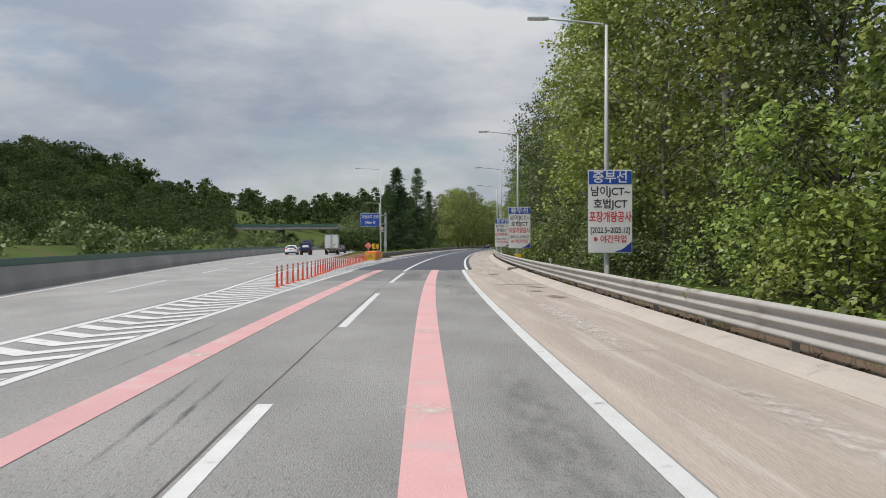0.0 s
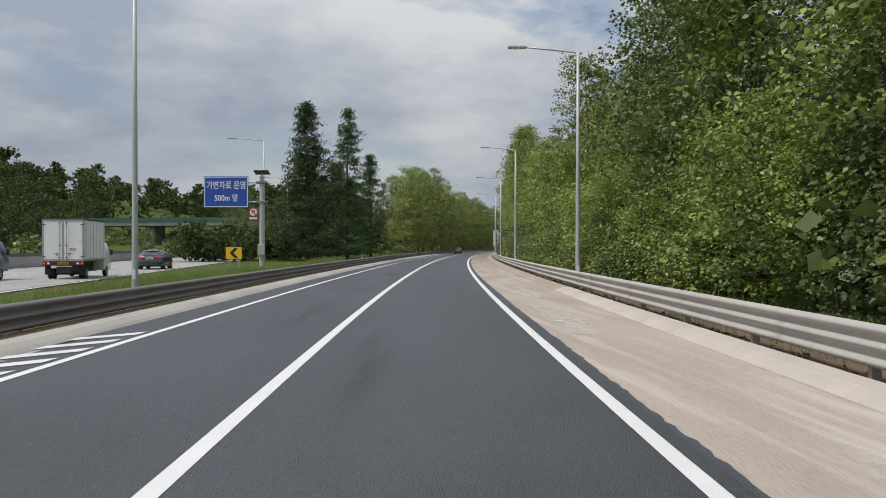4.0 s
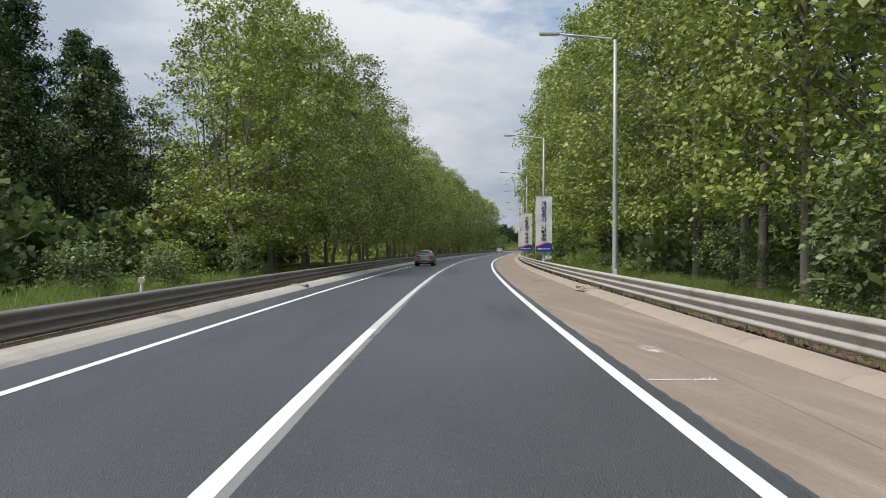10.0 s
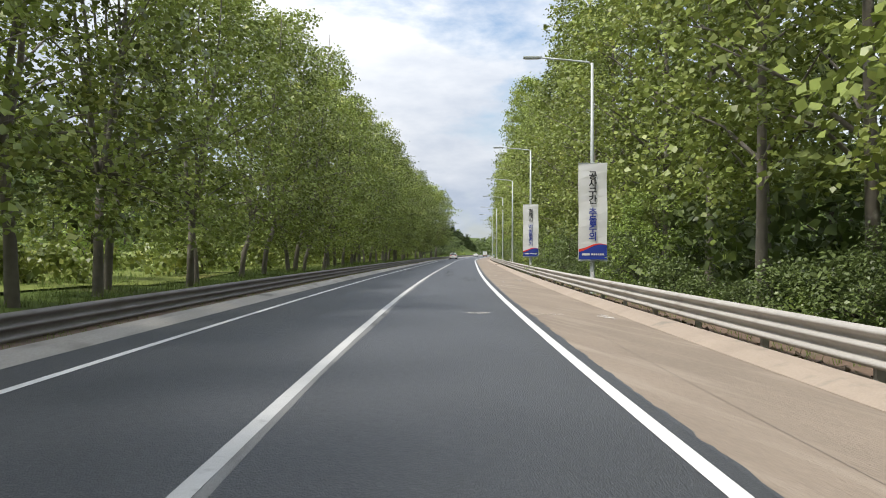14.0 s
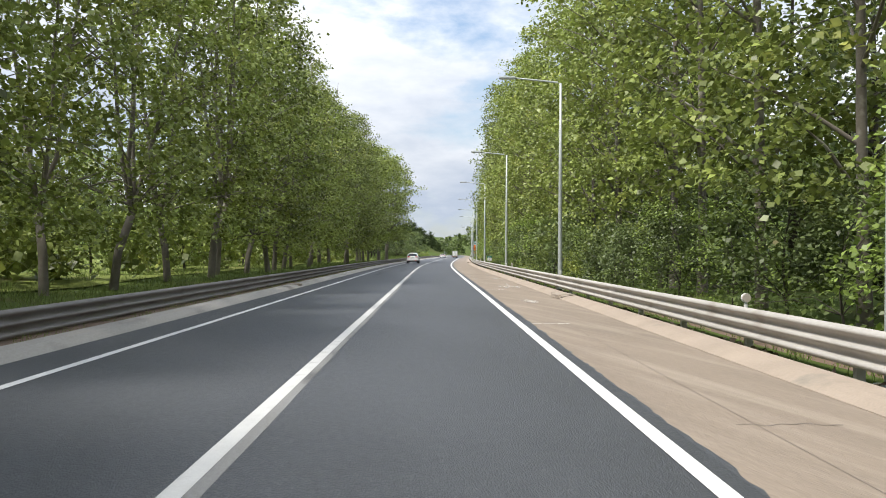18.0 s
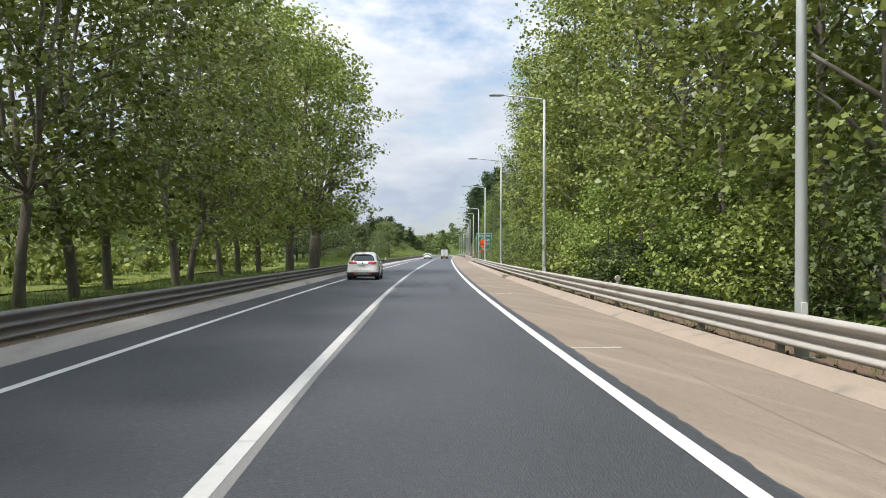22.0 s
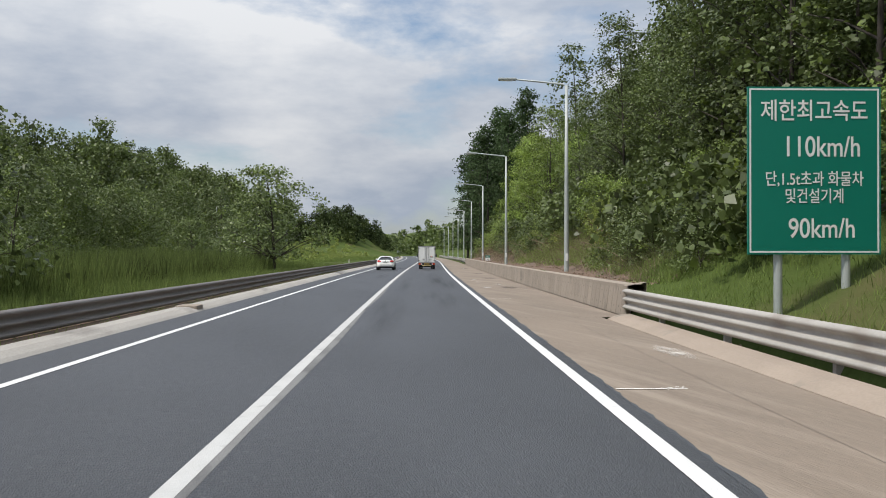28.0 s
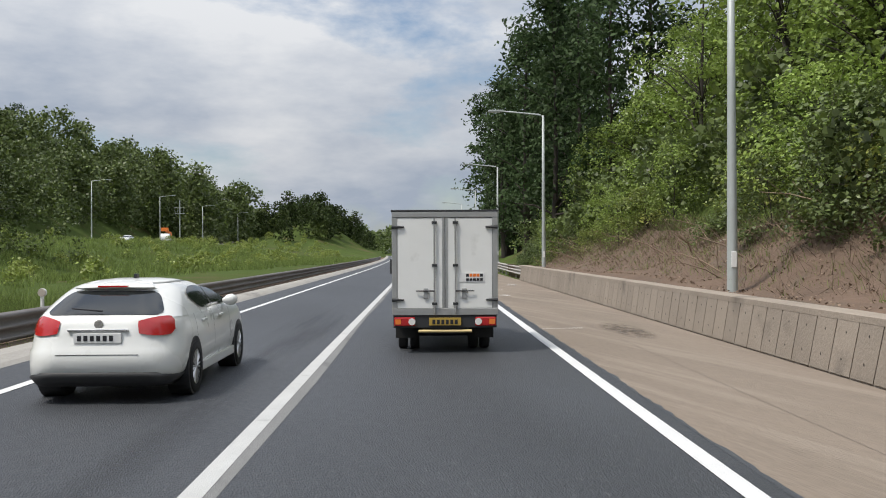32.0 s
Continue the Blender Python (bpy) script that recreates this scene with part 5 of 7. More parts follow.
for i in range(3):
    for j in range(3):
        x, z = (i - j) * 0.135, 1.62 + (i + j - 2) * 0.135
        part("reflector", tube((x, -0.03, z), (x, -0.021, z), 0.045, 0.05, 10), WHITE, t)
part("post", tube((0, 0.02, -0.1), (0, 0.02, 1.9), 0.03, 0.03), POLE, t)


# ---- kilometre markers and delineators ----
def km_marker(s, d, z, top, low):
    t = thing("kilometre_marker", "small green-and-white kilometre marker plate on a post", "sign", "kilometre markers", "", on(s, d, z))
    part("post", tube((0, 0.02, -0.3), (0, 0.02, 1.0), 0.025, 0.025), POLE, t)
    panel("plate_top", -0.21, 0.21, -0.01, 1.0, 1.22, GREEN, t)
    panel("plate_low", -0.21, 0.21, -0.01, 0.76, 0.998, WHITE, t)
    text(top, 0.20, WHITE, t, facing(1.11, 0, -0.013))
    text(low, 0.20, BLACK, t, facing(0.88, 0, -0.013))


km_marker(278.7, 3.55, 0.1, "247", ".2")
km_marker(480.2, 3.6, 0.1, "247", ".4")
km_marker(680.2, 3.72, 0.14, "247", ".6")


def delineator(s, d, z=0.0):
    t = thing("delineator", "slim white roadside post with a round reflector", "reflector post", "delineators behind the guardrails", "", on(s, d, z))
    part("post", tube((0, 0, -0.3), (0, 0, 0.78), 0.035, 0.035), WHITE, t)
    part("reflector", tube((0, -0.045, 0.82), (0, -0.01, 0.82), 0.075, 0.075, 14), KERB, t)
    part("collar", tube((0, -0.015, 0.82), (0, 0.03, 0.82), 0.085, 0.085, 14), WHITE, t)


for s in (42.3, 65.5, 93, 173.5, 213.8, 310.2, 405.8, 453.8, 502, 550.8):
    delineator(s, 3.62)
for s in (168.8, 240, 320, 605.5, 690):
    delineator(s, -9.65)
t = thing("works_plate", "small orange warning plate behind the guardrail", "sign", "", "", on(61.5, 3.55, 0.0))
panel("board", -0.2, 0.2, -0.02, 0.62, 0.9, YELLOW, t)
part("post", tube((0, 0.01, -0.2), (0, 0.01, 0.65), 0.02, 0.02), POLE, t)

# ---- overpass ----
ov = thing("overpass", "distant grey concrete overpass with a green side rail", "bridge", "", "", on(268, -60))
inv = ov.matrix_basis.inverted()
R2 = Matrix.Rotation(radians(-4), 4, "Z")
part("deck", box(-60, 12, 0, 9, 5.9, 6.8, 0.05), OLD_ROAD, ov, at=R2)
part("side_rail", box(-60, 12, -0.1, 0.0, 6.8, 7.6), GREEN_RAIL, ov, at=R2)
for x in (-30, -8, 10):
    part("pier", box(x - 0.6, x + 0.6, 2, 7, -1, 5.9, 0.1), OLD_ROAD, ov, at=R2)

# ---- lamps and traffic on the bank ----
def up_z(s, d=-54.0):
    return float(ground_z(s, d)) + 0.2


for s in (805, 842, 879, 926, 985):
    street_lamp(s, -49.5, 8.6, 2.2, up_z(s, -49.5) - 0.1)
structure("upper_road", ribbon("upper_road", 690, 990, 8, [(-64, lambda s: up_z(s) - 0.3), (-63.9, up_z), (-50.6, up_z), (-50.4, lambda s: up_z(s) - 0.6)], OLD_ROAD), "distant raised roadway on the grassy bank", "road")
t = thing("camera_mast", "grey steel mast with a small caged platform", "mast", "", "", on(856, -49.2, up_z(856, -49.2) - 0.1))
part("mast", tube((0, 0, -0.5), (0, 0, 8.6), 0.12, 0.1), POLE, t)
part("platform", box(-0.9, 0.9, -0.4, 0.4, 5.9, 5.98), POLE, t)
for x in (-0.88, -0.3, 0.3, 0.88):
    part("rail", tube((x, -0.38, 5.96), (x, -0.38, 7.2), 0.03, 0.03), POLE, t)
part("hand_bar", tube((-0.9, -0.38, 7.2), (0.9, -0.38, 7.2), 0.035, 0.035), POLE, t)

# ---- vehicles ----
GLASS = material("dark_tinted_glass", (0.012, 0.014, 0.015), 0.12, var=0.1, bump=0, spec=0.9)
CARWHITE = material("white_car_paint", (0.74, 0.745, 0.72), 0.28, var=0.05, fine=3, coarse=0.8, bump=0, coat=0.6)
CARGREY = material("grey_car_paint", (0.16, 0.165, 0.175), 0.3, metal=0.45, var=0.08, fine=3, coarse=0.8, bump=0, coat=0.7)
CARBLACK = material("black_car_paint", (0.02, 0.022, 0.026), 0.3, var=0.1, bump=0, coat=0.6)
CARBLUE = material("dark_blue_paint", (0.025, 0.035, 0.09), 0.4, var=0.15, bump=0, coat=0.3)
CLAD = material("black_plastic", (0.03, 0.031, 0.033), 0.6, var=0.15, bump=0.05)
ALLOY = material("silver_alloy", (0.55, 0.55, 0.56), 0.35, metal=0.9, var=0.1, bump=0)
CHROME = material("chrome_trim", (0.75, 0.75, 0.76), 0.18, metal=1.0, var=0.05, bump=0)
TAIL = material("red_lamp_lens", (0.42, 0.012, 0.012), 0.2, var=0.1, bump=0, coat=0.8)
CLEAR = material("clear_lamp_lens", (0.75, 0.73, 0.70), 0.2, var=0.05, bump=0, coat=0.8)
BOXPANEL = material("grimy_white_panel", (0.79, 0.79, 0.765), 0.5, var=0.10, fine=4, coarse=0.8, bump=0.03, spot=((0.50, 0.49, 0.46), 1.4, 0.62))
PLATE = material('yellow_plate', (0.42, 0.28, 0.05), 0.5, var=0.15, bump=0)
PALE = material('pale_yellow_paint', (0.70, 0.55, 0.26), 0.5, var=0.15, bump=0)
ALUM = material("dull_aluminium", (0.40, 0.40, 0.39), 0.5, metal=0.6, var=0.2, fine=8, coarse=1.5, bump=0.05)


def ring(z, yr, yf, hw, r, n=6):
    """A rounded rectangle at height z, from yr to yf and hw to each side."""
    pts = []
    for cx, cy, a0 in ((hw - r, yf - r, 0), (-hw + r, yf - r, 90), (-hw + r, yr + r, 180), (hw - r, yr + r, 270)):
        for k in range(n + 1):
            a = radians(a0 + 90 * k / n)
            pts.append((cx + r * math.cos(a), cy + r * math.sin(a), z))
    return pts


def stack(rings, cap=True):
    n = len(rings[0])
    v = [p for r in rings for p in r]
    f = [(i * n + k, i * n + (k + 1) % n, (i + 1) * n + (k + 1) % n, (i + 1) * n + k) for i in range(len(rings) - 1) for k in range(n)]
    if cap:
        f += [tuple(reversed(range(n))), tuple(range((len(rings) - 1) * n, len(rings) * n))]
    return v, f


def wheel(parent, x, y, r, w, spokes=5, rim=ALLOY, label=""):
    """Tyre, rim with spokes, hub; faces outwards on the side of x."""
    o = 1 if x > 0 else -1
    h = part("wheel", bmesh.new(), RUBBER, parent, label, at=Matrix.Translation((x, y, r)))
    prof = [(0.66 * r, -w / 2), (0.93 * r, -w / 2), (0.99 * r, -w * 0.36), (r, 0), (0.99 * r, w * 0.36), (0.93 * r, w / 2), (0.66 * r, w / 2)]
    n = 28
    v = [(p[1], p[0] * math.cos(2 * math.pi * k / n), p[0] * math.sin(2 * math.pi * k / n)) for k in range(n) for p in prof]
    m = len(prof)
    f = [(k * m + j, k * m + j + 1, ((k + 1) % n) * m + j + 1, ((k + 1) % n) * m + j) for k in range(n) for j in range(m - 1)]
    part("tyre", mesh_from("tyre", v, f, RUBBER, True), RUBBER, h)
    part("rim_well", tube((-o * w * 0.3, 0, 0), (o * w * 0.12, 0, 0), 0.665 * r, 0.665 * r, 24), CLAD, h)
    bm = bmesh.new()
    for k in range(spokes):
        a = 2 * math.pi * k / spokes
        for da in (-0.13, 0.13):
            p, q = (o * w * 0.40, 0.1 * r * math.cos(a), 0.1 * r * math.sin(a)), (o * w * 0.42, 0.63 * r * math.cos(a + da), 0.63 * r * math.sin(a + da))
            tube(p, q, 0.055 * r, 0.04 * r, 5, bm)
    part("rim", bm, rim, h, "alloy spokes")
    bm = bmesh.new()
    k = 28
    vv = [(o * w * 0.44, rr * r * math.cos(2 * math.pi * i / k), rr * r * math.sin(2 * math.pi * i / k)) for i in range(k) for rr in (0.62, 0.675)]
    part("rim_lip", mesh_from("rim_lip", vv, [(2 * i, 2 * i + 1, (2 * i + 3) % (2 * k), (2 * i + 2) % (2 * k)) for i in range(k)], rim), rim, h)
    part("hub_cap", tube((o * w * 0.36, 0, 0), (o * w * 0.45, 0, 0), 0.13 * r, 0.1 * r, 12), rim, h)
    return h


def patch(name, parent, mat, rows_, label="", lift=0.0):
    """A smooth panel from rows of points."""
    k = len(rows_[0])
    v = [p for r in rows_ for p in r]
    f = [(i * k + j, i * k + j + 1, (i + 1) * k + j + 1, (i + 1) * k + j) for i in range(len(rows_) - 1) for j in range(k - 1)]
    return part(name, mesh_from(name, v, f, mat, True), mat, parent, label)


def car(at, paint, label, category, L=4.3, hw=0.89, roof=1.45, belt=0.95, rear_slope=0.45, wr=0.33, yw=(0.78, 3.48), clad=False, spokes=5, dark_roof=False, lamp_z=(0.80, 1.0), plate_z=0.78, rails=False, rim=ALLOY, lamp_u=(0.24, 0.66), tail_drop=0.09, rear_glass=(0.10, 0.76), side_glass=0.62):
    """A passenger car, its tail at y = 0, its nose at y = L."""
    t = thing("car", label, category, "", "", at)
    zb = 0.24
    rs = [(zb, 0.14, L - 0.2, hw - 0.10, 0.25), (zb + 0.10, 0.04, L - 0.06, hw - 0.03, 0.3), (0.46, 0.0, L, hw, 0.42), (0.58, 0.0, L, hw + 0.004, 0.46), (0.62, 0.025, L - 0.01, hw + 0.002, 0.48), (belt - 0.2, 0.05, L - 0.08, hw - 0.01, 0.50), (belt - 0.10, 0.075, L - 0.18, hw - 0.03, 0.50), (belt - 0.03, 0.11, L - 0.30, hw - 0.055, 0.48), (belt, 0.145, L - 0.42, hw - 0.075, 0.46), (belt + 0.015, 0.19, L - 0.6, hw - 0.13, 0.38)]
    v, f = stack([ring(z, a, b, w, r) for z, a, b, w, r in rs])
    body = part("body", mesh_from("body", v, f, paint, True), paint, t)
    # greenhouse
    gh = roof - belt
    ye, yf = 0.15, L - 1.05

    def sag(p):
        """Lowers the roof towards its tail, nose and sides."""
        x, y, z = p
        q = min(1.0, max(0.0, (z - belt) / gh))
        e = 1 - float(smooth01(y, 0.35, 1.9))
        g = float(smooth01(y, L - 2.9, L - 1.5))
        return (x, y, z - q * (tail_drop * e + 0.10 * g + 0.05 * (x / hw) ** 2))

    gs_ = []
    for q, inset in ((0.0, 0.0), (0.2, 0.035), (0.4, 0.075), (0.6, 0.125), (0.76, 0.18), (0.87, 0.245), (0.94, 0.335), (0.98, 0.46), (1.0, 0.64)):
        w = hw - 0.06 - inset * 0.85
        fwd = 0.05 * max(0.0, (q - 0.85) / 0.15) + 0.45 * max(0.0, (q - 0.93) / 0.07) ** 1.5
        gs_.append((belt - 0.02 + gh * q, ye + rear_slope * q ** 1.1 + fwd, yf - 1.0 * q ** 1.2 - fwd, w, min(0.42, w * 0.72)))
    v, f = stack([ring(*g) for g in gs_[:7]], False)
    part("cabin", mesh_from("cabin", [sag(p) for p in v], f, paint, True), paint, t)
    v, f = stack([ring(*g) for g in gs_[6:]])
    part("roof", mesh_from("roof", [sag(p) for p in v], f, CARBLACK if dark_roof else paint, True), CARBLACK if dark_roof else paint, t)

    def at_q(q):
        zs = [g[0] for g in gs_]
        z = belt - 0.02 + gh * q
        return z, float(np.interp(z, zs, [g[1] for g in gs_])), float(np.interp(z, zs, [g[2] for g in gs_])), float(np.interp(z, zs, [g[3] for g in gs_]))

    def bow(x, w):
        """How far the rounded tail curves forward at x."""
        r = min(0.42, w * 0.72)
        e = max(0.0, abs(x) - (w - r))
        return r - math.sqrt(max(0.0, r * r - e * e))

    rr = []
    for k in range(11):
        k = k / 10
        q = rear_glass[0] + (rear_glass[1] - rear_glass[0]) * k
        z, y0, y1, w = at_q(q)
        half = (w - 0.13 - 0.03 * k) * (1 - 0.10 * abs(2 * k - 1) ** 7)
        rr.append([sag((x * half, y0 - 0.014 + bow(x * half, w), z)) for x in np.linspace(-1, 1, 25)])
    patch("rear_window", t, GLASS, rr, "dark tinted rear window")
    rr = []
    for q in (0.06, 0.3, 0.55, 0.85):
        z, y0, y1, w = at_q(q)
        rr.append([sag((x * (w - 0.08), y1 + 0.014 - bow(x * (w - 0.08), w), z)) for x in np.linspace(1, -1, 21)])
    patch("windscreen", t, GLASS, rr)
    for sx in (-1, 1):
        # the side glass narrows to its two ends
        for nm, u0, u1 in (("rear_side_window", 0.0, 0.455), ("front_side_window", 0.475, 1.0)):
            rr = []
            for k in range(7):
                k = k / 6
                pts = []
                for u in np.linspace(u0, u1, 10):
                    lo = 0.10 + 0.40 * max(0.0, (0.22 - u) / 0.22) ** 1.6
                    hi = 0.80 - 0.16 * max(0.0, (0.18 - u) / 0.18) ** 2 - 0.68 * max(0.0, (u - 0.66) / 0.34) ** 1.25
                    z, y0, y1, w = at_q(lo + (max(hi, lo + 0.01) - lo) * k)
                    ya, yb = side_glass + rear_slope * 0.5, yf - 0.18
                    pts.append(sag((sx * (w + 0.011), ya + (yb - ya) * u, z)))
                rr.append(pts if sx > 0 else pts[::-1])
            patch(nm, t, GLASS, rr)
        # lamps wrap round the tail
        z0, z1 = lamp_z
        rr = []
        for k in range(6):
            k = k / 5
            row_ = []
            for i in range(16):
                i = i / 15
                high = 0.5 * (z1 - z0) * (0.42 + 0.58 * math.sin(math.pi * min(0.72, 0.12 + 0.62 * i))) * (1 - 0.45 * max(0.0, (i - 0.85) / 0.15))
                z = 0.5 * (z0 + z1) + 0.015 * (i - 0.5) + high * (2 * k - 1)
                back = float(np.interp(z, [q[0] for q in rs], [q[1] for q in rs]))
                w = float(np.interp(z, [q[0] for q in rs], [q[3] for q in rs]))
                rad = float(np.interp(z, [q[0] for q in rs], [q[4] for q in rs]))
                a = (lamp_u[0] + (lamp_u[1] - lamp_u[0]) * i - 0.15) / rad
                if a < 0:
                    x, y = w - rad + a * rad, 0.0
                elif a < math.pi / 2:
                    x, y = w - rad + rad * math.sin(a), rad - rad * math.cos(a)
                else:
                    x, y = w, rad + (a - math.pi / 2) * rad
                row_.append((sx * (x + 0.014 * math.sin(min(max(a, 0), 1.57))), y + back - 0.014 * math.cos(min(max(a, 0), 1.57)), z))
            rr.append(row_ if sx > 0 else row_[::-1])
        tl = patch("tail_lamp", t, TAIL, rr, "red tail lamp")
        for y in yw:
            a = part("wheel_arch", tube((sx * (hw - 0.25), y, wr + 0.01), (sx * (hw + (0.012 if clad else 0.004)), y, wr + 0.01), wr + (0.085 if clad else 0.035), wr + (0.085 if clad else 0.035), 32), CLAD, t)
            wheel(t, sx * (hw - 0.085), y, wr, 0.21, spokes, rim)
        mp = [(sx * (hw - 0.04 + 0.20 * g), yf - 0.62 + 0.03 * g, belt + 0.045 + 0.02 * g) for g in (0.0, 0.35, 0.7, 1.0)]
        v, f = bent(mp, [0.025, 0.075, 0.08, 0.035], 10)
        part("door_mirror", mesh_from("door_mirror", v, f, paint if not clad else CARBLACK, True), paint if not clad else CARBLACK, t)
        for y in (1.30, 2.25):
            part("door_handle", box(min(sx * (hw - 0.02), sx * (hw + 0.018)), max(sx * (hw - 0.02), sx * (hw + 0.018)), y, y + 0.2, belt - 0.14, belt - 0.105, 0.01), CHROME if clad else paint, t)
        for y in (1.02, 1.95, 2.95):
            rr = []
            for z in np.linspace(0.42, belt - 0.02, 8):
                w = float(np.interp(z, [q[0] for q in rs], [q[3] for q in rs])) + 0.003
                rr.append([(sx * w, y, z), (sx * w, y + 0.009, z)] if sx > 0 else [(sx * w, y + 0.009, z), (sx * w, y, z)])
            patch("door_gap", t, CLAD, rr)
        part("sill", box(min(sx * (hw - 0.2), sx * (hw + 0.006)), max(sx * (hw - 0.2), sx * (hw + 0.006)), yw[0] + wr, yw[1] - wr, 0.22, 0.34, 0.02), CLAD if clad else paint, t)
        if rails:
            z, y0, y1, w = at_q(0.97)
            pts = [sag((sx * (hw - 0.40), yy, roof + hh)) for yy, hh in ((y0 + 0.15, -0.09), (y0 + 0.35, -0.03), (2.0, -0.02), (y1 - 0.35, -0.03), (y1 - 0.1, -0.09))]
            v, f = bent(pts, [0.014] * 5, 8)
            part("roof_rail", mesh_from("roof_rail", v, f, ALUM, True), ALUM, t)
        if clad:
            part("rear_reflector", box(min(sx * (hw - 0.48), sx * (hw - 0.28)), max(sx * (hw - 0.48), sx * (hw - 0.28)), -0.03, 0.06, 0.39, 0.45, 0.01), TAIL, t)
    v, f = stack([ring(zb - 0.04, 0.10, 0.9, hw - 0.12, 0.2), ring(0.30, 0.02, 0.9, hw - 0.035, 0.28), ring(0.46 if clad else 0.36, -0.012, 0.9, hw - (0.0 if clad else 0.12), 0.3)])
    part("rear_bumper", mesh_from("rear_bumper", v, f, CLAD, True), CLAD, t)
    if clad:
        part("skid_plate", box(-0.5, 0.5, -0.025, 0.05, 0.33, 0.37, 0.01), ALUM, t)
    back = float(np.interp(plate_z, [q[0] for q in rs], [q[1] for q in rs]))
    pl = part("number_plate", box(-0.26, 0.26, back - 0.022, back + 0.02, plate_z - 0.055, plate_z + 0.055, 0.005), WHITE, t, "white plate")
    for i in range(6):
        part("plate_bar", box(-0.20 + i * 0.07 - 0.02, -0.20 + i * 0.07 + 0.022, back - 0.026, back - 0.02, plate_z - 0.03, plate_z + 0.03), BLACK, pl)
    part("plate_trim", box(-0.33, 0.33, back - 0.016, back + 0.03, plate_z + 0.075, plate_z + 0.098, 0.006), CHROME, t)
    b2 = float(np.interp(plate_z + 0.16, [q[0] for q in rs], [q[1] for q in rs]))
    part("badge", tube((0, b2 - 0.02, plate_z + 0.15), (0, b2 + 0.02, plate_z + 0.15), 0.05, 0.05, 16), CHROME, t)
    part("tailgate_gap", box(-hw + 0.42, hw - 0.42, -0.003, 0.05, 0.556, 0.562), CLAD, t)
    rr = []
    for q, out in ((0.79, 0.02), (0.83, 0.10), (0.87, 0.11), (0.93, -0.01), (0.96, -0.10)):
        z, y0, y1, w = at_q(q)
        rr.append([sag((x * (w - 0.16), y0 - out + bow(x * (w - 0.16), w), z + 0.012)) for x in np.linspace(-1, 1, 21)])
    sp = CARBLACK if dark_roof else paint
    patch("spoiler", t, sp, rr)
    z, y0, y1, w = at_q(0.85)
    part("brake_strip", box(-0.17, 0.17, y0 - 0.122, y0 - 0.05, sag((0, y0, z))[2] + 0.004, sag((0, y0, z))[2] + 0.022), TAIL, t)
    z, y0, y1, w = at_q(0.14)
    part("wiper", tube((0.0, y0 - 0.03, z + 0.02), (-0.34, y0 - 0.02, z + 0.05), 0.012, 0.008, 6), BLACK, t)
    za = sag((0, at_q(1.0)[1] + 0.2, roof))[2]
    part("antenna", box(-0.02, 0.02, at_q(1.0)[1] + 0.13, at_q(1.0)[1] + 0.25, za - 0.04, za + 0.03, 0.012), CARBLACK, t)
    return t


car(on(681.5, -5.56, 0.0, turn=0.6, scale=0.95), CARWHITE, "white compact hatchback with red wraparound tail lamps", "car", 4.3, 0.87, 1.40, 0.97, 0.62, 0.32, (0.88, 3.55), False, 10, lamp_z=(0.76, 0.97), plate_z=0.74, tail_drop=0.05, side_glass=0.8)
car(on(526.7, -5.90, 0.0, scale=0.97), CARWHITE, "white family sport utility car with roof rails", "car", 4.75, 0.93, 1.69, 1.08, 0.40, 0.37, (1.0, 3.78), True, 5, lamp_z=(0.93, 1.10), plate_z=0.84, rails=True, lamp_u=(0.08, 0.62), tail_drop=0.08, rear_glass=(0.12, 0.80), side_glass=0.75)
car(on(297.7, -5.98, 0.0, scale=0.95), CARGREY, "dark grey small crossover car with black roof", "car", 4.12, 0.87, 1.54, 1.02, 0.5, 0.335, (0.85, 3.40), True, 5, dark_roof=True, lamp_z=(0.84, 1.04), plate_z=0.78)
car(on(150, -22.6, 0.0, turn=8), CARBLACK, "black saloon car on the main carriageway", "car", 4.6, 0.9, 1.44, 0.95, 0.9, 0.32, (0.95, 3.7))
car(on(132, -26.6, 0.0, turn=8), CARWHITE, "white saloon car on the main carriageway", "car", 4.6, 0.9, 1.44, 0.95, 0.9, 0.32, (0.95, 3.7))
car(on(190, -29.2, 0.0, turn=9), CARBLACK, "dark car far along the main carriageway", "car", 4.6, 0.9, 1.44, 0.95, 0.9, 0.32, (0.95, 3.7))
car(on(850, -63.2 + 6, up_z(850) + 0.004, turn=180), CARWHITE, "white car on the raised roadway", "car", 4.5, 0.9, 1.45, 0.95, 0.8, 0.32, (0.9, 3.6))


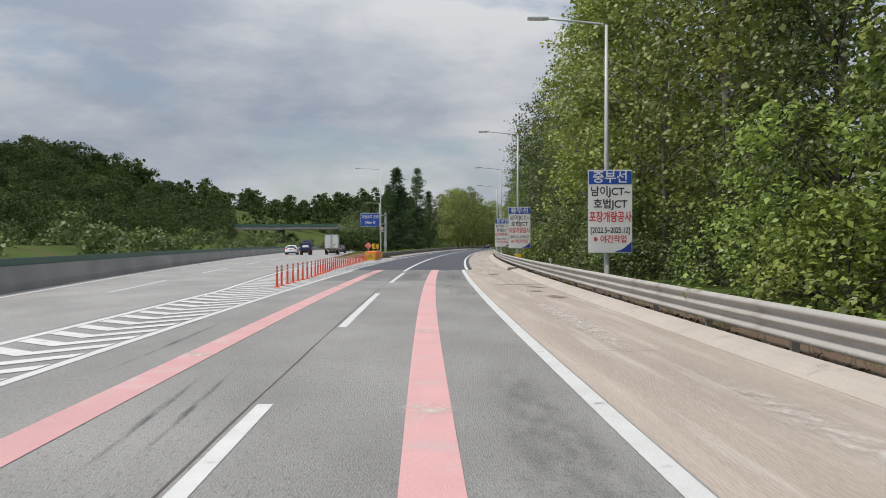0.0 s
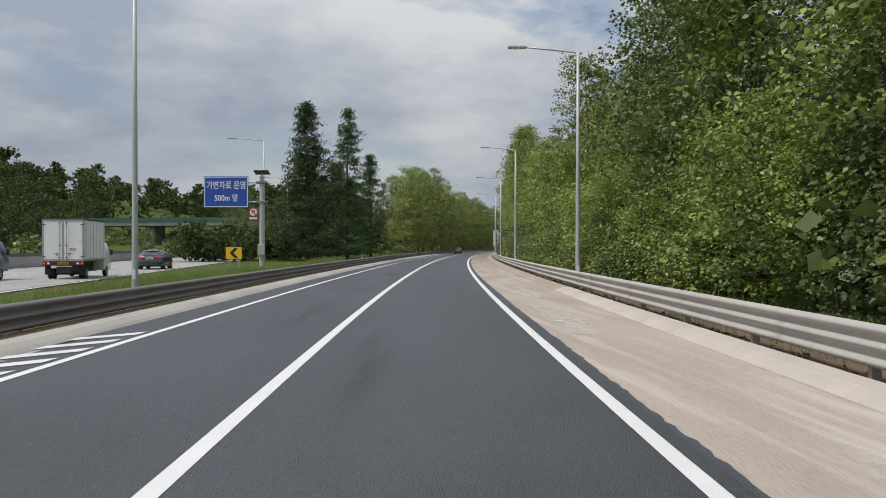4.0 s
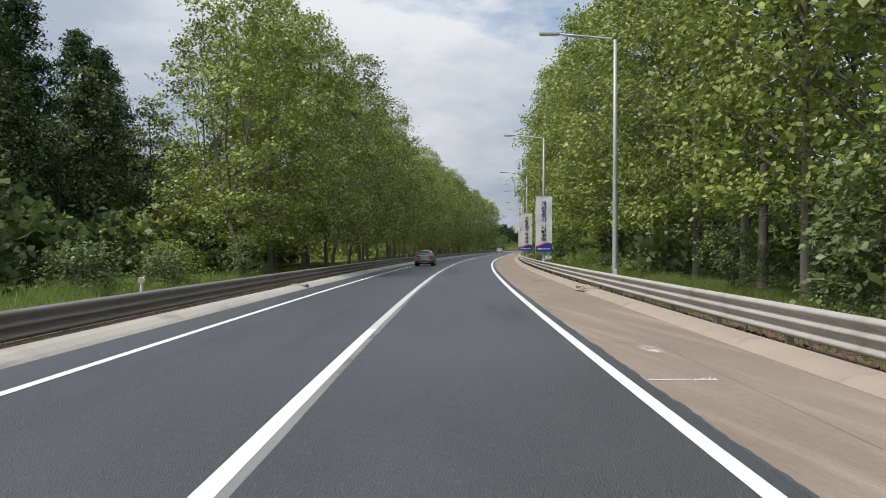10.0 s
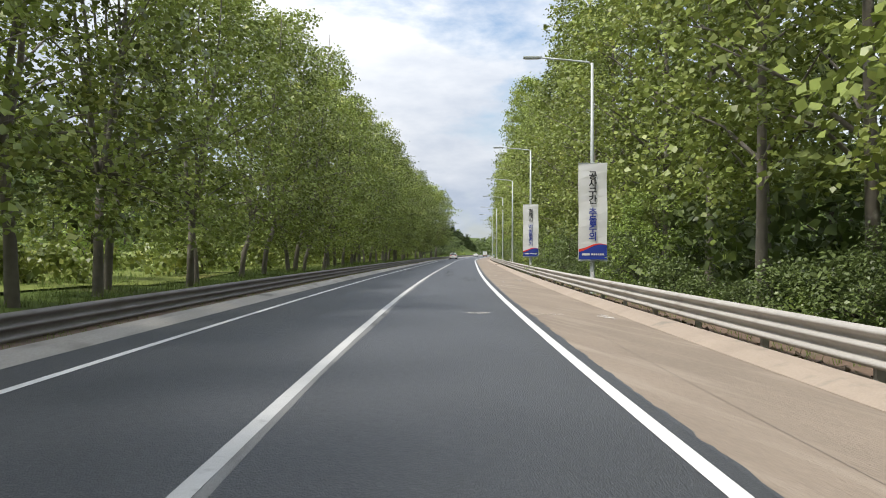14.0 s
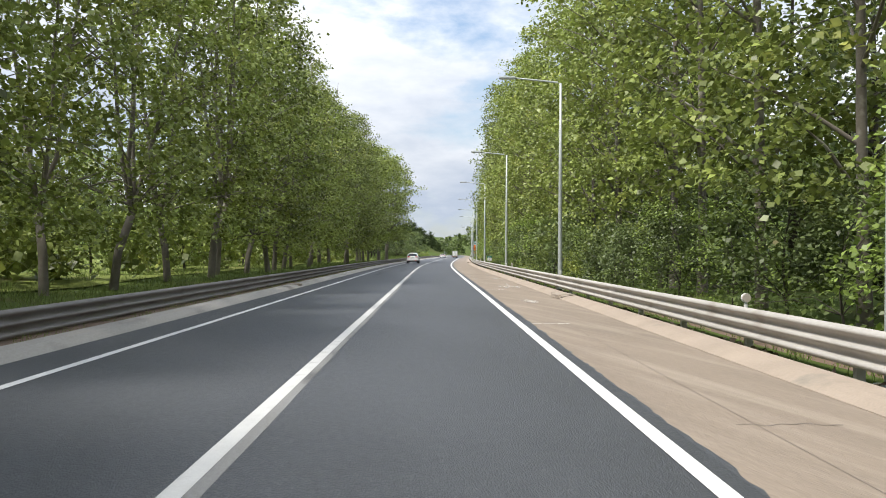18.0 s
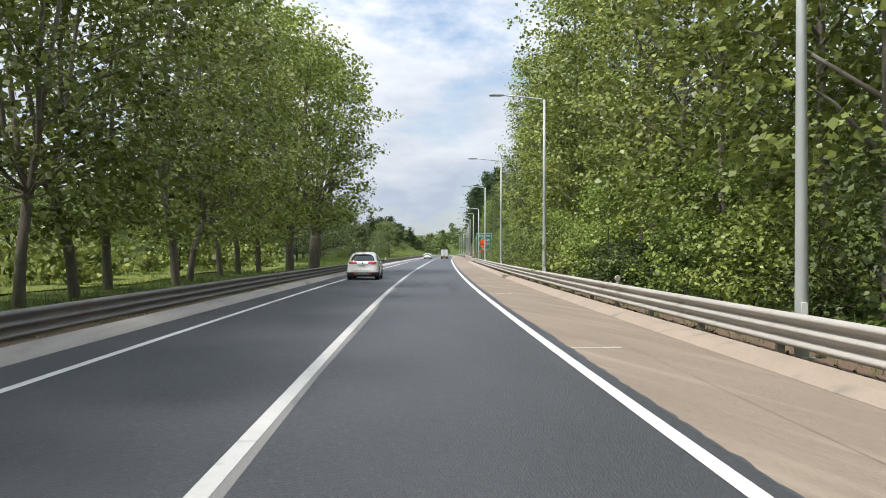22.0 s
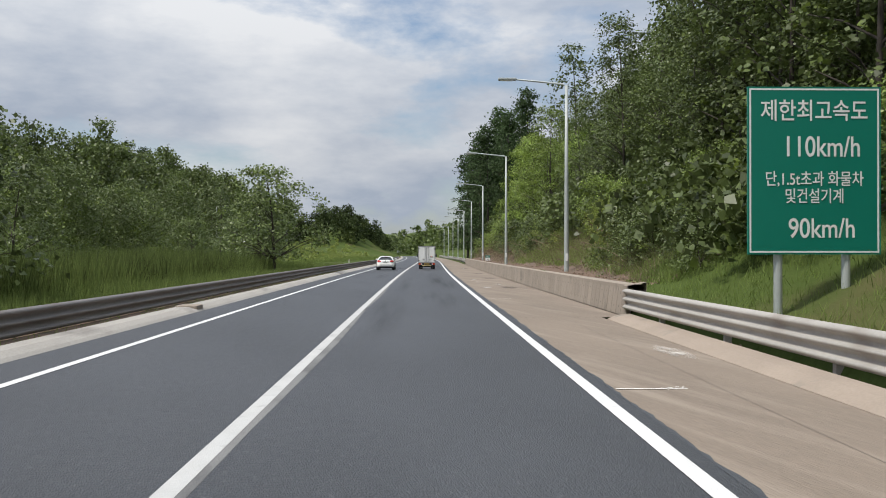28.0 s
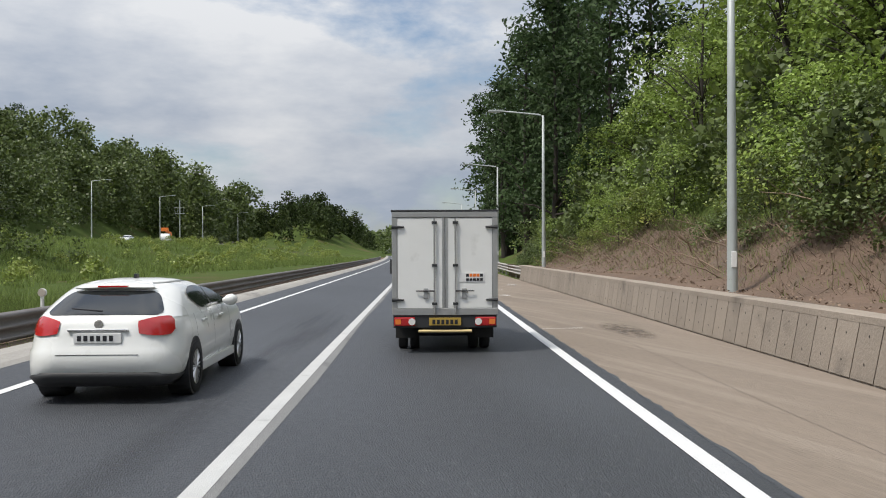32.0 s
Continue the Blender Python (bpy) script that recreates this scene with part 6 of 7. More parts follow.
def box_truck(at, label, wide=0.83, long=2.9, top=2.22, floor_z=0.66, cabin=CARWHITE, open_bed=False):
    """A small lorry with a box body and double rear doors."""
    t = thing("box_truck", label, "truck", "", "", at)
    y1 = long
    part("box_body", box(-wide + 0.03, wide - 0.03, 0.03, y1, floor_z + 0.02, top - 0.02, 0.015), BOXPANEL, t)
    for sx in (-1, 1):
        for y in np.linspace(0.5, y1 - 0.3, 6):
            part("side_rib", box(min(sx * (wide - 0.035), sx * (wide - 0.018)), max(sx * (wide - 0.035), sx * (wide - 0.018)), y, y + 0.03, floor_z + 0.08, top - 0.1), ALUM, t)
        part("corner_post", box(min(sx * wide, sx * (wide - 0.085)), max(sx * wide, sx * (wide - 0.085)), -0.01, 0.08, floor_z, top, 0.008), ALUM, t)
        part("side_rail", box(min(sx * wide, sx * (wide - 0.05)), max(sx * wide, sx * (wide - 0.05)), 0.08, y1, floor_z - 0.05, floor_z + 0.06, 0.008), ALUM, t)
        door = part("rear_door", box(min(sx * 0.022, sx * (wide - 0.09)), max(sx * 0.022, sx * (wide - 0.09)), -0.005, 0.04, floor_z + 0.05, top - 0.10, 0.006), BOXPANEL, t, "grimy white door")
        part("door_edge", box(min(sx * 0.008, sx * 0.045), max(sx * 0.008, sx * 0.045), -0.012, 0.04, floor_z + 0.04, top - 0.09), ALUM, door)
        part("lock_rod", tube((sx * 0.165, -0.035, floor_z - 0.03), (sx * 0.165, -0.035, top - 0.10), 0.014, 0.014, 8), ALUM, door, "steel lock rod")
        for z in (floor_z + 0.12, floor_z + 0.72, top - 0.17):
            part("rod_guide", box(sx * 0.165 - 0.04, sx * 0.165 + 0.04, -0.05, 0.0, z - 0.02, z + 0.02, 0.006), CLAD, door)
        part("handle_plate", box(sx * 0.30 - 0.035, sx * 0.30 + 0.035, -0.03, 0.0, floor_z + 0.20, floor_z + 0.36, 0.01), ALUM, door)
        part("handle", tube((sx * 0.165, -0.045, floor_z + 0.32), (sx * 0.46, -0.03, floor_z + 0.32), 0.012, 0.008, 6), CLAD, door)
        for z in (floor_z + 0.18, top - 0.24):
            part("hinge", tube((sx * (wide + 0.0), -0.02, z), (sx * (wide - 0.19), -0.02, z), 0.028, 0.012, 8), CLAD, door)
        lamp = part("tail_lamp", box(min(sx * (wide - 0.36), sx * (wide - 0.03)), max(sx * (wide - 0.36), sx * (wide - 0.03)), -0.03, 0.08, floor_z - 0.23, floor_z - 0.09, 0.02), TAIL, t, "red and amber tail lamp")
        part("clear_lens", tube((sx * (wide - 0.31), -0.04, floor_z - 0.16), (sx * (wide - 0.31), -0.02, floor_z - 0.16), 0.055, 0.055, 14), CLEAR, lamp)
        part("amber_lens", box(min(sx * (wide - 0.14), sx * (wide - 0.05)), max(sx * (wide - 0.14), sx * (wide - 0.05)), -0.036, -0.02, floor_z - 0.20, floor_z - 0.12), ORANGE, lamp)
        part("mudguard", box(min(sx * (wide - 0.33), sx * (wide - 0.05)), max(sx * (wide - 0.33), sx * (wide - 0.05)), 0.28, 0.31, 0.22, floor_z - 0.1), RUBBER, t)
        for k in (0, 0.19):
            wheel(t, sx * (wide - 0.16 - k), 0.85, 0.27, 0.15, 6, ALUM)
        wheel(t, sx * (wide - 0.13), y1 + 0.55, 0.30, 0.18, 6, ALUM)
    part("top_rail", box(-wide, wide, -0.015, 0.09, top - 0.09, top, 0.01), ALUM, t)
    part("roof_lip", box(-wide - 0.015, wide + 0.015, -0.02, y1, top, top + 0.03, 0.01), CLAD, t)
    part("bottom_rail", box(-wide, wide, -0.02, 0.09, floor_z - 0.06, floor_z + 0.045, 0.008), ALUM, t)
    part("lamp_board", box(-wide + 0.02, wide - 0.02, 0.0, 0.06, floor_z - 0.26, floor_z - 0.06, 0.01), CLAD, t)
    pl = part("number_plate", box(-0.25, 0.25, -0.035, -0.005, floor_z - 0.22, floor_z - 0.10, 0.006), PLATE, t, "dull yellow plate")
    for i in range(6):
        part("plate_bar", box(-0.2 + i * 0.07, -0.155 + i * 0.07, -0.039, -0.034, floor_z - 0.20, floor_z - 0.13), BLACK, pl)
    part("under_bar", tube((-0.42, 0.0, floor_z - 0.31), (0.42, 0.0, floor_z - 0.31), 0.022, 0.022, 10), PALE, t, "pale yellow bar")
    part("chassis", box(-0.36, 0.36, 0.1, y1 + 1.0, 0.30, floor_z - 0.05, 0.02), CLAD, t)
    part("axle", tube((-wide + 0.3, 0.85, 0.27), (wide - 0.3, 0.85, 0.27), 0.07, 0.07, 10), CLAD, t)
    st = part("sticker", box(0.22, 0.62, -0.012, -0.004, floor_z + 0.46, floor_z + 0.60), WHITE, t, "white sticker")
    for i in range(5):
        part("print_bar", box(0.33 + i * 0.055, 0.375 + i * 0.055, -0.016, -0.011, floor_z + 0.54, floor_z + 0.585), ORANGE if 0 < i < 4 else BLACK, st)
        part("print_bar", box(0.33 + i * 0.055, 0.375 + i * 0.055, -0.016, -0.011, floor_z + 0.475, floor_z + 0.515), BLACK, st)
    v, f = stack([ring(0.35, y1 + 0.06, y1 + 1.55, wide - 0.06, 0.12), ring(0.8, y1 + 0.05, y1 + 1.6, wide - 0.03, 0.14), ring(1.15, y1 + 0.05, y1 + 1.5, wide - 0.05, 0.14), ring(1.75, y1 + 0.1, y1 + 1.1, wide - 0.14, 0.14), ring(1.82, y1 + 0.2, y1 + 0.98, wide - 0.22, 0.12)])
    part("cab", mesh_from("cab", v, f, cabin, True), cabin, t)
    for sx in (-1, 1):
        part("door_mirror", box(min(sx * wide, sx * (wide + 0.16)), max(sx * wide, sx * (wide + 0.16)), y1 + 1.0, y1 + 1.06, 1.15, 1.45, 0.02), CLAD, t)
    return t


box_truck(on(686.15, -1.80, 0.0, turn=0.2), "white box truck with double rear doors and yellow plate")
bt = box_truck(on(131, -20.4, 0.0, turn=7.5), "white box truck on the main carriageway", 1.0, 4.2, 2.95, 0.95)


def flatbed(at):
    t = thing("flatbed_truck", "dark blue flatbed truck carrying wrapped goods", "truck", "", "", at)
    part("bed_floor", box(-0.8, 0.8, 0.0, 2.7, 0.66, 0.74, 0.01), CARBLUE, t)
    part("tailgate", box(-0.8, 0.8, -0.03, 0.02, 0.72, 1.08, 0.01), CARBLUE, t)
    for sx in (-1, 1):
        part("side_board", box(min(sx * 0.8, sx * 0.76), max(sx * 0.8, sx * 0.76), 0.0, 2.7, 0.72, 1.08, 0.01), CARBLUE, t)
        part("tail_lamp", box(min(sx * 0.74, sx * 0.45), max(sx * 0.74, sx * 0.45), -0.03, 0.05, 0.48, 0.60, 0.02), TAIL, t)
        for k in (0, 0.19):
            wheel(t, sx * (0.66 - k), 0.8, 0.28, 0.16, 6, ALUM)
        wheel(t, sx * 0.68, 3.2, 0.30, 0.18, 6, ALUM)
        part("door_mirror", box(min(sx * 0.82, sx * 0.98), max(sx * 0.82, sx * 0.98), 3.7, 3.76, 1.2, 1.5, 0.02), CLAD, t)
    v, f = stack([ring(0.4, 2.8, 4.3, 0.76, 0.12), ring(0.9, 2.8, 4.35, 0.8, 0.14), ring(1.2, 2.8, 4.2, 0.78, 0.14), ring(1.82, 2.85, 3.8, 0.68, 0.16), ring(1.9, 2.95, 3.65, 0.58, 0.12)])
    part("cab", mesh_from("cab", v, f, CARBLUE, True), CARBLUE, t)
    part("rear_window", box(-0.55, 0.55, 2.77, 2.83, 1.28, 1.68, 0.02), GLASS, t)
    part("chassis", box(-0.35, 0.35, 0.1, 3.8, 0.32, 0.64, 0.02), CLAD, t)
    part("load", box(-0.5, 0.4, 1.3, 2.4, 0.76, 1.35, 0.18), WHITE, t, "white wrapped load")
    part("head_board", box(-0.75, 0.75, 2.66, 2.71, 0.74, 1.75, 0.01), CARBLUE, t)
    part("roof_load", box(-0.55, 0.55, 2.95, 3.6, 1.9, 2.06, 0.06), CARBLUE, t)


flatbed(on(127, -23.4, 0.0, turn=8))
t = thing("crane_truck", "white truck with an orange folded lifting boom", "truck", "", "", on(866, -53.5, up_z(866) + 0.004, turn=180))
part("bed", box(-1.0, 1.0, 0.0, 3.6, 0.8, 1.1, 0.03), ALUM, t)
v, f = stack([ring(0.5, 3.7, 5.2, 0.95, 0.12), ring(1.2, 3.7, 5.25, 1.0, 0.14), ring(2.0, 3.75, 4.9, 0.9, 0.16)])
part("cab", mesh_from("cab", v, f, CARWHITE, True), CARWHITE, t)
part("boom", box(-0.25, 0.25, 0.2, 4.6, 1.9, 2.3, 0.05), ORANGE, t, "orange boom", at=pose(0, 0, 0, 8, 0, 0))
part("turret", box(-0.5, 0.5, 0.6, 1.8, 1.1, 1.9, 0.08), ORANGE, t, "orange turret")
part("basket", box(-0.7, 0.7, 4.2, 5.0, 2.5, 3.2, 0.05), ORANGE, t, "orange basket")
for sx in (-1, 1):
    for y in (0.9, 4.3):
        wheel(t, sx * 0.88, y, 0.38, 0.22, 6, ALUM)

# ---- grass, twigs, litter ----
def blades(name, n, s_range, d_fun, h, label, mat=BLADE, lean=0.35, wide=0.009, seed=5, dz=-0.02):
    """Tufts of upright blades as one mesh of three-cornered faces."""
    rng = np.random.default_rng(seed)
    s = rng.uniform(*s_range, n)
    d = d_fun(s, rng)
    per = 7
    s, d = np.repeat(s, per), np.repeat(d, per)
    s, d = s + rng.normal(size=len(s)) * 0.10, d + rng.normal(size=len(s)) * 0.10
    z = ground_z(s, d) + dz
    p = WA(s, d, 0.0)
    p[:, 2] = z
    hh = h * rng.uniform(0.4, 1.25, len(s))
    a = rng.uniform(0, 6.28, len(s))
    side = np.stack([np.cos(a), np.sin(a), 0 * a], 1) * (wide * (0.6 + hh))[:, None]
    tip = p + np.stack([rng.normal(size=len(s)) * lean * hh, rng.normal(size=len(s)) * lean * hh, hh], 1)
    ob = tagged(new(name, quads(name, np.stack([p - side, p + side, tip], 1), mat)), label, "grass", "", "stuff")
    return ob


blades("verge_grass", 9000, (98, 262), lambda s, r: -9.75 - r.random(len(s)) ** 1.3 * 4.2, 0.42, "tall uneven grass behind the guardrail", seed=5)
blades("verge_grass_far", 7000, (262, 600), lambda s, r: -9.75 - r.random(len(s)) ** 1.3 * 5.0, 0.34, "grass under the plane trees", seed=6)
blades("reeds", 4200, (624, 668), lambda s, r: -13.2 - r.random(len(s)) * 6.0, 1.5, "tall bright green reeds in the meadow", seed=17, wide=0.008, lean=0.2)
blades("cutting_edge_grass", 3200, (622, 662), lambda s, r: 4.4 + r.random(len(s)) * 2.8, 0.5, "long grass growing down over the cutting", seed=18)
blades("kerb_weeds", 5200, (100, 690), lambda s, r: -8.8 - r.random(len(s)) * 0.85, 0.13, "low weeds growing along the left kerb", seed=15, dz=0.12)
blades("field_grass", 9000, (296, 575), lambda s, r: -15.5 - r.random(len(s)) * 30, 0.4, "bright grass of the field behind the avenue", seed=16, wide=0.02)
blades("shoulder_grass", 6500, (228, 304), lambda s, r: 3.75 + r.random(len(s)) * 3.6, 0.42, "lush grass and weeds behind the guardrail", seed=7)
blades("shoulder_weeds", 7000, (-5, 605), lambda s, r: 3.7 + r.random(len(s)) ** 1.5 * 2.4, 0.33, "weeds under the shrubs", seed=8)
blades("meadow_grass", 14000, (585, 700), lambda s, r: -9.9 - r.random(len(s)) ** 1.2 * 16, 0.62, "tall meadow grass beside the road", seed=9)
blades("bank_grass", 9000, (690, 850), lambda s, r: np.minimum(-9.9, bank_toe(s) + 6 - r.random(len(s)) * 34), 0.5, "grass on the bank of the other roadway", seed=10, wide=0.03)
blades("cutting_grass", 6500, (606, 735), lambda s, r: 6.0 + r.random(len(s)) ** 1.2 * 16, 0.45, "grass on the cutting", seed=11)
blades("cutting_weeds", 5200, (624, 732), lambda s, r: 4.0 + r.random(len(s)) ** 0.5 * 2.8, 0.30, "sparse green weeds rooted in the soil", seed=14)
blades("cutting_twigs", 4200, (624, 732), lambda s, r: 4.1 + r.random(len(s)) ** 0.6 * 2.5, 0.48, "dry brown twigs and dead stems on the soil", DRY, 1.1, 0.006, 12)
def soil_z(s, d):
    q = d + 0.12 * math.sin(s * 0.9 + d * 3)
    lift = -0.12 + 0.23 * float(smooth01(s, 622, 628)) * (1 - float(smooth01(s, 726, 733)))
    return float(ground_z(s, q)) + lift + 0.05 * math.sin(s * 1.7 + d * 5) + 0.04 * math.sin(s * 4.1 - d * 3)


structure("soil_strip", ribbon("soil_strip", 621.5, 733, 0.8, [(3.5, 0.74), (3.62, lambda s: max(0.77, 0.81 + 0.03 * math.sin(s * 1.3)) if s < 722 else soil_z(s, 3.62))] + [((lambda s, a=a: a + 0.12 * math.sin(s * 0.9 + a * 3)), (lambda s, a=a: soil_z(s, a))) for a in (3.9, 4.4, 4.9, 5.4, 5.9, 6.3)], SOIL, True), "bare reddish soil on the cutting above the wall", "ground")
blades("cutting_foot_weeds", 1600, (596, 626), lambda s, r: 3.75 + r.random(len(s)) * 4.0, 0.26, "weeds and grass round the sign posts", seed=13)
rng = np.random.default_rng(3)
for k in range(46):
    s, d = rng.uniform(624, 722), rng.uniform(3.8, 6.0)
    r = rng.uniform(0.06, 0.17)
    bm = bmesh.new()
    bmesh.ops.create_icosphere(bm, subdivisions=1, radius=r)
    for v in bm.verts:
        v.co = v.co * rng.uniform(0.7, 1.25)
        v.co.z *= 0.6
    me = bpy.data.meshes.new("rock")
    bm.to_mesh(me)
    bm.free()
    me.materials.append(WALLCON if k % 3 else SOIL)
    ob = tagged(new("rock", me), "broken stone lying on the bare soil", "rock", "stones on the cutting")
    ob.matrix_basis = on(s, d, float(ground_z(s, d)) + r * 0.3)


def branch(s, d, length, turn):
    """A dead branch on the slope."""
    t = thing("dead_branch", "bare grey dead branch lying on the slope", "branch", "dead branches on the cutting", "", on(s, d, float(ground_z(s, d)) + 0.05, turn))
    v, f = bent([(0, 0, 0), (length * 0.3, 0.05, length * 0.18), (length * 0.7, -0.06, length * 0.30), (length, 0.02, length * 0.33)], [0.022, 0.018, 0.012, 0.004], 6)
    part("stem", mesh_from("stem", v, f, DRY, True), DRY, t)
    for k, q in enumerate((0.3, 0.5, 0.7)):
        part("twig", tube((length * q, 0, length * 0.2 * (1 + q * 0.4)), (length * (q + 0.2), 0.22 * (-1) ** k, length * 0.45), 0.012, 0.004, 5), DRY, t)


for k in range(110):
    branch(rng.uniform(630, 725), rng.uniform(4.4, 6.8), rng.uniform(0.7, 1.9), rng.uniform(0, 360))

# fallen leaves and litter in the strip behind the kerb
v = []
n = 5200
s, d = rng.uniform(-5, 618, n), rng.uniform(3.15, 3.6, n)
p = WA(s, d, 0.0)
p[:, 2] = -0.02 + rng.random(n) * 0.05
n2 = 14000
s2, d2 = rng.uniform(622, 732, n2), rng.uniform(3.6, 6.0, n2)
p2 = WA(s2, d2, 0.0)
p2[:, 2] = ground_z(s2, d2) + 0.13
tagged(new("slope_litter", quads("slope_litter", leaf_quads(p2, 0.05, rng, 0.8), DRY)), "brown leaves and debris on the bare soil", "leaves", "", "stuff")
tagged(new("leaf_litter", quads("leaf_litter", leaf_quads(p, 0.13, rng, 1.2), DRY)), "brown dead leaves lying under the guardrail", "leaves", "", "stuff")

# broken kerb ends, cracks and chalk marks
for s, d in ((252.0, 2.74), (422.4, 2.74), (532.0, 2.72), (54.5, 2.74)):
    bm = box(-0.3, 0.26, -0.7, 0.7, -0.02, 0.17, 0.06)
    for vv in bm.verts:
        vv.co += Vector(rng.normal(size=3) * 0.03)
    me = bpy.data.meshes.new("kerb_stone")
    bm.to_mesh(me)
    bm.free()
    me.materials.append(WALLCON)
    ob = tagged(new("kerb_stone", me), "broken dark concrete kerb stone", "kerb", "broken kerb stones")
    ob.matrix_basis = on(s, d, 0.0, rng.uniform(-8, 8))
for s, d in ((432.0, -8.4), (254.4, -8.4), (623.8, -8.4)):
    bm = box(-0.3, 0.3, -0.35, 0.35, 0.0, 0.16, 0.05)
    me = bpy.data.meshes.new("kerb_stone")
    bm.to_mesh(me)
    bm.free()
    me.materials.append(WALLCON)
    ob = tagged(new("kerb_stone", me), "dark gap stone in the concrete kerb", "kerb", "broken kerb stones")
    ob.matrix_basis = on(s, d, 0.0)
CRACK = material("crack_filler", (0.11, 0.095, 0.08), 0.8, var=0.3, bump=0)
BAND = material("milled_old_road", (0.155, 0.153, 0.15), 0.85, var=0.4, fine=45, coarse=0.5, bump=0.6, bump_scale=70, spot=((0.25, 0.245, 0.24), 0.9, 0.56), stretch=(1, 0.2, 1))
JOINT = material("dusty_joint", (0.21, 0.175, 0.15), 0.9, var=0.3, bump=0)
CHALK = material("chalk_paint", (0.72, 0.70, 0.66), 0.8, var=0.2, bump=0)


def scrawl(name, s, d0, d1, mat, label, wob, w=0.03):
    n = 14
    pts = []
    for i in range(n + 1):
        q = i / n
        ss = s + wob * (math.sin(q * 9 + s) * 0.5 + math.sin(q * 23 + s * 2) * 0.4)
        pts += [W(ss - w, d0 + (d1 - d0) * q, 0.0045), W(ss + w, d0 + (d1 - d0) * q, 0.0045)]
    structure(name, mesh_from(name, pts, [(2 * i, 2 * i + 2, 2 * i + 3, 2 * i + 1) for i in range(n)], mat), label, "road marking")


for s in np.arange(8, 720, 23.0):
    scrawl("shoulder_crack", s + rng.uniform(-6, 6), rng.uniform(0.3, 0.9), rng.uniform(1.6, 2.4), CRACK, "thin dark crack across the concrete shoulder", 0.08, 0.009)
for s in np.arange(150, 720, 20.0):
    s += rng.uniform(-1, 1)
    scrawl("chalk_line", s, 0.3, 1.15, CHALK, "thin chalk survey line on the shoulder", 0.015, 0.022)
    for k in range(3):
        scrawl("chalk_mark", s + 0.05 * k, 0.85 + 0.1 * k, 0.95 + 0.1 * k, CHALK, "small chalk scribble on the shoulder", 0.12, 0.02)
structure("road_seam", ribbon("road_seam", 125, S_END, 4, [(-3.586, 0.0062), ((lambda s: -3.49 + 0.02 * math.sin(s * 0.37) + 0.02 * math.sin(s * 1.3)), 0.0062)], MILLED), "pale milled seam beside the lane line", "road marking")
structure("shoulder_joint", ribbon("shoulder_joint", 206, 718, 5, [((lambda s: 1.30 + 0.25 * math.sin(s * 0.013)), 0.0035), ((lambda s: 1.308 + 0.25 * math.sin(s * 0.013)), 0.0035)], JOINT), "long thin joint in the concrete shoulder", "road marking")
structure("road_crack", ribbon("road_crack", -40, SEAM, 1.5, [((lambda s: -3.68 + 0.006 * math.sin(s * 3)), 0.0088), ((lambda s: -3.66 + 0.006 * math.sin(s * 3.1)), 0.0088)], CRACK), "dark joint beside the dashed line", "road marking")

# wear of the old surface
WORN_DARK = stain("dark_worn_patch", (0.12, 0.12, 0.12), 0.34, 5, 0.3)
RUBBED = stain("rubber_marks", (0.06, 0.06, 0.06), 0.5, 12, 0.1)
DUSTY = stain("pale_dust", (0.62, 0.58, 0.53), 0.8, 5)
EARTH = stain("brown_dirt", (0.12, 0.095, 0.075), 0.95, 5)
SHEEN = stain("greyer_asphalt", (0.095, 0.10, 0.107), 0.22, 4, 0.03)
GREASE = stain("darker_asphalt", (0.038, 0.040, 0.045), 0.20, 4, 0.03)
layer = 0


def smear(name, mat, label, s, d, length, width, turn=0.0):
    """A flat film on the surface, each one a hair above the last."""
    global layer
    layer += 1
    z = 0.0105 + (layer % 7) * 0.0006
    m = 8
    v = [((i / m - 0.5) * 0, (i / m - 0.5) * length, 0) for i in range(m + 1)]
    pts = []
    for x, y, _ in v:
        pts += [(-width / 2, y, 0.0), (width / 2, y, 0.0)]
    me = mesh_from(name, pts, [(2 * i, 2 * i + 1, 2 * i + 3, 2 * i + 2) for i in range(m)], mat)
    ob = tagged(new(name, me), label, "stain", "", "structure")
    ob.matrix_basis = on(s, d, z, turn)


structure("old_road_band", ribbon("old_road_band", 38.9, SEAM - 0.06, 2.5, [(-6.6, 0.0062), (-3.6, 0.0064), (-0.36, 0.0062)], BAND), "darker milled band of the old surface before the seam", "road")
for s, d, q, w, a in ((8.6, -4.5, 5.5, 0.10, 3), (9.0, -4.22, 5.5, 0.09, 3), (15, -6.0, 9, 0.10, 1), (29.3, -0.75, 4.0, 1.3, 0), (33.0, -0.9, 6, 1.4, 0), (44, -0.9, 9, 1.0, 0), (45, -2.9, 12, 1.0, 0), (48, -5.0, 9, 0.9, 0), (5, -0.9, 16, 1.0, 0)):
    smear("wear_patch", RUBBED if w < 0.3 else WORN_DARK, "dark worn and rubbed patch on the old surface", s, d, q, w, a)
for s in (-7, 8.75, 16.5, 35.6):
    smear("filler_bar", DUSTY, "pale filler rubbed across the pink guide line", s, -1.91, 0.75, 0.62)
for s in (13.2, 33.5, 52.8):
    smear("filler_bar", DUSTY, "pale filler rubbed across the other pink line", s, -5.2, 0.8, 0.6)
smear("filler_bar", DUSTY, "small white scuff on the old surface", 29.9, -1.48, 0.6, 0.3)
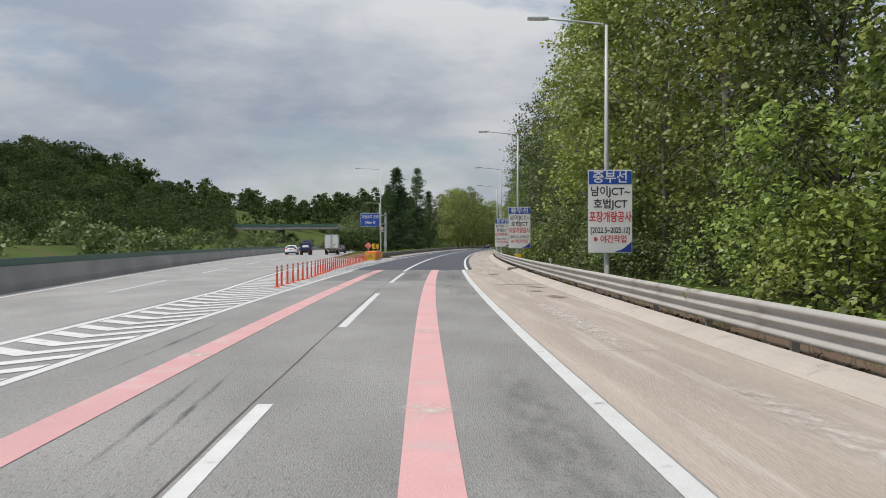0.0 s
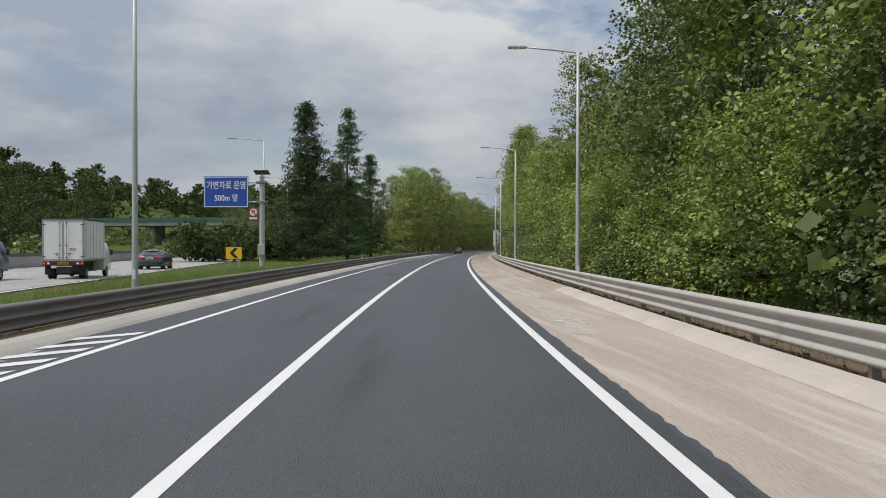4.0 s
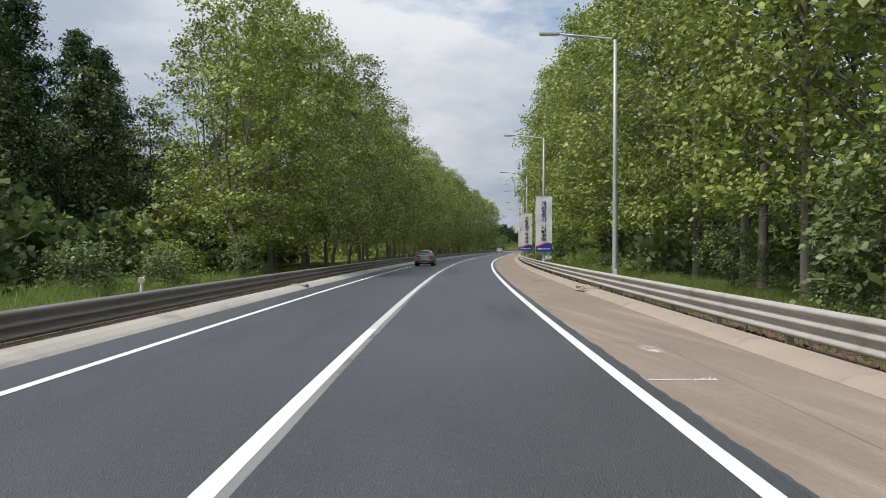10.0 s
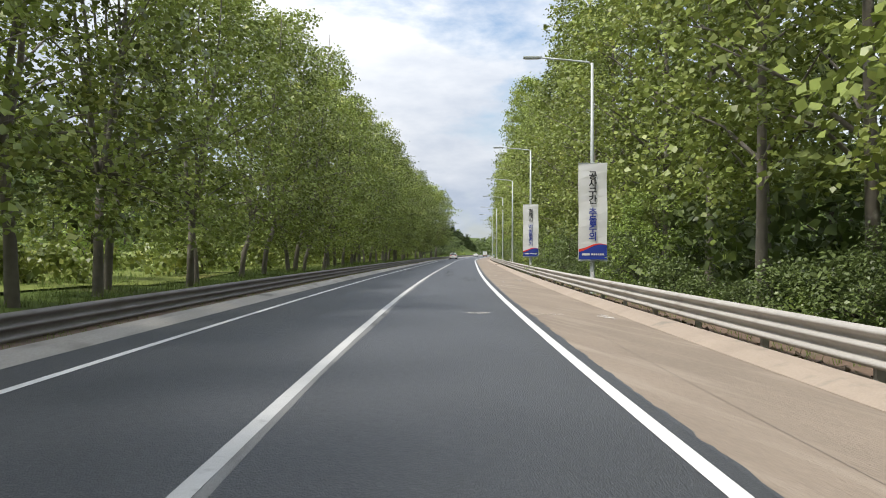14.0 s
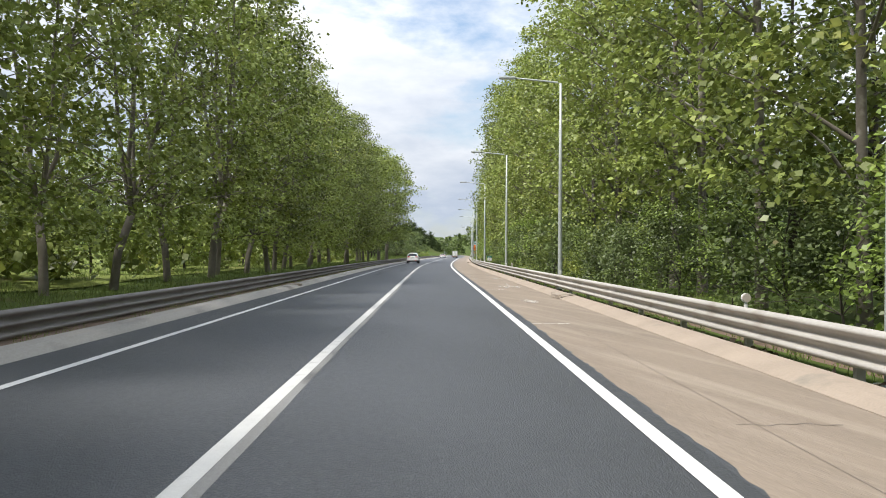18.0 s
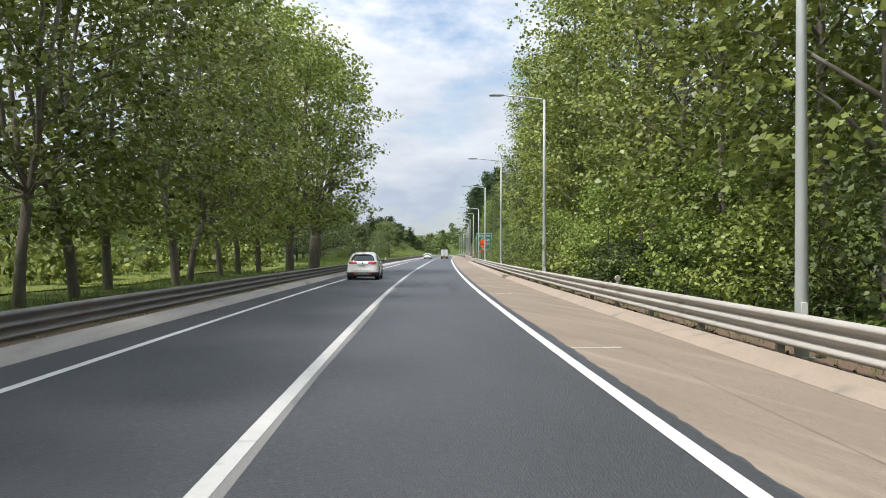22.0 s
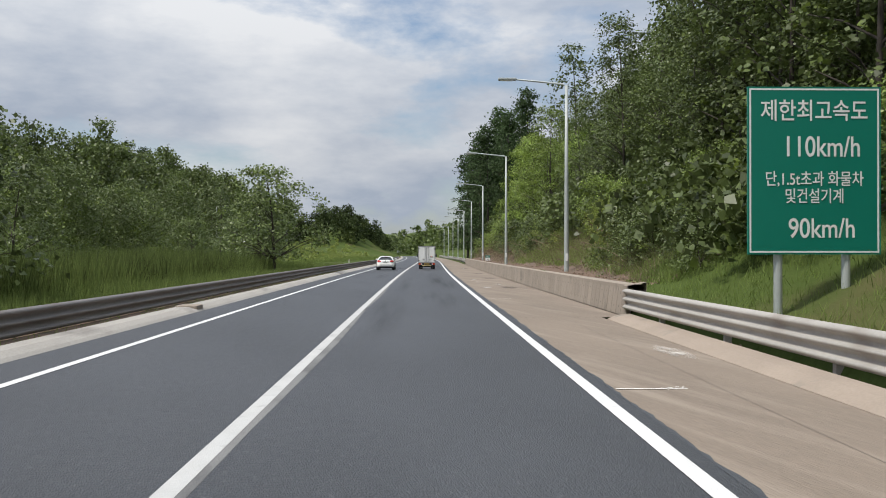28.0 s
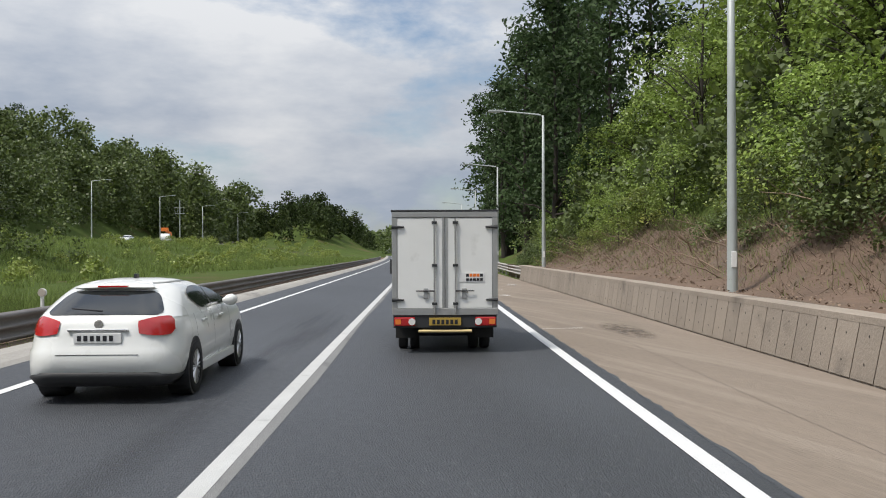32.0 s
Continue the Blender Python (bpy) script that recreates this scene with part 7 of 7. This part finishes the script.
for s, d, q, w, a in ((35.2, 1.6, 0.55, 2.6, 4), (30.2, 1.65, 1.5, 0.6, 0), (33, 2.0, 2.2, 0.5, 20), (27, 1.9, 2.5, 0.7, 0), (47, 1.2, 3, 0.8, 0), (262, 1.6, 1.6, 1.0, 0), (655, 2.1, 2.4, 1.0, 5), (668, 2.2, 3, 0.9, 0), (690, 1.9, 4, 0.9, 0), (640, 2.0, 3, 0.8, 0)):
    smear("dirt_patch", EARTH, "dark brown dirt on the concrete shoulder", s, d, q, w, a)
for k in range(34):
    s = rng.uniform(6, 190)
    smear("dust_streak", DUSTY, "pale dusty streak along the shoulder", s, rng.uniform(0.7, 2.3), rng.uniform(4, 11), rng.uniform(0.35, 0.9), rng.uniform(-2, 2))
for k in range(26):
    s = rng.uniform(192, 740)
    smear("dust_streak", DUSTY, "pale scuffed dust on the concrete shoulder", s, rng.uniform(0.5, 2.2), rng.uniform(1.0, 4.0), rng.uniform(0.2, 0.6), rng.uniform(-3, 3))
for k in range(34):
    s = rng.uniform(60, 720)
    d = rng.choice((-1.0, -2.7, -4.7, -6.2)) + rng.uniform(-0.3, 0.3)
    smear("tyre_sheen", SHEEN if k % 2 else GREASE, "faint greyer wheel track on the asphalt" if k % 2 else "faint darker patch on the asphalt", s, d, rng.uniform(9, 26), rng.uniform(0.7, 1.5))
for s, d in ((147.6, -0.93), (151.7, -1.0), (200.5, -0.9), (560, -1.2), (330, -1.1)):
    smear("chalk_scuff", DUSTY, "faint white scuff on the asphalt", s, d, 0.7, 0.8, 30)
# dust lying along the ragged edge of the asphalt
edge = []
for s in np.arange(56, 720, 0.2):
    w = (0.02 if s > 130 else 0.07) + 0.02 * math.sin(s * 0.31) * math.sin(s * 0.077 + 1) + 0.012 * math.sin(s * 2.3) + rng.uniform(-0.02, 0.025)
    edge.append(w)
v = []
for i, w in enumerate(edge):
    s = 56 + 0.2 * i
    v += [W(s, 0.235, 0.003), W(s, 0.26 + max(0.0, w), 0.0035)]
structure("asphalt_edge", mesh_from("asphalt_edge", v, [(2 * i, 2 * i + 2, 2 * i + 3, 2 * i + 1) for i in range(len(edge) - 1)], ASPHALT), "ragged dark edge of the new asphalt", "road")

finish_letters()
